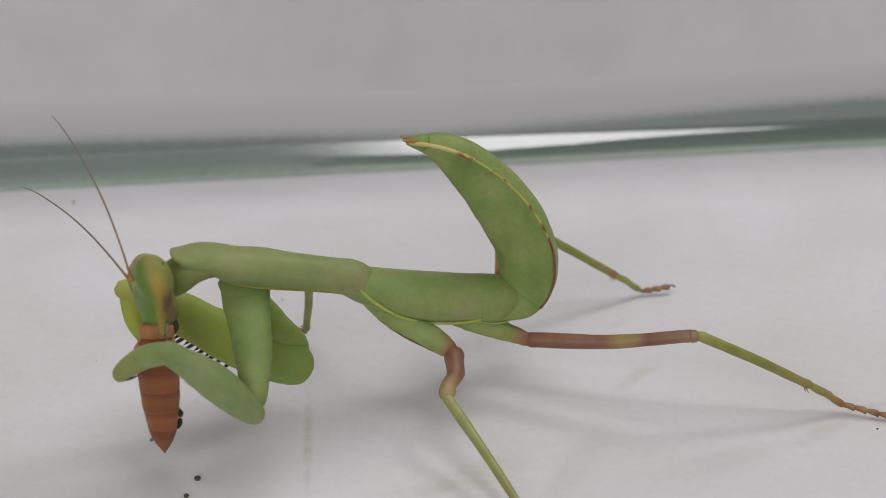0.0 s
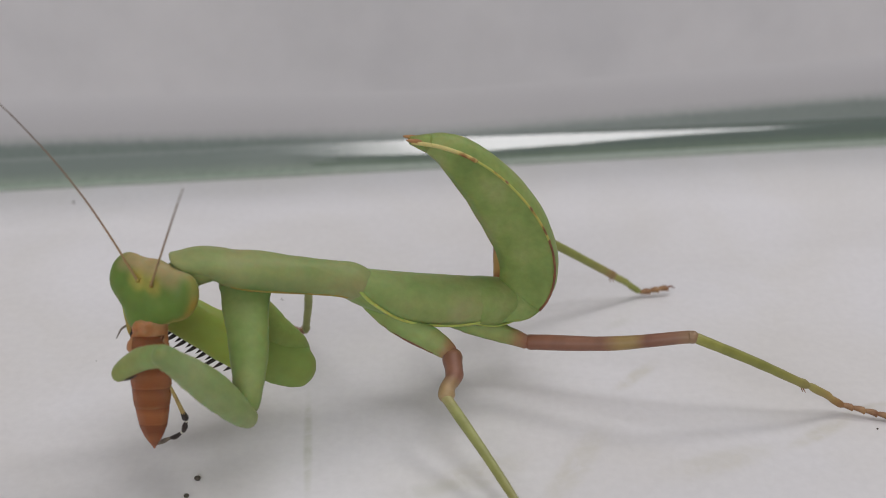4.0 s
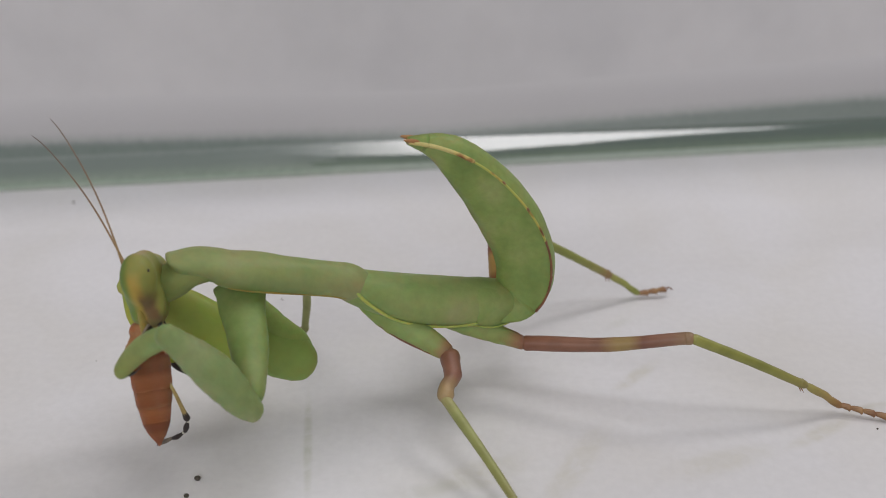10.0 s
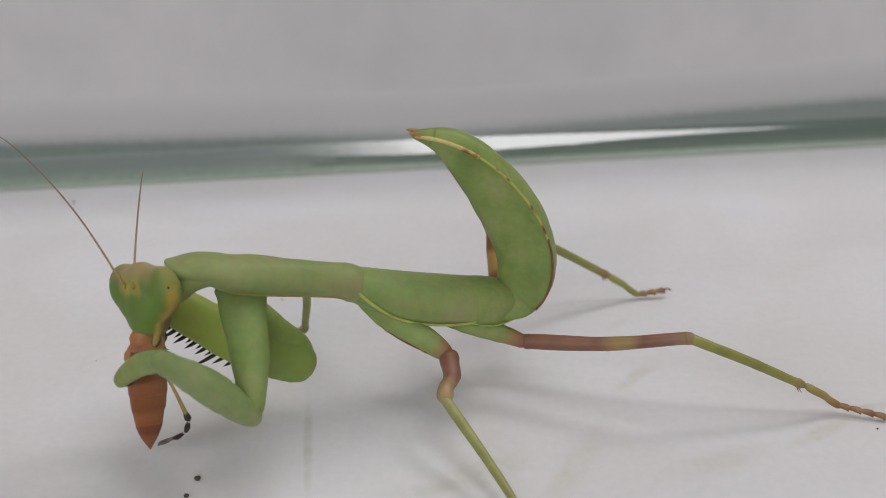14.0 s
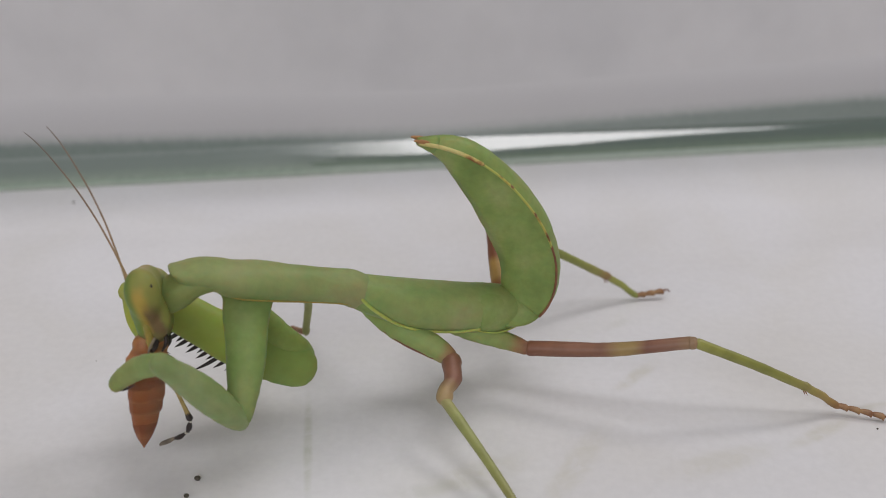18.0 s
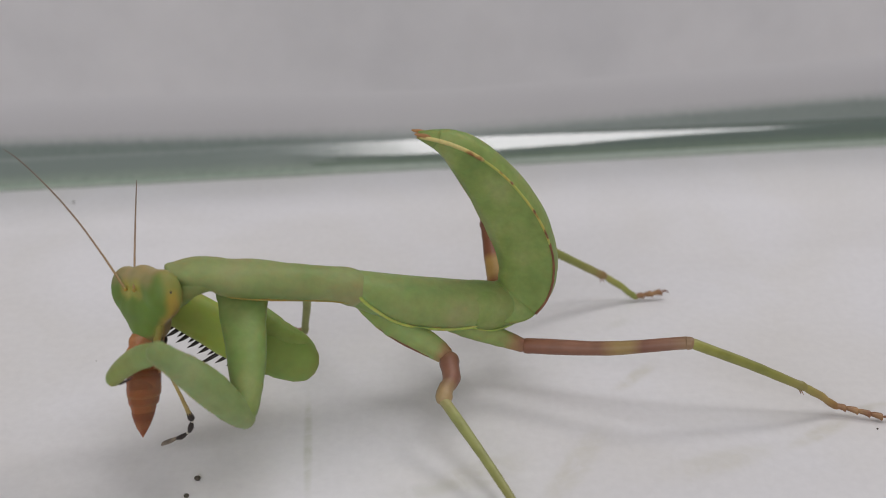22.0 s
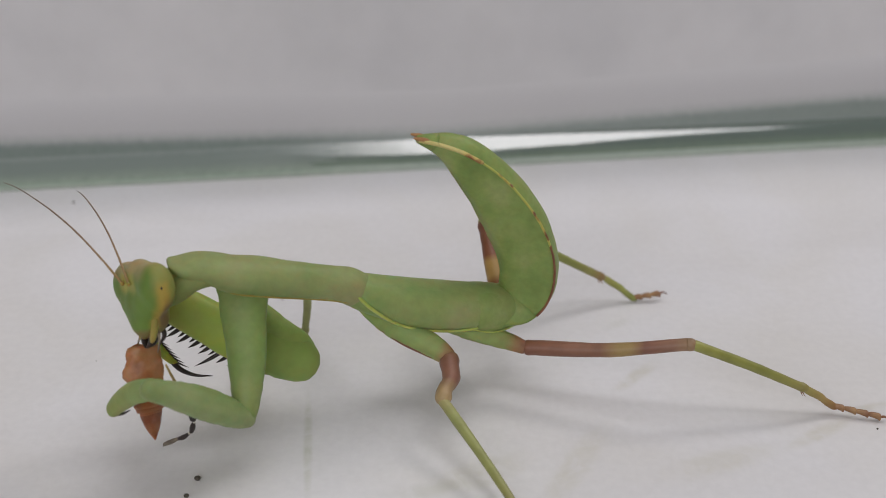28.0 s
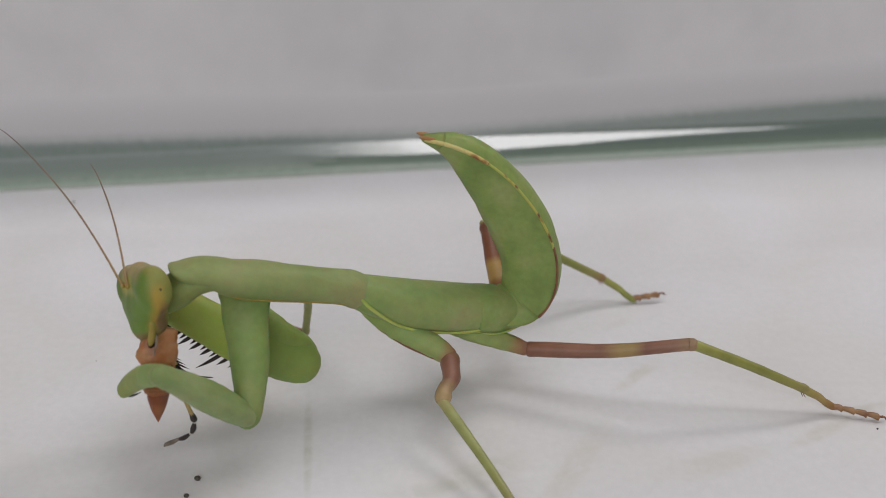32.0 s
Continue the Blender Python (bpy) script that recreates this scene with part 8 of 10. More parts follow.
    for ob in MOVED["hind3"]:
        walk(ob, [
            (0, at(36.54, -3.00, 3.36, -32.1, 34.3, 3.8)), (0.5, at(36.53, -3.00, 3.36, -32.1, 34.4, 3.8)), (1, at(36.51, -3.00, 3.36, -32.1, 34.4, 3.7)), (1.5, at(36.50, -3.00, 3.35, -32.1, 34.4, 3.7)),
            (2, at(36.48, -3.00, 3.35, -32.1, 34.4, 3.7)), (2.5, at(36.47, -3.00, 3.35, -32.1, 34.4, 3.6)), (3, at(36.45, -3.00, 3.35, -32.2, 34.4, 3.6)), (3.5, at(36.44, -3.00, 3.34, -32.2, 34.4, 3.5)),
            (5.5, at(36.38, -3.00, 3.33, -32.2, 34.4, 3.4)), (6, at(36.37, -3.00, 3.33, -32.2, 34.4, 3.3)), (6.5, at(36.35, -3.00, 3.32, -32.2, 34.4, 3.3)), (7, at(36.34, -3.00, 3.32, -32.2, 34.4, 3.2)),
            (7.5, at(36.33, -3.00, 3.32, -32.2, 34.4, 3.2)), (8, at(36.31, -3.00, 3.31, -32.3, 34.4, 3.1)), (8.5, at(36.30, -3.00, 3.31, -32.3, 34.4, 3.1)), (9, at(36.28, -3.00, 3.31, -32.3, 34.4, 3.0)),
            (9.5, at(36.27, -3.00, 3.30, -32.3, 34.5, 3.0)), (10, at(36.25, -3.00, 3.30, -32.3, 34.5, 2.9)), (10.5, at(36.24, -3.00, 3.30, -32.3, 34.5, 2.9)), (11, at(36.23, -3.00, 3.29, -32.3, 34.5, 2.9)),
            (11.5, at(36.21, -3.00, 3.29, -32.3, 34.5, 2.8)), (12, at(36.20, -3.00, 3.29, -32.3, 34.5, 2.8)), (12.5, at(36.18, -3.00, 3.28, -32.3, 34.5, 2.7)), (13, at(36.17, -3.00, 3.28, -32.4, 34.5, 2.7)),
            (13.5, at(36.15, -3.00, 3.28, -32.4, 34.5, 2.6)), (14, at(36.14, -3.00, 3.28, -32.4, 34.5, 2.6)), (14.5, at(36.13, -3.00, 3.27, -32.4, 34.5, 2.5)), (16.5, at(36.07, -3.00, 3.26, -32.4, 34.5, 2.3)),
            (17, at(36.05, -3.00, 3.26, -32.4, 34.5, 2.3)), (17.5, at(36.04, -3.00, 3.25, -32.5, 34.5, 2.2)), (18, at(36.02, -3.00, 3.25, -32.5, 34.5, 2.2)), (18.5, at(36.01, -3.00, 3.25, -32.5, 34.5, 2.1)),
            (19, at(36.00, -3.00, 3.24, -32.5, 34.6, 2.1)), (19.5, at(35.98, -3.00, 3.24, -32.5, 34.6, 2.0)), (20, at(35.97, -3.00, 3.24, -32.5, 34.6, 2.0)), (20.5, at(35.95, -3.00, 3.23, -32.5, 34.6, 2.0)),
            (21, at(35.94, -3.00, 3.23, -32.5, 34.6, 1.9)), (21.5, at(35.92, -3.00, 3.23, -32.5, 34.6, 1.9)), (22, at(35.91, -3.00, 3.22, -32.5, 34.6, 1.8)), (22.5, at(35.90, -3.00, 3.22, -32.6, 34.6, 1.8)),
            (23, at(35.88, -3.00, 3.22, -32.6, 34.6, 1.7)), (23.5, at(35.87, -3.00, 3.21, -32.6, 34.6, 1.7)), (24, at(35.85, -3.00, 3.21, -32.6, 34.6, 1.6)), (24.5, at(35.84, -3.00, 3.21, -32.6, 34.6, 1.6)),
            (25, at(35.82, -3.00, 3.21, -32.6, 34.6, 1.5)), (25.5, at(35.81, -3.00, 3.20, -32.6, 34.6, 1.5)), (27.5, at(35.75, -3.00, 3.19, -32.7, 34.6, 1.2)), (28, at(35.74, -3.00, 3.19, -32.7, 34.6, 1.2)),
            (28.5, at(35.72, -3.00, 3.18, -32.7, 34.7, 1.1)), (29, at(35.71, -3.00, 3.18, -32.7, 34.7, 1.1)), (29.5, at(35.69, -3.00, 3.18, -32.7, 34.7, 1.0)), (30, at(35.68, -3.00, 3.17, -32.7, 34.7, 1.0)),
            (30.5, at(35.67, -3.00, 3.17, -32.7, 34.7, 0.9)), (31, at(35.65, -3.00, 3.17, -32.7, 34.7, 0.9)), (31.5, at(35.64, -3.00, 3.16, -32.7, 34.7, 0.8)), (32, at(35.62, -3.00, 3.16, -32.8, 34.7, 0.8)),
        ])
    for ob in MOVED["hind4"]:
        walk(ob, [
            (0, at(39.99, -2.77, 1.00, -27.5, 6.1, -17.0)), (0.5, at(39.97, -2.77, 1.00, -27.5, 6.0, -17.0)), (1, at(39.95, -2.77, 1.00, -27.5, 6.0, -17.0)), (1.5, at(39.93, -2.78, 1.00, -27.5, 6.0, -16.9)),
            (2, at(39.91, -2.78, 1.00, -27.5, 6.0, -16.9)), (2.5, at(39.90, -2.78, 1.00, -27.5, 6.0, -16.9)), (3, at(39.88, -2.79, 1.00, -27.5, 6.0, -16.9)), (3.5, at(39.86, -2.79, 1.00, -27.5, 6.0, -16.8)),
            (5.5, at(39.78, -2.80, 1.00, -27.5, 6.0, -16.7)), (6, at(39.76, -2.80, 1.00, -27.5, 6.0, -16.7)), (6.5, at(39.74, -2.81, 1.00, -27.5, 6.0, -16.7)), (7, at(39.72, -2.81, 1.00, -27.5, 6.0, -16.6)),
            (7.5, at(39.70, -2.81, 1.00, -27.5, 6.0, -16.6)), (8, at(39.68, -2.82, 1.00, -27.5, 6.0, -16.6)), (8.5, at(39.66, -2.82, 1.00, -27.5, 6.0, -16.5)), (9, at(39.64, -2.82, 1.00, -27.5, 6.0, -16.5)),
            (9.5, at(39.62, -2.82, 1.00, -27.5, 6.0, -16.5)), (10, at(39.60, -2.83, 1.00, -27.5, 6.0, -16.5)), (10.5, at(39.58, -2.83, 1.00, -27.5, 6.0, -16.4)), (11, at(39.56, -2.83, 1.00, -27.5, 6.0, -16.4)),
            (11.5, at(39.54, -2.84, 1.00, -27.5, 6.0, -16.4)), (12, at(39.52, -2.84, 1.00, -27.5, 6.0, -16.3)), (12.5, at(39.50, -2.84, 1.00, -27.5, 6.0, -16.3)), (13, at(39.49, -2.85, 1.00, -27.5, 6.0, -16.3)),
            (13.5, at(39.47, -2.85, 1.00, -27.5, 6.0, -16.3)), (14, at(39.45, -2.85, 1.00, -27.5, 6.0, -16.2)), (14.5, at(39.43, -2.85, 1.00, -27.5, 6.0, -16.2)), (16.5, at(39.35, -2.87, 1.00, -27.5, 5.9, -16.1)),
            (17, at(39.33, -2.87, 1.00, -27.6, 5.9, -16.1)), (17.5, at(39.31, -2.87, 1.00, -27.6, 5.9, -16.0)), (18, at(39.29, -2.87, 1.00, -27.6, 5.9, -16.0)), (18.5, at(39.27, -2.88, 1.00, -27.6, 5.9, -16.0)),
            (19, at(39.25, -2.88, 1.00, -27.6, 5.9, -16.0)), (19.5, at(39.23, -2.88, 1.00, -27.6, 5.9, -15.9)), (20, at(39.21, -2.89, 1.00, -27.6, 5.9, -15.9)), (20.5, at(39.19, -2.89, 1.00, -27.6, 5.9, -15.9)),
            (21, at(39.17, -2.89, 1.00, -27.6, 5.9, -15.8)), (21.5, at(39.15, -2.90, 1.00, -27.6, 5.9, -15.8)), (22, at(39.13, -2.90, 1.00, -27.6, 5.9, -15.8)), (22.5, at(39.11, -2.90, 1.00, -27.6, 5.9, -15.8)),
            (23, at(39.10, -2.90, 1.00, -27.6, 5.9, -15.7)), (23.5, at(39.08, -2.91, 1.00, -27.6, 5.9, -15.7)), (24, at(39.06, -2.91, 1.00, -27.6, 5.9, -15.7)), (24.5, at(39.04, -2.91, 1.00, -27.6, 5.9, -15.6)),
            (25, at(39.02, -2.92, 1.00, -27.6, 5.9, -15.6)), (25.5, at(39.00, -2.92, 1.00, -27.6, 5.9, -15.6)), (27.5, at(38.92, -2.93, 1.00, -27.6, 5.9, -15.5)), (28, at(38.90, -2.93, 1.00, -27.6, 5.9, -15.5)),
            (28.5, at(38.88, -2.94, 1.00, -27.6, 5.9, -15.4)), (29, at(38.86, -2.94, 1.00, -27.6, 5.9, -15.4)), (29.5, at(38.84, -2.94, 1.00, -27.6, 5.9, -15.4)), (30, at(38.82, -2.95, 1.00, -27.6, 5.9, -15.3)),
            (30.5, at(38.80, -2.95, 1.00, -27.6, 5.9, -15.3)), (31, at(38.78, -2.95, 1.00, -27.6, 5.8, -15.3)), (31.5, at(38.76, -2.95, 1.00, -27.6, 5.8, -15.3)), (32, at(38.74, -2.96, 1.00, -27.6, 5.8, -15.2)),
        ])
    for ob in MOVED["mid0"]:
        walk(ob, [
            (0, at(-7.52, 1.27, 10.43, -29.3, 19.7, -23.3)), (0.5, at(-6.58, 1.03, 9.98, -29.5, 20.2, -22.8)), (1, at(-7.61, 1.27, 10.43, -29.3, 19.8, -23.5)), (1.5, at(-7.61, 1.15, 10.21, -29.2, 19.1, -22.6)),
            (2, at(-7.26, 1.11, 10.13, -29.3, 19.6, -22.9)), (2.5, at(-7.18, 1.11, 10.13, -29.3, 19.6, -22.8)), (3, at(-7.61, 1.19, 10.28, -29.1, 18.9, -22.9)), (3.5, at(-7.69, 1.19, 10.28, -29.3, 19.6, -23.1)),
            (5.5, at(-7.09, 0.99, 9.90, -29.2, 19.1, -22.4)), (6, at(-7.26, 1.07, 10.05, -29.4, 19.7, -22.6)), (6.5, at(-7.43, 0.99, 9.90, -29.5, 19.9, -21.9)), (7, at(-7.18, 0.94, 9.83, -29.4, 19.7, -21.9)),
            (7.5, at(-7.87, 1.11, 10.13, -29.4, 19.8, -22.4)), (8, at(-7.69, 0.99, 9.90, -29.3, 19.2, -21.7)), (8.5, at(-7.52, 0.99, 9.90, -29.3, 19.4, -21.9)), (9, at(-7.87, 1.11, 10.13, -29.3, 19.2, -22.4)),
            (9.5, at(-6.49, 0.83, 9.60, -29.6, 20.3, -22.0)), (10, at(-7.95, 1.11, 10.13, -29.3, 19.2, -22.4)), (10.5, at(-7.09, 0.87, 9.68, -29.6, 20.4, -21.8)), (11, at(-7.69, 0.99, 9.90, -29.4, 19.5, -22.1)),
            (11.5, at(-7.26, 0.99, 9.90, -29.2, 19.1, -22.4)), (12, at(-8.03, 1.07, 10.05, -29.2, 19.0, -22.4)), (12.5, at(-6.32, 0.90, 9.75, -29.4, 19.9, -22.5)), (13, at(-7.43, 1.03, 9.98, -29.4, 19.9, -22.4)),
            (13.5, at(-7.35, 1.03, 9.98, -29.5, 20.0, -22.6)), (14, at(-7.95, 1.19, 10.28, -29.6, 20.7, -23.1)), (14.5, at(-7.61, 1.07, 10.05, -29.5, 20.3, -22.6)), (16.5, at(-7.87, 0.99, 9.90, -29.4, 19.7, -21.7)),
            (17, at(-8.12, 1.03, 9.98, -29.4, 19.7, -22.1)), (17.5, at(-7.26, 1.03, 9.98, -29.8, 21.5, -23.0)), (18, at(-7.61, 0.87, 9.68, -29.5, 20.0, -21.4)), (18.5, at(-7.95, 0.94, 9.83, -29.6, 20.2, -21.9)),
            (19, at(-7.52, 0.90, 9.75, -29.7, 20.6, -21.9)), (19.5, at(-7.78, 0.90, 9.75, -29.6, 20.4, -21.7)), (20, at(-8.38, 0.94, 9.83, -29.5, 19.7, -21.3)), (20.5, at(-8.03, 0.94, 9.83, -29.5, 20.0, -21.7)),
            (21, at(-7.26, 0.78, 9.52, -29.6, 20.1, -21.4)), (21.5, at(-7.26, 0.87, 9.68, -29.7, 20.9, -21.8)), (22, at(-7.95, 0.99, 9.90, -29.6, 20.4, -21.9)), (22.5, at(-8.47, 1.15, 10.21, -29.4, 19.9, -23.0)),
            (23, at(-7.43, 0.83, 9.60, -29.8, 20.9, -21.4)), (23.5, at(-7.52, 0.83, 9.60, -29.6, 20.4, -21.4)), (24, at(-7.43, 0.90, 9.75, -29.7, 21.1, -22.5)), (24.5, at(-7.43, 0.83, 9.60, -29.7, 20.5, -21.6)),
            (25, at(-7.09, 0.99, 9.90, -29.4, 19.8, -22.6)), (25.5, at(-5.63, 0.62, 9.22, -30.0, 22.1, -22.5)), (27.5, at(-6.79, 0.78, 9.52, -29.4, 19.6, -21.9)), (28, at(-7.82, 0.90, 9.75, -29.4, 19.5, -21.7)),
            (28.5, at(-7.40, 0.86, 9.68, -29.4, 19.5, -21.9)), (29, at(-8.08, 1.07, 10.06, -29.4, 19.8, -22.5)), (29.5, at(-7.56, 0.78, 9.52, -29.3, 19.2, -21.4)), (30, at(-7.74, 0.90, 9.75, -29.4, 19.7, -21.9)),
            (30.5, at(-7.65, 0.86, 9.68, -29.5, 19.9, -21.7)), (31, at(-7.74, 0.86, 9.68, -29.5, 19.7, -21.5)), (31.5, at(-7.14, 0.83, 9.60, -29.5, 19.8, -21.9)), (32, at(-7.65, 0.83, 9.60, -29.3, 18.9, -21.5)),
        ])
    for ob in MOVED["mid1"]:
        walk(ob, [
            (0, at(1.21, -2.50, 7.04, -94.6, 23.7, -101.2)), (0.5, at(1.81, -2.50, 6.63, -96.1, 18.7, -108.3)), (1, at(1.05, -2.50, 7.04, -93.8, 24.0, -99.3)), (1.5, at(1.13, -2.50, 6.93, -94.1, 22.9, -100.4)),
            (2, at(1.30, -2.50, 6.83, -94.7, 21.7, -102.5)), (2.5, at(1.39, -2.50, 6.83, -95.1, 21.7, -103.7)), (3, at(1.13, -2.50, 7.04, -94.4, 24.2, -100.6)), (3.5, at(0.96, -2.50, 6.93, -93.4, 23.3, -98.6)),
            (5.5, at(1.39, -2.50, 6.73, -95.2, 21.2, -104.1)), (6, at(1.30, -2.50, 6.73, -94.8, 21.3, -103.1)), (6.5, at(1.22, -2.50, 6.53, -94.1, 19.3, -102.2)), (7, at(1.39, -2.50, 6.53, -94.8, 19.2, -104.3)),
            (7.5, at(0.88, -2.50, 6.73, -93.1, 21.9, -98.2)), (8, at(1.05, -2.50, 6.63, -93.7, 20.7, -100.4)), (8.5, at(1.13, -2.50, 6.63, -94.1, 20.8, -101.5)), (9, at(0.88, -2.50, 6.83, -93.3, 23.2, -98.4)),
            (9.5, at(1.73, -2.50, 6.32, -95.6, 17.0, -108.6)), (10, at(0.80, -2.50, 6.83, -93.0, 23.5, -97.5)), (10.5, at(1.30, -2.50, 6.32, -94.2, 17.6, -103.8)), (11, at(0.88, -2.50, 6.63, -93.2, 21.4, -98.7)),
            (11.5, at(1.22, -2.50, 6.73, -95.0, 22.3, -102.9)), (12, at(0.62, -2.50, 6.83, -92.3, 23.9, -95.6)), (12.5, at(1.90, -2.50, 6.53, -97.3, 19.5, -110.9)), (13, at(1.13, -2.50, 6.63, -94.5, 21.5, -102.1)),
            (13.5, at(1.13, -2.50, 6.63, -94.5, 21.6, -102.2)), (14, at(0.71, -2.50, 6.73, -92.7, 23.1, -97.0)), (14.5, at(0.96, -2.50, 6.63, -93.8, 21.9, -100.2)), (16.5, at(0.88, -2.50, 6.53, -93.5, 21.2, -99.5)),
            (17, at(0.54, -2.50, 6.63, -92.1, 22.6, -95.3)), (17.5, at(1.05, -2.50, 6.43, -94.1, 20.2, -101.7)), (18, at(0.96, -2.50, 6.32, -93.6, 19.2, -100.7)), (18.5, at(0.63, -2.50, 6.43, -92.3, 20.6, -96.6)),
            (19, at(0.96, -2.50, 6.32, -93.6, 19.3, -100.9)), (19.5, at(0.80, -2.50, 6.32, -93.0, 19.5, -98.9)), (20, at(0.45, -2.50, 6.43, -91.7, 21.0, -94.7)), (20.5, at(0.63, -2.50, 6.43, -92.5, 21.0, -96.9)),
            (21, at(1.14, -2.50, 6.22, -94.3, 18.4, -103.3)), (21.5, at(1.14, -2.50, 6.22, -94.3, 18.5, -103.3)), (22, at(0.71, -2.50, 6.43, -93.0, 21.2, -98.2)), (22.5, at(0.12, -2.50, 6.83, -90.3, 25.8, -90.7)),
            (23, at(1.05, -2.50, 6.12, -93.9, 17.7, -102.5)), (23.5, at(0.96, -2.50, 6.22, -93.8, 19.0, -101.5)), (24, at(0.80, -2.50, 6.32, -93.3, 20.3, -99.6)), (24.5, at(0.96, -2.50, 6.22, -93.9, 19.2, -101.7)),
            (25, at(1.30, -2.50, 6.63, -96.4, 23.3, -105.8)), (25.5, at(1.90, -2.50, 5.92, -96.2, 15.0, -112.7)), (27.5, at(1.39, -2.50, 6.39, -96.4, 21.1, -107.2)), (28, at(0.72, -2.50, 6.49, -93.6, 22.9, -99.2)),
            (28.5, at(0.97, -2.50, 6.49, -94.8, 22.7, -102.3)), (29, at(0.55, -2.50, 6.69, -93.1, 25.3, -97.2)), (29.5, at(0.80, -2.50, 6.39, -93.9, 22.0, -100.4)), (30, at(0.72, -2.50, 6.49, -93.8, 23.2, -99.5)),
            (30.5, at(0.80, -2.50, 6.39, -94.0, 22.1, -100.6)), (31, at(0.80, -2.50, 6.39, -94.1, 22.2, -100.6)), (31.5, at(1.14, -2.50, 6.39, -95.6, 22.0, -104.8)), (32, at(0.80, -2.50, 6.49, -94.3, 23.5, -100.8)),
        ])
    for ob in MOVED["mid2"]:
        walk(ob, [
            (0, at(0.32, -7.00, 5.03, -81.1, 16.0, -60.3)), (0.5, at(0.32, -7.00, 5.02, -81.1, 16.0, -60.3)), (1, at(0.31, -7.00, 5.01, -81.1, 16.0, -60.3)), (1.5, at(0.30, -7.00, 5.00, -81.1, 15.9, -60.3)),
            (2, at(0.30, -7.00, 4.99, -81.1, 15.9, -60.3)), (2.5, at(0.29, -7.00, 4.98, -81.1, 15.9, -60.3)), (3, at(0.29, -7.00, 4.98, -81.2, 15.9, -60.3)), (3.5, at(0.28, -7.00, 4.97, -81.2, 15.8, -60.3)),
            (5.5, at(0.26, -7.00, 4.94, -81.2, 15.7, -60.3)), (6, at(0.25, -7.00, 4.93, -81.3, 15.7, -60.3)), (6.5, at(0.25, -7.00, 4.92, -81.3, 15.6, -60.3)), (7, at(0.24, -7.00, 4.91, -81.3, 15.6, -60.3)),
            (7.5, at(0.23, -7.00, 4.90, -81.3, 15.6, -60.3)), (8, at(0.23, -7.00, 4.89, -81.3, 15.5, -60.3)), (8.5, at(0.22, -7.00, 4.89, -81.3, 15.5, -60.3)), (9, at(0.22, -7.00, 4.88, -81.4, 15.5, -60.3)),
            (9.5, at(0.21, -7.00, 4.87, -81.4, 15.5, -60.3)), (10, at(0.20, -7.00, 4.86, -81.4, 15.4, -60.3)), (10.5, at(0.20, -7.00, 4.85, -81.4, 15.4, -60.3)), (11, at(0.19, -7.00, 4.85, -81.4, 15.4, -60.3)),
            (11.5, at(0.19, -7.00, 4.84, -81.4, 15.3, -60.3)), (12, at(0.18, -7.00, 4.83, -81.5, 15.3, -60.3)), (12.5, at(0.18, -7.00, 4.82, -81.5, 15.3, -60.3)), (13, at(0.17, -7.00, 4.81, -81.5, 15.2, -60.3)),
            (13.5, at(0.16, -7.00, 4.80, -81.5, 15.2, -60.3)), (14, at(0.16, -7.00, 4.80, -81.5, 15.2, -60.3)), (14.5, at(0.15, -7.00, 4.79, -81.5, 15.1, -60.3)), (16.5, at(0.13, -7.00, 4.75, -81.6, 15.0, -60.3)),
            (17, at(0.12, -7.00, 4.75, -81.6, 15.0, -60.3)), (17.5, at(0.12, -7.00, 4.74, -81.6, 15.0, -60.3)), (18, at(0.11, -7.00, 4.73, -81.6, 14.9, -60.3)), (18.5, at(0.10, -7.00, 4.72, -81.7, 14.9, -60.3)),
            (19, at(0.10, -7.00, 4.71, -81.7, 14.9, -60.3)), (19.5, at(0.09, -7.00, 4.71, -81.7, 14.8, -60.3)), (20, at(0.09, -7.00, 4.70, -81.7, 14.8, -60.3)), (20.5, at(0.08, -7.00, 4.69, -81.7, 14.8, -60.3)),
            (21, at(0.08, -7.00, 4.68, -81.7, 14.7, -60.3)), (21.5, at(0.07, -7.00, 4.67, -81.8, 14.7, -60.3)), (22, at(0.06, -7.00, 4.66, -81.8, 14.7, -60.3)), (22.5, at(0.06, -7.00, 4.66, -81.8, 14.7, -60.3)),
            (23, at(0.05, -7.00, 4.65, -81.8, 14.6, -60.3)), (23.5, at(0.05, -7.00, 4.64, -81.8, 14.6, -60.3)), (24, at(0.04, -7.00, 4.63, -81.8, 14.6, -60.3)), (24.5, at(0.03, -7.00, 4.62, -81.9, 14.5, -60.3)),
            (25, at(0.03, -7.00, 4.62, -81.9, 14.5, -60.3)), (25.5, at(0.02, -7.00, 4.61, -81.9, 14.5, -60.3)), (27.5, at(-0.00, -7.00, 4.57, -82.0, 14.4, -60.3)), (28, at(-0.01, -7.00, 4.57, -82.0, 14.3, -60.3)),
            (28.5, at(-0.01, -7.00, 4.56, -82.0, 14.3, -60.3)), (29, at(-0.02, -7.00, 4.55, -82.0, 14.3, -60.3)), (29.5, at(-0.02, -7.00, 4.54, -82.0, 14.2, -60.3)), (30, at(-0.03, -7.00, 4.53, -82.0, 14.2, -60.3)),
            (30.5, at(-0.04, -7.00, 4.52, -82.1, 14.2, -60.3)), (31, at(-0.04, -7.00, 4.52, -82.1, 14.1, -60.3)), (31.5, at(-0.05, -7.00, 4.51, -82.1, 14.1, -60.3)), (32, at(-0.05, -7.00, 4.50, -82.1, 14.1, -60.3)),
        ])
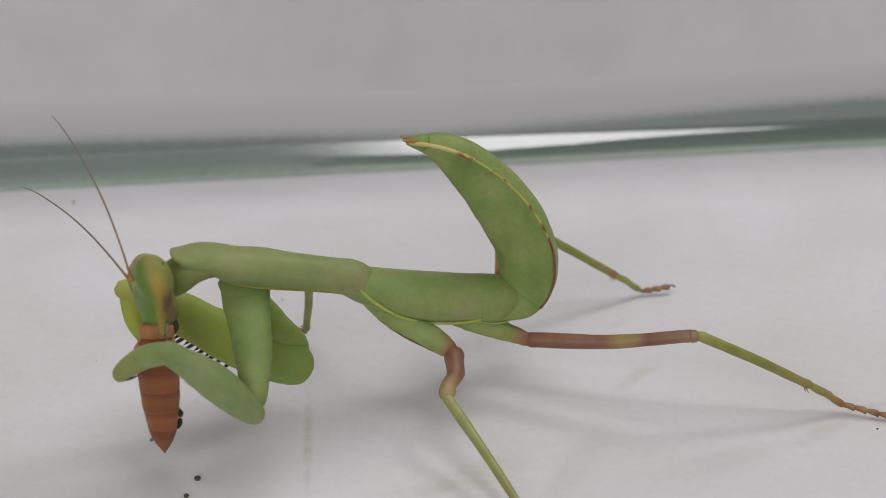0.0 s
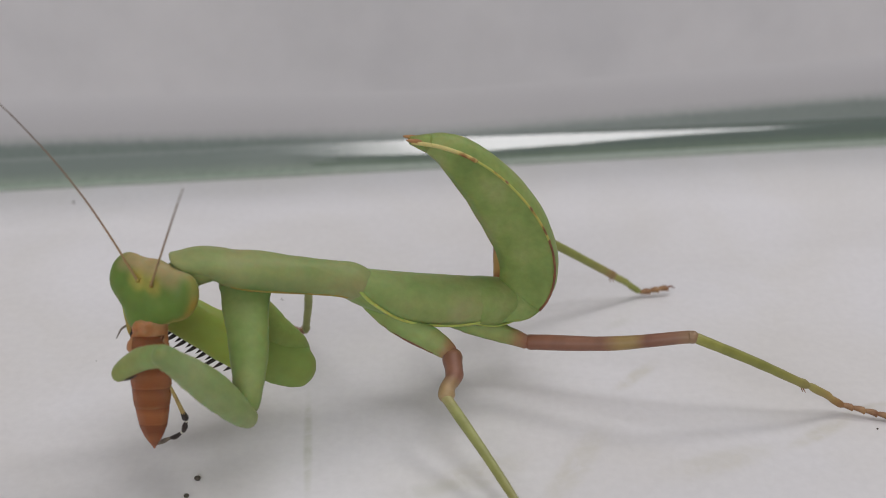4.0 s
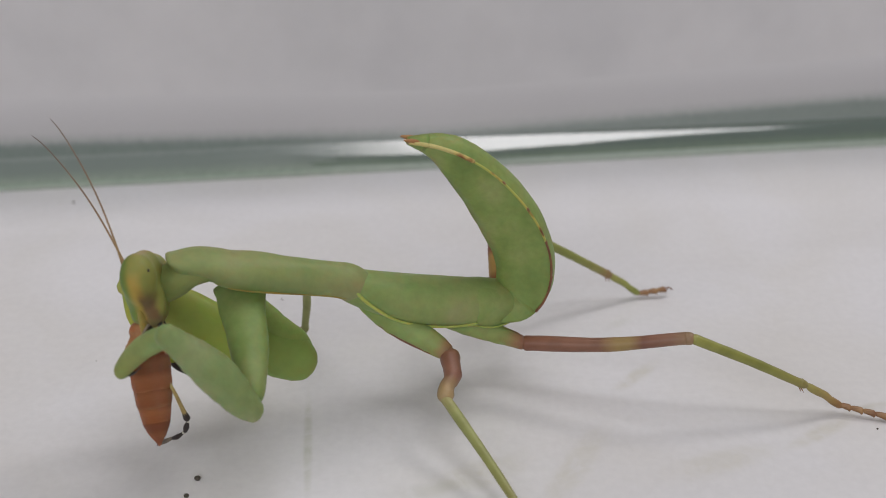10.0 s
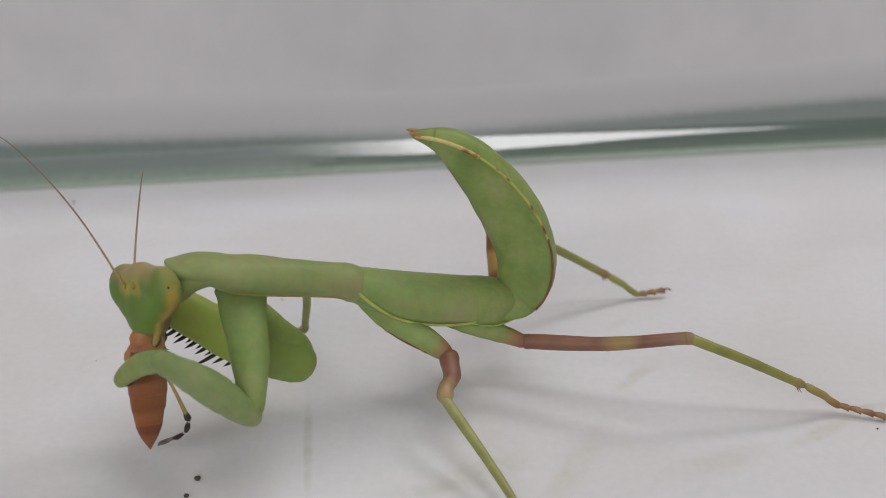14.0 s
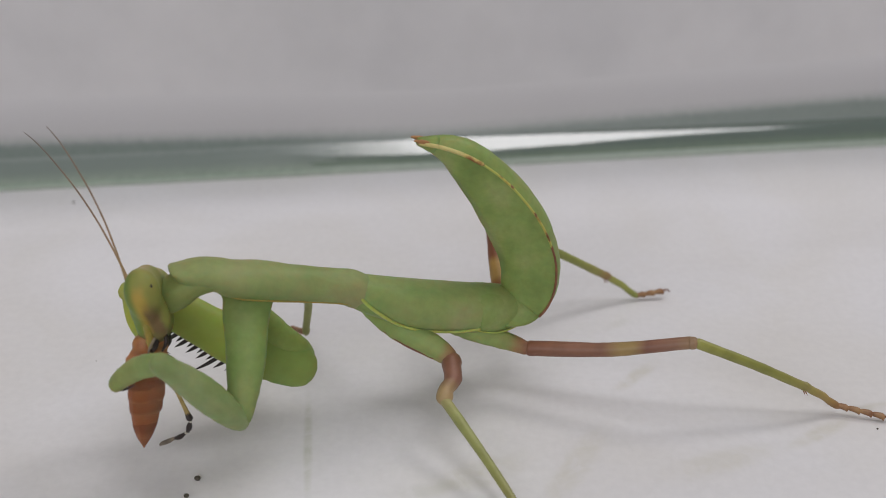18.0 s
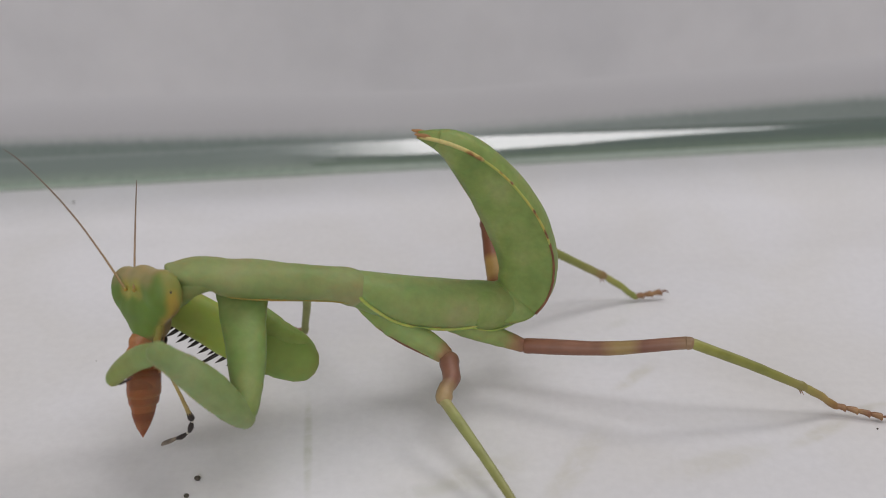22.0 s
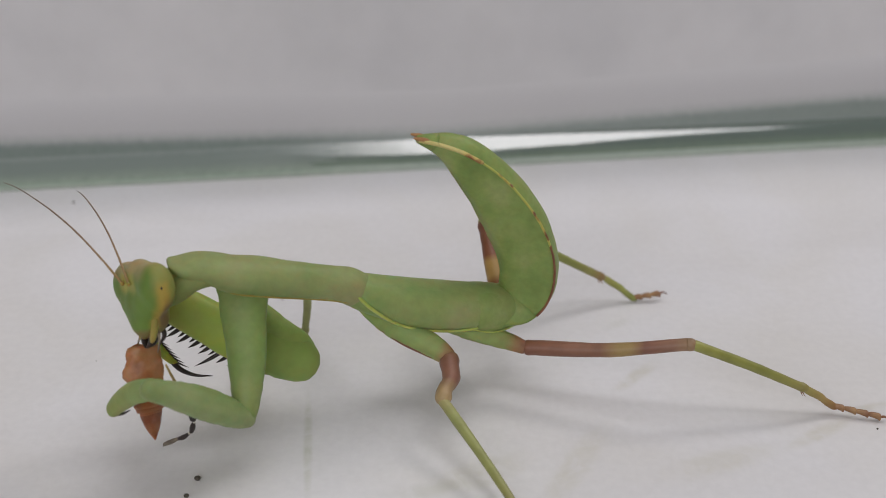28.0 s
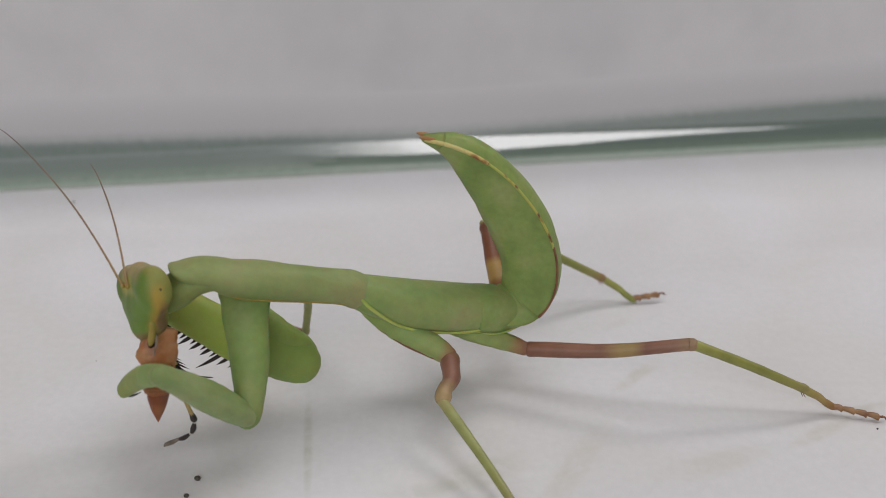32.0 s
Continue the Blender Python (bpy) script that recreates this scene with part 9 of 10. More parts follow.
    for ob in MOVED["mid3"]:
        walk(ob, [
            (0, at(7.95, -20.38, 0.60, -20.7, 2.9, -45.9)), (0.5, at(7.94, -20.38, 0.60, -20.7, 2.9, -45.9)), (1, at(7.94, -20.38, 0.60, -20.7, 2.9, -45.9)), (1.5, at(7.93, -20.39, 0.60, -20.7, 2.9, -45.9)),
            (2, at(7.93, -20.39, 0.60, -20.7, 2.9, -45.9)), (2.5, at(7.92, -20.39, 0.60, -20.7, 2.9, -45.9)), (3, at(7.92, -20.39, 0.60, -20.7, 2.9, -45.9)), (3.5, at(7.91, -20.39, 0.60, -20.7, 2.9, -45.9)),
            (5.5, at(7.89, -20.40, 0.60, -20.7, 2.9, -45.9)), (6, at(7.89, -20.41, 0.60, -20.7, 2.9, -45.9)), (6.5, at(7.88, -20.41, 0.60, -20.7, 2.9, -45.9)), (7, at(7.88, -20.41, 0.60, -20.7, 2.9, -45.9)),
            (7.5, at(7.88, -20.41, 0.60, -20.7, 2.9, -45.9)), (8, at(7.87, -20.41, 0.60, -20.7, 2.9, -45.9)), (8.5, at(7.87, -20.42, 0.60, -20.7, 2.9, -45.9)), (9, at(7.86, -20.42, 0.60, -20.7, 2.9, -45.9)),
            (9.5, at(7.86, -20.42, 0.60, -20.7, 2.9, -45.9)), (10, at(7.85, -20.42, 0.60, -20.7, 2.9, -45.9)), (10.5, at(7.85, -20.42, 0.60, -20.7, 2.9, -45.9)), (11, at(7.84, -20.43, 0.60, -20.7, 2.9, -45.9)),
            (11.5, at(7.84, -20.43, 0.60, -20.7, 2.9, -45.9)), (12, at(7.83, -20.43, 0.60, -20.7, 2.9, -45.9)), (12.5, at(7.83, -20.43, 0.60, -20.7, 2.9, -45.9)), (13, at(7.82, -20.44, 0.60, -20.7, 2.9, -45.9)),
            (13.5, at(7.82, -20.44, 0.60, -20.7, 2.9, -45.9)), (14, at(7.81, -20.44, 0.60, -20.7, 2.9, -45.9)), (14.5, at(7.81, -20.44, 0.60, -20.7, 2.9, -45.9)), (16.5, at(7.79, -20.45, 0.60, -20.7, 2.9, -45.9)),
            (17, at(7.79, -20.45, 0.60, -20.7, 2.9, -45.9)), (17.5, at(7.78, -20.45, 0.60, -20.7, 2.9, -45.9)), (18, at(7.78, -20.46, 0.60, -20.7, 2.9, -45.8)), (18.5, at(7.77, -20.46, 0.60, -20.7, 2.9, -45.8)),
            (19, at(7.77, -20.46, 0.60, -20.7, 2.9, -45.8)), (19.5, at(7.76, -20.46, 0.60, -20.7, 2.9, -45.8)), (20, at(7.76, -20.47, 0.60, -20.7, 2.9, -45.8)), (20.5, at(7.75, -20.47, 0.60, -20.7, 2.9, -45.8)),
            (21, at(7.75, -20.47, 0.60, -20.7, 2.9, -45.8)), (21.5, at(7.74, -20.47, 0.60, -20.7, 2.9, -45.8)), (22, at(7.74, -20.47, 0.60, -20.7, 2.9, -45.8)), (22.5, at(7.73, -20.48, 0.60, -20.7, 2.9, -45.8)),
            (23, at(7.73, -20.48, 0.60, -20.7, 2.9, -45.8)), (23.5, at(7.72, -20.48, 0.60, -20.7, 2.9, -45.8)), (24, at(7.72, -20.48, 0.60, -20.7, 2.9, -45.8)), (24.5, at(7.72, -20.49, 0.60, -20.7, 2.9, -45.8)),
            (25, at(7.71, -20.49, 0.60, -20.7, 2.9, -45.8)), (25.5, at(7.71, -20.49, 0.60, -20.7, 2.9, -45.8)), (27.5, at(7.69, -20.50, 0.60, -20.7, 2.9, -45.8)), (28, at(7.68, -20.50, 0.60, -20.7, 2.9, -45.8)),
            (28.5, at(7.68, -20.50, 0.60, -20.7, 2.9, -45.8)), (29, at(7.67, -20.50, 0.60, -20.7, 2.9, -45.8)), (29.5, at(7.67, -20.51, 0.60, -20.7, 2.9, -45.8)), (30, at(7.66, -20.51, 0.60, -20.7, 2.9, -45.8)),
            (30.5, at(7.66, -20.51, 0.60, -20.7, 2.9, -45.8)), (31, at(7.65, -20.51, 0.60, -20.7, 2.9, -45.8)), (31.5, at(7.65, -20.52, 0.60, -20.7, 2.9, -45.8)), (32, at(7.65, -20.52, 0.60, -20.7, 2.9, -45.8)),
        ])
    for ob in MOVED["fhind0"]:
        walk(ob, [
            (0, at(6.51, 7.21, 7.99, 90.3, -41.2, 89.5)), (0.5, at(7.50, 6.95, 7.51, 89.3, -40.0, 91.1)), (1, at(6.41, 7.21, 7.99, 90.0, -41.1, 89.9)), (1.5, at(6.41, 7.08, 7.75, 89.9, -40.5, 90.2)),
            (2, at(6.78, 7.04, 7.67, 89.4, -40.3, 91.0)), (2.5, at(6.87, 7.04, 7.67, 89.1, -40.3, 91.4)), (3, at(6.41, 7.12, 7.83, 89.3, -40.7, 91.0)), (3.5, at(6.32, 7.12, 7.83, 89.2, -40.6, 91.2)),
            (5.5, at(6.96, 6.91, 7.43, 88.0, -39.6, 93.1)), (6, at(6.78, 6.99, 7.59, 88.0, -39.9, 93.2)), (6.5, at(6.59, 6.91, 7.43, 88.0, -39.6, 93.1)), (7, at(6.87, 6.86, 7.35, 87.6, -39.3, 93.7)),
            (7.5, at(6.14, 7.04, 7.67, 88.0, -40.1, 93.1)), (8, at(6.32, 6.91, 7.43, 87.7, -39.5, 93.5)), (8.5, at(6.51, 6.91, 7.43, 87.4, -39.4, 94.1)), (9, at(6.14, 7.04, 7.67, 87.5, -40.0, 93.9)),
            (9.5, at(7.59, 6.74, 7.11, 86.3, -38.6, 95.9)), (10, at(6.05, 7.04, 7.67, 87.2, -39.9, 94.4)), (10.5, at(6.96, 6.78, 7.19, 86.5, -38.8, 95.6)), (11, at(6.32, 6.91, 7.43, 86.7, -39.3, 95.2)),
            (11.5, at(6.78, 6.91, 7.43, 86.1, -39.3, 96.1)), (12, at(5.96, 6.99, 7.59, 86.6, -39.6, 95.3)), (12.5, at(7.78, 6.82, 7.27, 85.0, -38.7, 97.9)), (13, at(6.59, 6.95, 7.51, 85.7, -39.3, 96.7)),
            (13.5, at(6.68, 6.95, 7.51, 85.5, -39.3, 97.1)), (14, at(6.05, 7.12, 7.83, 85.7, -40.1, 96.7)), (14.5, at(6.41, 6.99, 7.59, 85.3, -39.4, 97.3)), (16.5, at(6.14, 6.91, 7.43, 85.0, -39.0, 97.9)),
            (17, at(5.86, 6.95, 7.51, 85.0, -39.1, 97.9)), (17.5, at(6.78, 6.95, 7.51, 84.1, -39.0, 99.4)), (18, at(6.41, 6.78, 7.19, 84.5, -38.3, 98.9)), (18.5, at(6.05, 6.86, 7.35, 84.5, -38.6, 98.8)),
            (19, at(6.51, 6.82, 7.27, 84.0, -38.4, 99.6)), (19.5, at(6.23, 6.82, 7.27, 84.1, -38.4, 99.5)), (20, at(5.59, 6.86, 7.35, 84.4, -38.6, 99.0)), (20.5, at(5.96, 6.86, 7.35, 83.9, -38.5, 99.7)),
            (21, at(6.78, 6.69, 7.03, 83.4, -37.6, 100.8)), (21.5, at(6.78, 6.78, 7.19, 83.0, -37.9, 101.2)), (22, at(6.05, 6.91, 7.43, 83.3, -38.5, 100.7)), (22.5, at(5.50, 7.08, 7.75, 83.3, -39.3, 100.5)),
            (23, at(6.59, 6.74, 7.11, 82.8, -37.7, 101.7)), (23.5, at(6.51, 6.74, 7.11, 82.7, -37.6, 101.8)), (24, at(6.59, 6.82, 7.27, 82.3, -37.9, 102.3)), (24.5, at(6.59, 6.74, 7.11, 82.3, -37.5, 102.4)),
            (25, at(6.96, 6.91, 7.43, 81.6, -38.1, 103.5)), (25.5, at(8.50, 6.52, 6.70, 81.0, -36.3, 104.9)), (27.5, at(7.28, 6.69, 7.02, 81.2, -37.0, 104.5)), (28, at(6.18, 6.82, 7.27, 81.7, -37.7, 103.4)),
            (28.5, at(6.64, 6.78, 7.19, 81.5, -37.5, 103.9)), (29, at(5.91, 6.99, 7.59, 81.6, -38.4, 103.3)), (29.5, at(6.46, 6.69, 7.02, 81.8, -37.1, 103.4)), (30, at(6.27, 6.82, 7.27, 81.7, -37.7, 103.5)),
            (30.5, at(6.37, 6.78, 7.19, 81.7, -37.5, 103.5)), (31, at(6.27, 6.78, 7.19, 81.8, -37.5, 103.4)), (31.5, at(6.91, 6.74, 7.11, 81.3, -37.2, 104.1)), (32, at(6.37, 6.74, 7.11, 81.8, -37.3, 103.4)),
        ])
    for ob in MOVED["fhind1"]:
        walk(ob, [
            (0, at(6.36, 14.00, 13.93, -28.4, 35.2, 20.1)), (0.5, at(7.17, 14.00, 13.42, -28.1, 35.3, 21.3)), (1, at(6.22, 14.00, 13.92, -28.4, 35.0, 20.0)), (1.5, at(6.19, 14.00, 13.67, -28.3, 34.4, 20.0)),
            (2, at(6.46, 14.00, 13.58, -28.3, 34.7, 20.3)), (2.5, at(6.50, 14.00, 13.58, -28.3, 34.8, 20.4)), (3, at(6.09, 14.00, 13.74, -28.4, 34.5, 19.9)), (3.5, at(5.98, 14.00, 13.73, -28.4, 34.4, 19.8)),
            (5.5, at(6.38, 14.00, 13.30, -28.1, 34.2, 20.4)), (6, at(6.19, 14.00, 13.46, -28.2, 34.3, 20.2)), (6.5, at(6.01, 14.00, 13.30, -28.2, 33.6, 20.0)), (7, at(6.20, 14.00, 13.20, -28.1, 33.8, 20.2)),
            (7.5, at(5.56, 14.00, 13.54, -28.3, 33.6, 19.4)), (8, at(5.68, 14.00, 13.28, -28.2, 33.2, 19.6)), (8.5, at(5.80, 14.00, 13.28, -28.2, 33.4, 19.8)), (9, at(5.46, 14.00, 13.53, -28.3, 33.6, 19.4)),
            (9.5, at(6.64, 14.00, 12.94, -28.0, 34.1, 21.0)), (10, at(5.32, 14.00, 13.52, -28.3, 33.4, 19.2)), (10.5, at(6.04, 14.00, 13.01, -28.1, 33.4, 20.2)), (11, at(5.48, 14.00, 13.26, -28.2, 33.1, 19.5)),
            (11.5, at(5.82, 14.00, 13.26, -28.2, 33.8, 19.9)), (12, at(5.11, 14.00, 13.42, -28.3, 33.1, 19.1)), (12.5, at(6.58, 14.00, 13.08, -28.1, 34.7, 21.1)), (13, at(5.57, 14.00, 13.33, -28.3, 33.7, 19.7)),
            (13.5, at(5.61, 14.00, 13.32, -28.3, 33.8, 19.7)), (14, at(5.04, 14.00, 13.65, -28.4, 33.8, 19.1)), (14.5, at(5.31, 14.00, 13.40, -28.3, 33.6, 19.4)), (16.5, at(4.95, 14.00, 13.22, -28.3, 32.8, 19.1)),
            (17, at(4.69, 14.00, 13.30, -28.3, 32.6, 18.8)), (17.5, at(5.41, 14.00, 13.29, -28.3, 33.8, 19.7)), (18, at(5.08, 14.00, 12.96, -28.1, 32.4, 19.3)), (18.5, at(4.74, 14.00, 13.12, -28.2, 32.4, 18.9)),
            (19, at(5.09, 14.00, 13.03, -28.2, 32.8, 19.3)), (19.5, at(4.83, 14.00, 13.03, -28.2, 32.4, 19.0)), (20, at(4.26, 14.00, 13.10, -28.3, 31.8, 18.4)), (20.5, at(4.53, 14.00, 13.10, -28.3, 32.2, 18.7)),
            (21, at(5.18, 14.00, 12.76, -28.1, 32.4, 19.6)), (21.5, at(5.15, 14.00, 12.93, -28.2, 32.9, 19.5)), (22, at(4.50, 14.00, 13.18, -28.3, 32.5, 18.8)), (22.5, at(4.01, 14.00, 13.51, -28.5, 32.7, 18.2)),
            (23, at(4.89, 14.00, 12.83, -28.1, 32.4, 19.3)), (23.5, at(4.79, 14.00, 12.83, -28.1, 32.2, 19.2)), (24, at(4.82, 14.00, 12.99, -28.2, 32.8, 19.2)), (24.5, at(4.79, 14.00, 12.82, -28.1, 32.3, 19.2)),
            (25, at(5.05, 14.00, 13.15, -28.3, 33.7, 19.6)), (25.5, at(6.31, 14.00, 12.39, -27.8, 33.8, 21.4)), (27.5, at(5.19, 14.00, 12.71, -28.1, 33.0, 19.9)), (28, at(4.28, 14.00, 12.97, -28.3, 32.3, 18.7)),
            (28.5, at(4.65, 14.00, 12.89, -28.2, 32.7, 19.2)), (29, at(4.05, 14.00, 13.31, -28.4, 32.9, 18.5)), (29.5, at(4.51, 14.00, 12.71, -28.1, 32.1, 19.1)), (30, at(4.35, 14.00, 12.97, -28.3, 32.6, 18.9)),
            (30.5, at(4.43, 14.00, 12.89, -28.2, 32.6, 19.0)), (31, at(4.35, 14.00, 12.89, -28.2, 32.5, 19.0)), (31.5, at(4.88, 14.00, 12.80, -28.2, 33.2, 19.6)), (32, at(4.44, 14.00, 12.80, -28.2, 32.5, 19.1)),
        ])
    for ob in MOVED["fhind2"]:
        walk(ob, [
            (0, at(20.02, 19.00, 3.68, -29.1, 37.8, 19.8)), (0.5, at(20.00, 19.00, 3.67, -29.2, 37.9, 19.5)), (1, at(19.98, 19.00, 3.66, -29.3, 37.9, 19.2)), (1.5, at(19.96, 19.00, 3.65, -29.4, 37.9, 18.8)),
            (2, at(19.94, 19.00, 3.64, -29.5, 37.9, 18.5)), (2.5, at(19.93, 19.00, 3.63, -29.6, 37.9, 18.1)), (3, at(19.91, 19.00, 3.62, -29.7, 38.0, 17.8)), (3.5, at(19.89, 19.00, 3.61, -29.8, 38.0, 17.4)),
            (5.5, at(19.82, 19.00, 3.57, -30.2, 38.0, 16.0)), (6, at(19.80, 19.00, 3.56, -30.3, 38.0, 15.6)), (6.5, at(19.78, 19.00, 3.55, -30.4, 38.1, 15.2)), (7, at(19.77, 19.00, 3.54, -30.5, 38.1, 14.9)),
            (7.5, at(19.75, 19.00, 3.53, -30.6, 38.1, 14.5)), (8, at(19.73, 19.00, 3.53, -30.7, 38.1, 14.1)), (8.5, at(19.71, 19.00, 3.52, -30.8, 38.1, 13.7)), (9, at(19.69, 19.00, 3.51, -30.9, 38.1, 13.4)),
            (9.5, at(19.68, 19.00, 3.50, -31.0, 38.1, 13.0)), (10, at(19.66, 19.00, 3.49, -31.2, 38.1, 12.6)), (10.5, at(19.64, 19.00, 3.48, -31.3, 38.1, 12.2)), (11, at(19.62, 19.00, 3.47, -31.4, 38.1, 11.8)),
            (11.5, at(19.60, 19.00, 3.46, -31.5, 38.1, 11.4)), (12, at(19.59, 19.00, 3.45, -31.6, 38.1, 11.0)), (12.5, at(19.57, 19.00, 3.44, -31.7, 38.1, 10.6)), (13, at(19.55, 19.00, 3.43, -31.8, 38.1, 10.2)),
            (13.5, at(19.53, 19.00, 3.42, -31.9, 38.1, 9.8)), (14, at(19.51, 19.00, 3.41, -31.9, 38.0, 9.4)), (14.5, at(19.50, 19.00, 3.40, -32.0, 38.0, 9.0)), (16.5, at(19.43, 19.00, 3.36, -32.4, 38.0, 7.3)),
            (17, at(19.41, 19.00, 3.35, -32.5, 37.9, 6.9)), (17.5, at(19.39, 19.00, 3.35, -32.6, 37.9, 6.5)), (18, at(19.37, 19.00, 3.34, -32.7, 37.9, 6.1)), (18.5, at(19.35, 19.00, 3.33, -32.8, 37.9, 5.7)),
            (19, at(19.34, 19.00, 3.32, -32.9, 37.8, 5.2)), (19.5, at(19.32, 19.00, 3.31, -33.0, 37.8, 4.8)), (20, at(19.30, 19.00, 3.30, -33.0, 37.8, 4.4)), (20.5, at(19.28, 19.00, 3.29, -33.1, 37.7, 3.9)),
            (21, at(19.26, 19.00, 3.28, -33.2, 37.7, 3.5)), (21.5, at(19.25, 19.00, 3.27, -33.3, 37.7, 3.1)), (22, at(19.23, 19.00, 3.26, -33.4, 37.6, 2.6)), (22.5, at(19.21, 19.00, 3.25, -33.4, 37.6, 2.2)),
            (23, at(19.19, 19.00, 3.24, -33.5, 37.6, 1.8)), (23.5, at(19.17, 19.00, 3.23, -33.6, 37.5, 1.3)), (24, at(19.16, 19.00, 3.22, -33.7, 37.5, 0.9)), (24.5, at(19.14, 19.00, 3.21, -33.7, 37.4, 0.4)),
            (25, at(19.12, 19.00, 3.20, -33.8, 37.4, -0.0)), (25.5, at(19.10, 19.00, 3.19, -33.9, 37.3, -0.5)), (27.5, at(19.03, 19.00, 3.16, -34.1, 37.1, -2.3)), (28, at(19.01, 19.00, 3.15, -34.1, 37.0, -2.7)),
            (28.5, at(19.00, 19.00, 3.14, -34.2, 37.0, -3.2)), (29, at(18.98, 19.00, 3.13, -34.2, 36.9, -3.7)), (29.5, at(18.96, 19.00, 3.12, -34.3, 36.8, -4.1)), (30, at(18.94, 19.00, 3.11, -34.3, 36.7, -4.6)),
            (30.5, at(18.92, 19.00, 3.10, -34.4, 36.7, -5.0)), (31, at(18.91, 19.00, 3.09, -34.4, 36.6, -5.5)), (31.5, at(18.89, 19.00, 3.08, -34.5, 36.5, -6.0)), (32, at(18.87, 19.00, 3.07, -34.5, 36.4, -6.4)),
        ])
    for ob in MOVED["fhind3"]:
        walk(ob, [
            (0, at(23.74, 20.34, 0.60, -28.1, -6.6, 8.6)), (0.5, at(23.72, 20.32, 0.60, -28.1, -6.6, 8.6)), (1, at(23.69, 20.29, 0.60, -28.1, -6.6, 8.6)), (1.5, at(23.67, 20.26, 0.60, -28.1, -6.6, 8.5)),
            (2, at(23.64, 20.24, 0.60, -28.1, -6.6, 8.5)), (2.5, at(23.62, 20.21, 0.60, -28.1, -6.6, 8.5)), (3, at(23.59, 20.18, 0.60, -28.1, -6.6, 8.4)), (3.5, at(23.57, 20.15, 0.60, -28.1, -6.6, 8.4)),
            (5.5, at(23.47, 20.05, 0.60, -28.1, -6.6, 8.3)), (6, at(23.45, 20.02, 0.60, -28.1, -6.6, 8.2)), (6.5, at(23.42, 19.99, 0.60, -28.1, -6.6, 8.2)), (7, at(23.40, 19.96, 0.60, -28.1, -6.6, 8.2)),
            (7.5, at(23.38, 19.94, 0.60, -28.1, -6.6, 8.1)), (8, at(23.35, 19.91, 0.60, -28.1, -6.7, 8.1)), (8.5, at(23.33, 19.88, 0.60, -28.1, -6.7, 8.1)), (9, at(23.30, 19.86, 0.60, -28.1, -6.7, 8.0)),
            (9.5, at(23.28, 19.83, 0.60, -28.1, -6.7, 8.0)), (10, at(23.25, 19.80, 0.60, -28.1, -6.7, 7.9)), (10.5, at(23.23, 19.78, 0.60, -28.1, -6.7, 7.9)), (11, at(23.21, 19.75, 0.60, -28.1, -6.7, 7.9)),
            (11.5, at(23.18, 19.72, 0.60, -28.1, -6.7, 7.8)), (12, at(23.16, 19.69, 0.60, -28.1, -6.7, 7.8)), (12.5, at(23.13, 19.67, 0.60, -28.1, -6.7, 7.8)), (13, at(23.11, 19.64, 0.60, -28.1, -6.7, 7.7)),
            (13.5, at(23.08, 19.61, 0.60, -28.1, -6.7, 7.7)), (14, at(23.06, 19.59, 0.60, -28.1, -6.7, 7.7)), (14.5, at(23.04, 19.56, 0.60, -28.2, -6.7, 7.6)), (16.5, at(22.94, 19.45, 0.60, -28.2, -6.7, 7.5)),
            (17, at(22.91, 19.43, 0.60, -28.2, -6.7, 7.5)), (17.5, at(22.89, 19.40, 0.60, -28.2, -6.7, 7.4)), (18, at(22.87, 19.37, 0.60, -28.2, -6.7, 7.4)), (18.5, at(22.84, 19.35, 0.60, -28.2, -6.8, 7.4)),
            (19, at(22.82, 19.32, 0.60, -28.2, -6.8, 7.3)), (19.5, at(22.79, 19.29, 0.60, -28.2, -6.8, 7.3)), (20, at(22.77, 19.27, 0.60, -28.2, -6.8, 7.3)), (20.5, at(22.75, 19.24, 0.60, -28.2, -6.8, 7.2)),
            (21, at(22.72, 19.21, 0.60, -28.2, -6.8, 7.2)), (21.5, at(22.70, 19.19, 0.60, -28.2, -6.8, 7.2)), (22, at(22.67, 19.16, 0.60, -28.2, -6.8, 7.1)), (22.5, at(22.65, 19.13, 0.60, -28.2, -6.8, 7.1)),
            (23, at(22.63, 19.11, 0.60, -28.2, -6.8, 7.1)), (23.5, at(22.60, 19.08, 0.60, -28.2, -6.8, 7.0)), (24, at(22.58, 19.05, 0.60, -28.2, -6.8, 7.0)), (24.5, at(22.55, 19.03, 0.60, -28.2, -6.8, 6.9)),
            (25, at(22.53, 19.00, 0.60, -28.2, -6.8, 6.9)), (25.5, at(22.50, 18.97, 0.60, -28.2, -6.8, 6.9)), (27.5, at(22.41, 18.87, 0.60, -28.2, -6.8, 6.7)), (28, at(22.38, 18.84, 0.60, -28.2, -6.8, 6.7)),
            (28.5, at(22.36, 18.81, 0.60, -28.2, -6.8, 6.7)), (29, at(22.34, 18.79, 0.60, -28.2, -6.9, 6.6)), (29.5, at(22.31, 18.76, 0.60, -28.2, -6.9, 6.6)), (30, at(22.29, 18.73, 0.60, -28.2, -6.9, 6.6)),
            (30.5, at(22.27, 18.71, 0.60, -28.2, -6.9, 6.5)), (31, at(22.24, 18.68, 0.60, -28.2, -6.9, 6.5)), (31.5, at(22.22, 18.65, 0.60, -28.2, -6.9, 6.5)), (32, at(22.19, 18.63, 0.60, -28.2, -6.9, 6.4)),
        ])
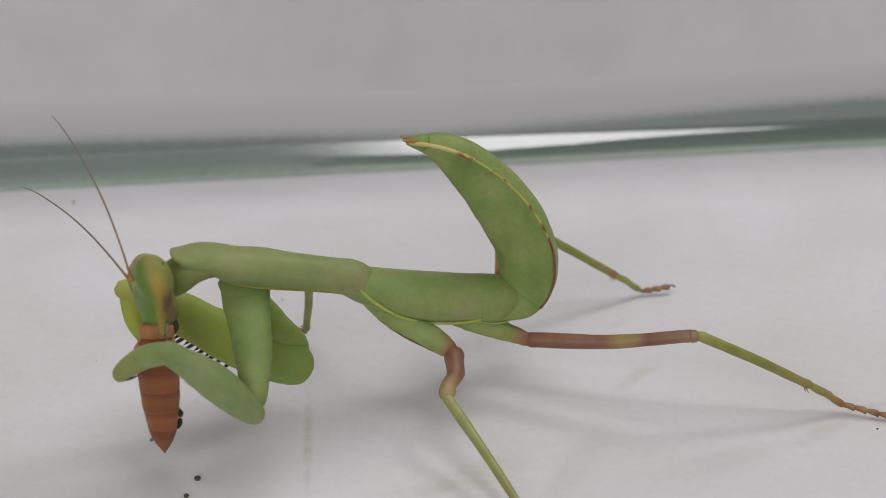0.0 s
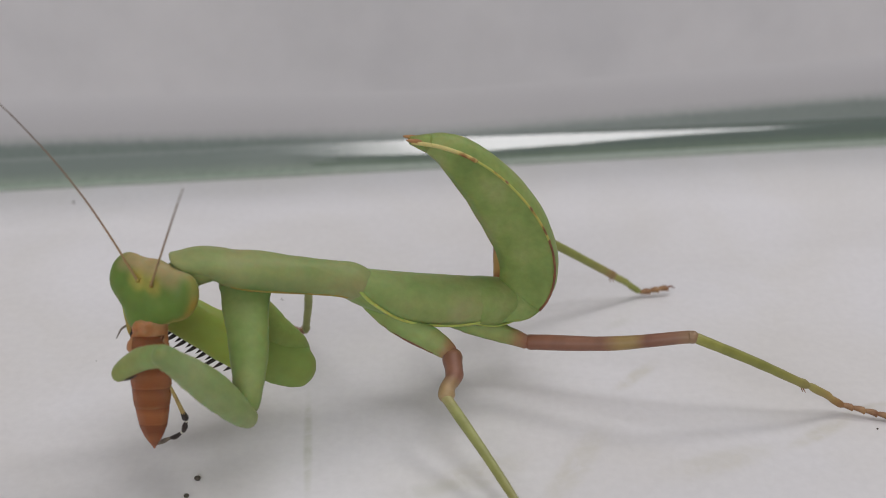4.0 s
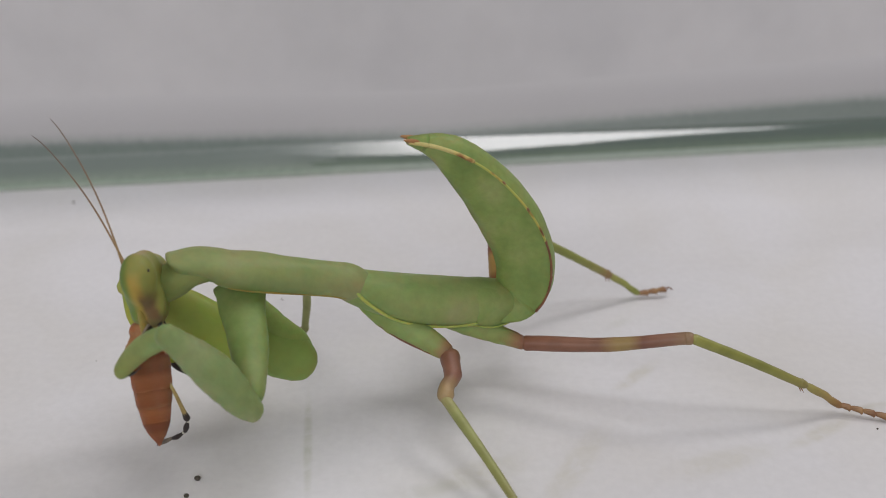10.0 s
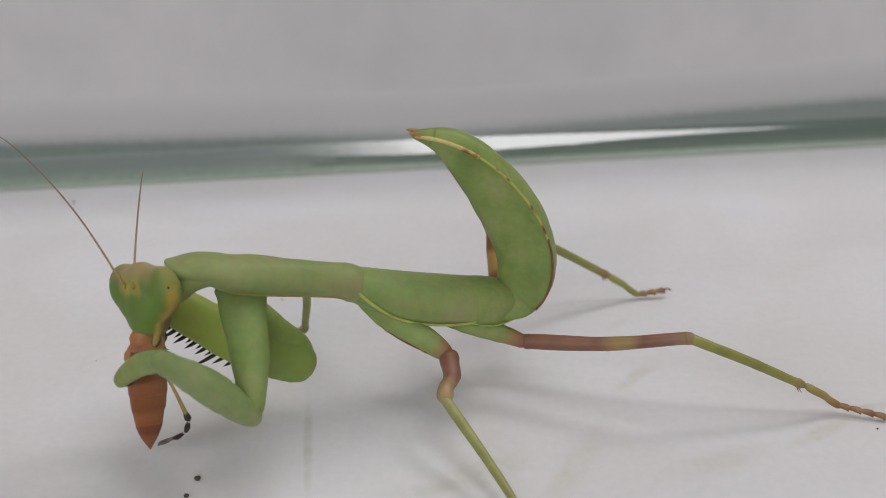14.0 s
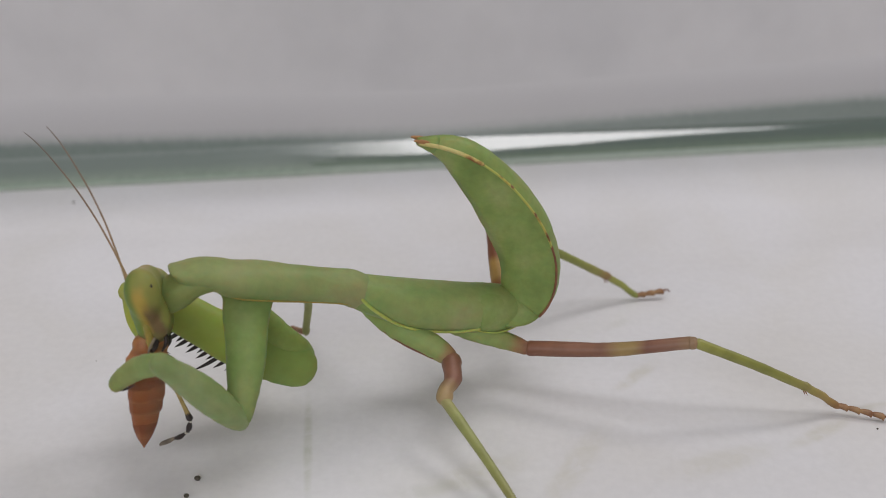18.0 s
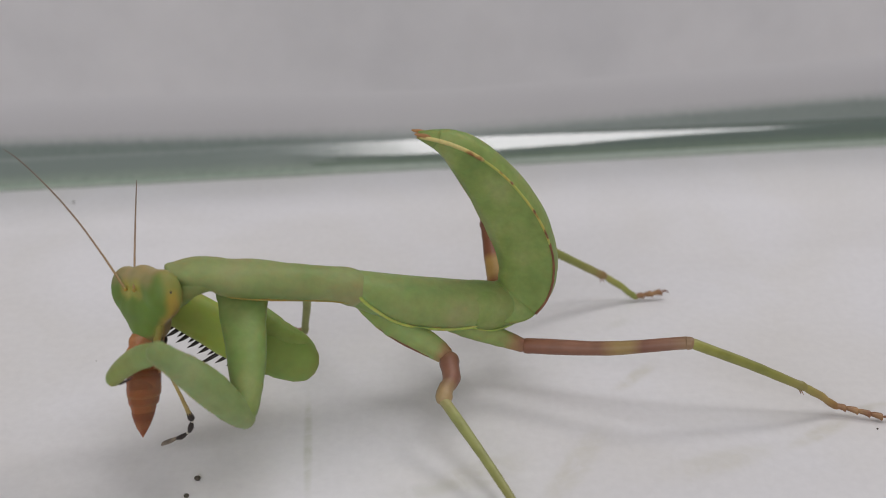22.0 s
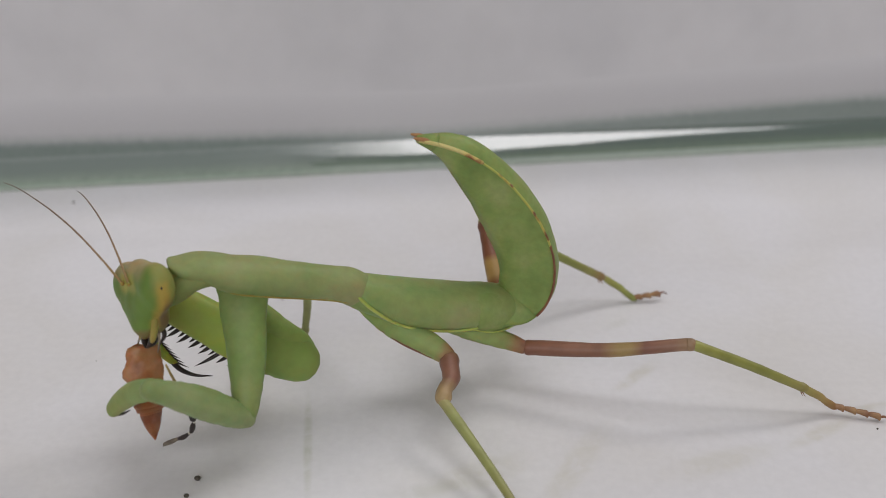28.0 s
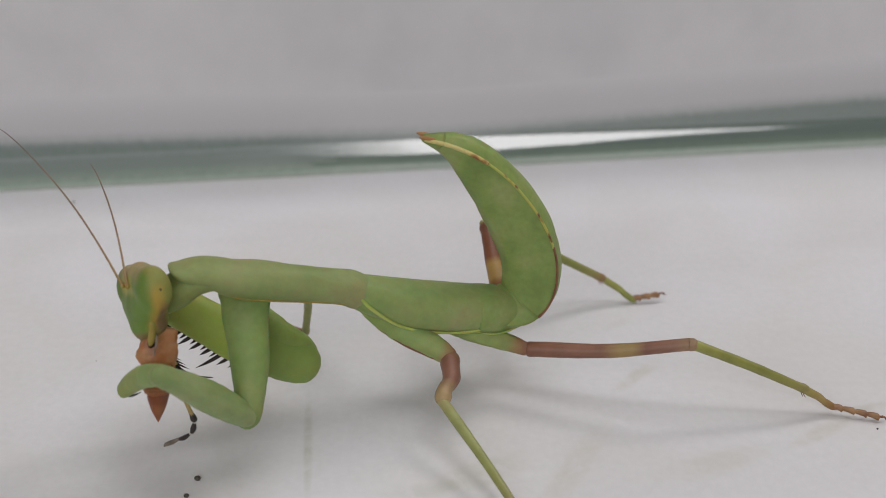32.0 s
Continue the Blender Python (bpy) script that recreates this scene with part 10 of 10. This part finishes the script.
    for ob in MOVED["fmid0"]:
        walk(ob, [
            (0, at(-10.24, 1.41, 12.48, 13.7, 21.6, 120.4)), (0.5, at(-9.31, 1.17, 12.03, 14.6, 19.7, 122.3)), (1, at(-10.33, 1.41, 12.48, 13.6, 21.7, 120.1)), (1.5, at(-10.33, 1.29, 12.26, 13.5, 21.0, 119.7)),
            (2, at(-9.99, 1.26, 12.18, 13.9, 20.6, 120.6)), (2.5, at(-9.90, 1.26, 12.18, 14.0, 20.5, 120.8)), (3, at(-10.33, 1.33, 12.33, 13.5, 21.2, 119.8)), (3.5, at(-10.42, 1.33, 12.33, 13.4, 21.3, 119.6)),
            (5.5, at(-9.82, 1.14, 11.96, 13.9, 19.8, 120.7)), (6, at(-9.99, 1.21, 12.11, 13.8, 20.3, 120.5)), (6.5, at(-10.16, 1.14, 11.96, 13.5, 20.0, 119.7)), (7, at(-9.90, 1.09, 11.88, 13.8, 19.6, 120.3)),
            (7.5, at(-10.59, 1.26, 12.18, 13.1, 20.9, 118.8)), (8, at(-10.42, 1.14, 11.96, 13.2, 20.1, 119.0)), (8.5, at(-10.24, 1.14, 11.96, 13.4, 20.0, 119.5)), (9, at(-10.59, 1.26, 12.18, 13.1, 20.9, 118.8)),
            (9.5, at(-9.22, 0.98, 11.66, 14.4, 18.6, 121.8)), (10, at(-10.67, 1.26, 12.18, 13.0, 20.9, 118.5)), (10.5, at(-9.82, 1.01, 11.73, 13.8, 19.1, 120.3)), (11, at(-10.42, 1.14, 11.96, 13.2, 20.1, 119.0)),
            (11.5, at(-9.99, 1.14, 11.96, 13.7, 19.9, 120.2)), (12, at(-10.76, 1.21, 12.11, 12.8, 20.7, 118.2)), (12.5, at(-9.05, 1.05, 11.81, 14.7, 18.9, 122.6)), (13, at(-10.16, 1.17, 12.03, 13.5, 20.2, 119.8)),
            (13.5, at(-10.08, 1.17, 12.03, 13.6, 20.1, 120.1)), (14, at(-10.67, 1.33, 12.33, 13.1, 21.4, 118.8)), (14.5, at(-10.33, 1.21, 12.11, 13.4, 20.5, 119.4)), (16.5, at(-10.59, 1.14, 11.96, 13.0, 20.2, 118.4)),
            (17, at(-10.84, 1.17, 12.03, 12.7, 20.5, 117.8)), (17.5, at(-9.99, 1.17, 12.03, 13.8, 20.1, 120.3)), (18, at(-10.33, 1.01, 11.73, 13.1, 19.4, 118.8)), (18.5, at(-10.67, 1.09, 11.88, 12.8, 20.0, 118.1)),
            (19, at(-10.24, 1.05, 11.81, 13.3, 19.5, 119.2)), (19.5, at(-10.50, 1.05, 11.81, 13.0, 19.7, 118.5)), (20, at(-11.10, 1.09, 11.88, 12.3, 20.2, 116.8)), (20.5, at(-10.76, 1.09, 11.88, 12.7, 20.0, 117.8)),
            (21, at(-9.99, 0.93, 11.58, 13.5, 18.7, 119.6)), (21.5, at(-9.99, 1.01, 11.73, 13.6, 19.2, 119.8)), (22, at(-10.67, 1.14, 11.96, 12.9, 20.2, 118.2)), (22.5, at(-11.18, 1.29, 12.26, 12.4, 21.5, 117.1)),
            (23, at(-10.16, 0.98, 11.66, 13.3, 19.0, 119.2)), (23.5, at(-10.24, 0.98, 11.66, 13.2, 19.1, 119.0)), (24, at(-10.16, 1.05, 11.81, 13.4, 19.5, 119.5)), (24.5, at(-10.16, 0.98, 11.66, 13.3, 19.0, 119.2)),
            (25, at(-9.82, 1.14, 11.96, 13.9, 19.8, 120.7)), (25.5, at(-8.37, 0.77, 11.28, 15.1, 17.1, 123.5)), (27.5, at(-9.52, 0.93, 11.58, 14.0, 18.5, 120.9)), (28, at(-10.54, 1.05, 11.81, 12.9, 19.7, 118.3)),
            (28.5, at(-10.12, 1.01, 11.73, 13.4, 19.2, 119.5)), (29, at(-10.80, 1.22, 12.11, 12.8, 20.8, 118.0)), (29.5, at(-10.29, 0.93, 11.58, 13.1, 18.9, 118.7)), (30, at(-10.46, 1.05, 11.81, 13.0, 19.6, 118.6)),
            (30.5, at(-10.37, 1.01, 11.73, 13.1, 19.4, 118.7)), (31, at(-10.46, 1.01, 11.73, 13.0, 19.4, 118.5)), (31.5, at(-9.86, 0.98, 11.66, 13.7, 18.9, 120.1)), (32, at(-10.37, 0.98, 11.66, 13.1, 19.1, 118.6)),
        ])
    for ob in MOVED["fmid1"]:
        walk(ob, [
            (0, at(-14.10, 8.00, 9.46, 118.2, 75.8, 119.0)), (0.5, at(-13.62, 8.00, 9.14, 122.1, 74.6, 123.0)), (1, at(-14.15, 8.00, 9.46, 117.8, 75.8, 118.5)), (1.5, at(-14.16, 8.00, 9.30, 117.5, 75.6, 118.3)),
            (2, at(-13.98, 8.00, 9.25, 119.1, 75.3, 119.9)), (2.5, at(-13.93, 8.00, 9.25, 119.5, 75.2, 120.3)), (3, at(-14.15, 8.00, 9.35, 117.6, 75.6, 118.4)), (3.5, at(-14.20, 8.00, 9.35, 117.2, 75.7, 117.9)),
            (5.5, at(-13.89, 8.00, 9.09, 119.7, 74.9, 120.5)), (6, at(-13.98, 8.00, 9.19, 119.0, 75.2, 119.9)), (6.5, at(-14.08, 8.00, 9.09, 118.0, 75.1, 118.8)), (7, at(-13.94, 8.00, 9.03, 119.2, 74.8, 120.0)),
            (7.5, at(-14.30, 8.00, 9.25, 116.2, 75.7, 116.9)), (8, at(-14.21, 8.00, 9.09, 116.8, 75.3, 117.5)), (8.5, at(-14.12, 8.00, 9.09, 117.6, 75.2, 118.4)), (9, at(-14.30, 8.00, 9.25, 116.2, 75.7, 116.9)),
            (9.5, at(-13.59, 8.00, 8.88, 122.0, 74.0, 123.1)), (10, at(-14.34, 8.00, 9.25, 115.7, 75.7, 116.5)), (10.5, at(-13.90, 8.00, 8.93, 119.4, 74.6, 120.3)), (11, at(-14.21, 8.00, 9.09, 116.8, 75.3, 117.5)),
            (11.5, at(-13.98, 8.00, 9.09, 118.9, 75.0, 119.7)), (12, at(-14.39, 8.00, 9.19, 115.2, 75.7, 115.9)), (12.5, at(-13.49, 8.00, 8.98, 123.0, 74.1, 124.0)), (13, at(-14.07, 8.00, 9.14, 118.1, 75.2, 118.9)),
            (13.5, at(-14.03, 8.00, 9.14, 118.5, 75.1, 119.3)), (14, at(-14.34, 8.00, 9.35, 115.9, 75.9, 116.6)), (14.5, at(-14.16, 8.00, 9.19, 117.4, 75.4, 118.1)), (16.5, at(-14.31, 8.00, 9.09, 115.9, 75.4, 116.6)),
            (17, at(-14.44, 8.00, 9.14, 114.7, 75.6, 115.4)), (17.5, at(-13.98, 8.00, 9.14, 118.9, 75.1, 119.8)), (18, at(-14.18, 8.00, 8.93, 116.9, 75.0, 117.7)), (18.5, at(-14.35, 8.00, 9.03, 115.4, 75.4, 116.1)),
            (19, at(-14.13, 8.00, 8.98, 117.4, 75.0, 118.3)), (19.5, at(-14.26, 8.00, 8.98, 116.2, 75.2, 116.9)), (20, at(-14.58, 8.00, 9.03, 113.1, 75.6, 113.8)), (20.5, at(-14.40, 8.00, 9.03, 115.0, 75.4, 115.7)),
            (21, at(-14.00, 8.00, 8.83, 118.4, 74.5, 119.3)), (21.5, at(-13.99, 8.00, 8.93, 118.6, 74.7, 119.5)), (22, at(-14.35, 8.00, 9.09, 115.5, 75.4, 116.2)), (22.5, at(-14.61, 8.00, 9.30, 113.2, 76.1, 113.8)),
            (23, at(-14.09, 8.00, 8.88, 117.7, 74.7, 118.5)), (23.5, at(-14.13, 8.00, 8.88, 117.3, 74.8, 118.1)), (24, at(-14.08, 8.00, 8.98, 117.9, 74.9, 118.7)), (24.5, at(-14.09, 8.00, 8.88, 117.7, 74.7, 118.5)),
            (25, at(-13.89, 8.00, 9.09, 119.7, 74.9, 120.5)), (25.5, at(-13.15, 8.00, 8.62, 125.3, 72.8, 126.5)), (27.5, at(-13.75, 8.00, 8.82, 120.6, 74.2, 121.6)), (28, at(-14.29, 8.00, 8.98, 115.9, 75.2, 116.7)),
            (28.5, at(-14.07, 8.00, 8.93, 118.0, 74.8, 118.8)), (29, at(-14.41, 8.00, 9.20, 115.0, 75.7, 115.7)), (29.5, at(-14.16, 8.00, 8.82, 117.0, 74.7, 117.8)), (30, at(-14.24, 8.00, 8.98, 116.4, 75.1, 117.2)),
            (30.5, at(-14.20, 8.00, 8.93, 116.7, 75.0, 117.5)), (31, at(-14.25, 8.00, 8.93, 116.3, 75.0, 117.1)), (31.5, at(-13.93, 8.00, 8.88, 119.1, 74.5, 120.0)), (32, at(-14.20, 8.00, 8.88, 116.6, 74.9, 117.5)),
        ])
    for ob in MOVED["fmid2"]:
        walk(ob, [
            (0, at(-15.07, 9.74, 1.60, 30.4, 22.4, -240.3)), (0.5, at(-14.75, 9.74, 1.60, 30.0, 20.3, -241.1)), (1, at(-15.10, 9.74, 1.60, 30.5, 22.6, -240.3)), (1.5, at(-15.10, 9.74, 1.60, 30.5, 22.6, -240.3)),
            (2, at(-14.98, 9.74, 1.60, 30.3, 21.8, -240.6)), (2.5, at(-14.95, 9.74, 1.60, 30.2, 21.6, -240.7)), (3, at(-15.10, 9.74, 1.60, 30.5, 22.6, -240.3)), (3.5, at(-15.12, 9.74, 1.60, 30.5, 22.8, -240.2)),
            (5.5, at(-14.92, 9.74, 1.60, 30.2, 21.4, -240.7)), (6, at(-14.98, 9.74, 1.60, 30.3, 21.8, -240.6)), (6.5, at(-15.04, 9.74, 1.60, 30.4, 22.2, -240.4)), (7, at(-14.95, 9.74, 1.60, 30.2, 21.6, -240.7)),
            (7.5, at(-15.18, 9.74, 1.60, 30.6, 23.3, -240.0)), (8, at(-15.12, 9.74, 1.60, 30.5, 22.8, -240.2)), (8.5, at(-15.07, 9.74, 1.60, 30.4, 22.4, -240.3)), (9, at(-15.18, 9.74, 1.60, 30.6, 23.3, -240.0)),
            (9.5, at(-14.72, 9.74, 1.60, 29.9, 20.1, -241.2)), (10, at(-15.21, 9.74, 1.60, 30.7, 23.5, -239.9)), (10.5, at(-14.92, 9.74, 1.60, 30.2, 21.4, -240.7)), (11, at(-15.12, 9.74, 1.60, 30.5, 22.8, -240.2)),
            (11.5, at(-14.98, 9.74, 1.60, 30.3, 21.8, -240.6)), (12, at(-15.24, 9.74, 1.60, 30.7, 23.8, -239.8)), (12.5, at(-14.67, 9.74, 1.60, 29.8, 19.7, -241.3)), (13, at(-15.04, 9.74, 1.60, 30.4, 22.2, -240.4)),
            (13.5, at(-15.01, 9.74, 1.60, 30.3, 22.0, -240.5)), (14, at(-15.21, 9.74, 1.60, 30.7, 23.5, -239.9)), (14.5, at(-15.10, 9.74, 1.60, 30.5, 22.6, -240.3)), (16.5, at(-15.18, 9.74, 1.60, 30.6, 23.3, -240.0)),
            (17, at(-15.27, 9.74, 1.60, 30.8, 24.0, -239.7)), (17.5, at(-14.98, 9.74, 1.60, 30.3, 21.8, -240.6)), (18, at(-15.10, 9.74, 1.60, 30.5, 22.6, -240.3)), (18.5, at(-15.21, 9.74, 1.60, 30.7, 23.5, -239.9)),
            (19, at(-15.07, 9.74, 1.60, 30.4, 22.4, -240.3)), (19.5, at(-15.15, 9.74, 1.60, 30.6, 23.1, -240.1)), (20, at(-15.35, 9.74, 1.60, 31.0, 24.8, -239.4)), (20.5, at(-15.24, 9.74, 1.60, 30.7, 23.8, -239.8)),
            (21, at(-14.98, 9.74, 1.60, 30.3, 21.8, -240.6)), (21.5, at(-14.98, 9.74, 1.60, 30.3, 21.8, -240.6)), (22, at(-15.21, 9.74, 1.60, 30.7, 23.5, -239.9)), (22.5, at(-15.38, 9.74, 1.60, 31.1, 25.0, -239.3)),
            (23, at(-15.04, 9.74, 1.60, 30.4, 22.2, -240.4)), (23.5, at(-15.07, 9.74, 1.60, 30.4, 22.4, -240.3)), (24, at(-15.04, 9.74, 1.60, 30.4, 22.2, -240.4)), (24.5, at(-15.04, 9.74, 1.60, 30.4, 22.2, -240.4)),
            (25, at(-14.92, 9.74, 1.60, 30.2, 21.4, -240.7)), (25.5, at(-14.44, 9.74, 1.60, 29.6, 18.5, -241.8)), (27.5, at(-14.82, 9.74, 1.60, 30.0, 20.7, -241.0)), (28, at(-15.17, 9.74, 1.60, 30.6, 23.2, -240.0)),
            (28.5, at(-15.02, 9.74, 1.60, 30.3, 22.1, -240.5)), (29, at(-15.25, 9.74, 1.60, 30.8, 23.9, -239.8)), (29.5, at(-15.08, 9.74, 1.60, 30.4, 22.5, -240.3)), (30, at(-15.14, 9.74, 1.60, 30.5, 23.0, -240.1)),
            (30.5, at(-15.11, 9.74, 1.60, 30.5, 22.7, -240.2)), (31, at(-15.14, 9.74, 1.60, 30.5, 23.0, -240.1)), (31.5, at(-14.94, 9.74, 1.60, 30.2, 21.5, -240.7)), (32, at(-15.11, 9.74, 1.60, 30.5, 22.7, -240.2)),
        ])
    held = [
        (0, at(-25.24, 77.00, 3.03, -2.5, -76.1, 92.8)), (0.5, at(-25.42, 77.00, 3.22, -10.0, -75.4, 101.0)), (1, at(-27.00, 77.00, 2.84, 1.0, -75.0, 88.9)), (1.5, at(-25.77, 77.00, 1.60, -13.1, -75.0, 104.5)),
        (2, at(-25.84, 77.00, 3.09, -16.4, -74.3, 108.1)), (2.5, at(-25.59, 77.00, 1.79, -13.8, -74.7, 105.3)), (3, at(-25.07, 77.00, 2.25, -14.4, -73.6, 106.0)), (3.5, at(-26.15, 77.00, 3.87, -1.9, -73.5, 92.1)),
        (5.5, at(-25.75, 77.00, 1.79, -1.7, -74.8, 91.9)), (6, at(-25.62, 77.00, 1.60, -15.4, -74.4, 107.0)), (6.5, at(-25.30, 77.00, 2.06, -8.8, -74.2, 99.7)), (7, at(-25.08, 77.00, 3.03, -5.4, -74.7, 96.0)),
        (7.5, at(-25.85, 77.00, 3.87, 1.6, -73.5, 88.2)), (8, at(-24.88, 77.00, 3.03, -20.2, -73.6, 112.4)), (8.5, at(-25.58, 77.00, 2.32, -11.6, -74.9, 102.8)), (9, at(-26.08, 77.00, 2.84, -5.6, -74.1, 96.2)),
        (9.5, at(-25.08, 77.00, 1.73, -20.6, -74.8, 112.8)), (10, at(-25.59, 77.00, 3.87, -11.6, -73.2, 102.9)), (10.5, at(-25.26, 77.00, 3.67, -22.5, -71.8, 115.2)), (11, at(-26.69, 77.00, 5.65, -6.3, -68.8, 97.0)),
        (11.5, at(-27.20, 77.00, 4.06, 2.9, -72.2, 86.8)), (12, at(-27.45, 77.00, 3.35, 7.5, -73.3, 81.6)), (12.5, at(-26.12, 77.00, 2.90, -6.8, -73.5, 97.6)), (13, at(-26.15, 77.00, 2.71, 2.0, -73.5, 87.8)),
        (13.5, at(-26.74, 77.00, 3.29, 8.4, -71.8, 80.7)), (14, at(-26.51, 77.00, 3.48, 0.8, -71.1, 89.1)), (14.5, at(-26.38, 77.00, 3.67, -1.1, -70.5, 91.2)), (16.5, at(-26.77, 77.00, 3.09, 6.5, -70.7, 82.7)),
        (17, at(-27.07, 77.00, 2.71, 11.9, -71.0, 76.7)), (17.5, at(-26.89, 77.00, 3.29, 9.7, -70.6, 79.2)), (18, at(-27.05, 77.00, 3.67, 12.8, -70.1, 75.6)), (18.5, at(-27.02, 77.00, 3.48, 17.6, -70.0, 70.3)),
        (19, at(-26.89, 77.00, 4.12, 20.4, -68.1, 67.0)), (19.5, at(-26.80, 77.00, 5.21, 15.8, -65.4, 72.1)), (20, at(-26.96, 77.00, 4.00, 14.9, -68.5, 73.2)), (20.5, at(-27.33, 77.00, 4.63, 17.9, -66.8, 69.8)),
        (21, at(-27.02, 77.00, 5.02, 10.4, -67.0, 78.3)), (21.5, at(-26.82, 77.00, 3.87, 5.4, -70.2, 83.9)), (22, at(-27.00, 77.00, 4.82, 6.8, -67.8, 82.4)), (22.5, at(-25.86, 77.00, 7.77, -8.7, -57.5, 99.8)),
        (23, at(-25.96, 77.00, 6.21, -3.4, -65.6, 93.8)), (23.5, at(-26.41, 77.00, 8.14, -7.6, -58.8, 98.6)), (24, at(-27.36, 77.00, 7.02, -3.6, -64.9, 94.1)), (24.5, at(-27.68, 77.00, 7.27, 7.4, -62.7, 81.6)),
        (25, at(-27.25, 77.00, 6.02, 5.9, -66.1, 83.3)), (25.5, at(-26.17, 77.00, 4.95, -12.2, -67.6, 103.7)), (27.5, at(-25.63, 77.00, 4.82, -20.6, -61.4, 113.5)), (28, at(-25.92, 77.00, 4.51, -16.5, -61.8, 108.7)),
        (28.5, at(-26.04, 77.00, 5.14, -12.7, -63.4, 104.4)), (29, at(-26.36, 77.00, 6.21, -5.5, -63.4, 96.2)), (29.5, at(-25.88, 77.00, 5.65, -8.6, -66.2, 99.8)), (30, at(-26.57, 77.00, 7.34, 7.8, -61.1, 81.1)),
        (30.5, at(-26.65, 77.00, 7.46, 10.7, -58.9, 77.9)), (31, at(-25.56, 77.00, 6.53, -5.9, -62.2, 96.7)), (31.5, at(-26.22, 77.00, 7.34, 9.3, -58.1, 79.5)), (32, at(-25.41, 77.00, 6.53, 0.2, -62.3, 89.8)),
    ]
    # the flattened prey is rolled onto its edge as it is eaten
    walk(prey, [(t, m @ pose(0, 0, 0, float(np.interp(t, (0, 6, 12, 20, 28), (0, 12, 35, 62, 75))))) for t, m in held])
    # the rings of the prey slide into one another as it is eaten
    for ob, n, x in PREY_PARTS:
        last = [2.3, 2.7, 3.0, 3.2, 3.4, 5.3][n]
        walk(ob, [(t, at(x + (last - x) * u, 0, 0, -0.8 * float(np.interp(t, (0, 6, 12, 20, 28), (0, 12, 35, 62, 75))) if n == 5 else 0)) for t, u in ((0.0, 0.0), (6.0, 0.12), (12.0, 0.25), (18.0, 0.5), (22.0, 0.72), (24.0, 0.85), (28.0, 0.95), (32.0, 1.0))])
    walk(prey_leg, [(0.0, at(-23.9, 78.6, 6.2)), (1.0, at(-23.7, 78.6, 5.8)), (12.0, at(-23.3, 78.6, 5.7)), (20.0, at(-23.0, 78.6, 5.7)), (32.0, at(-22.7, 78.6, 5.6))])


motions()
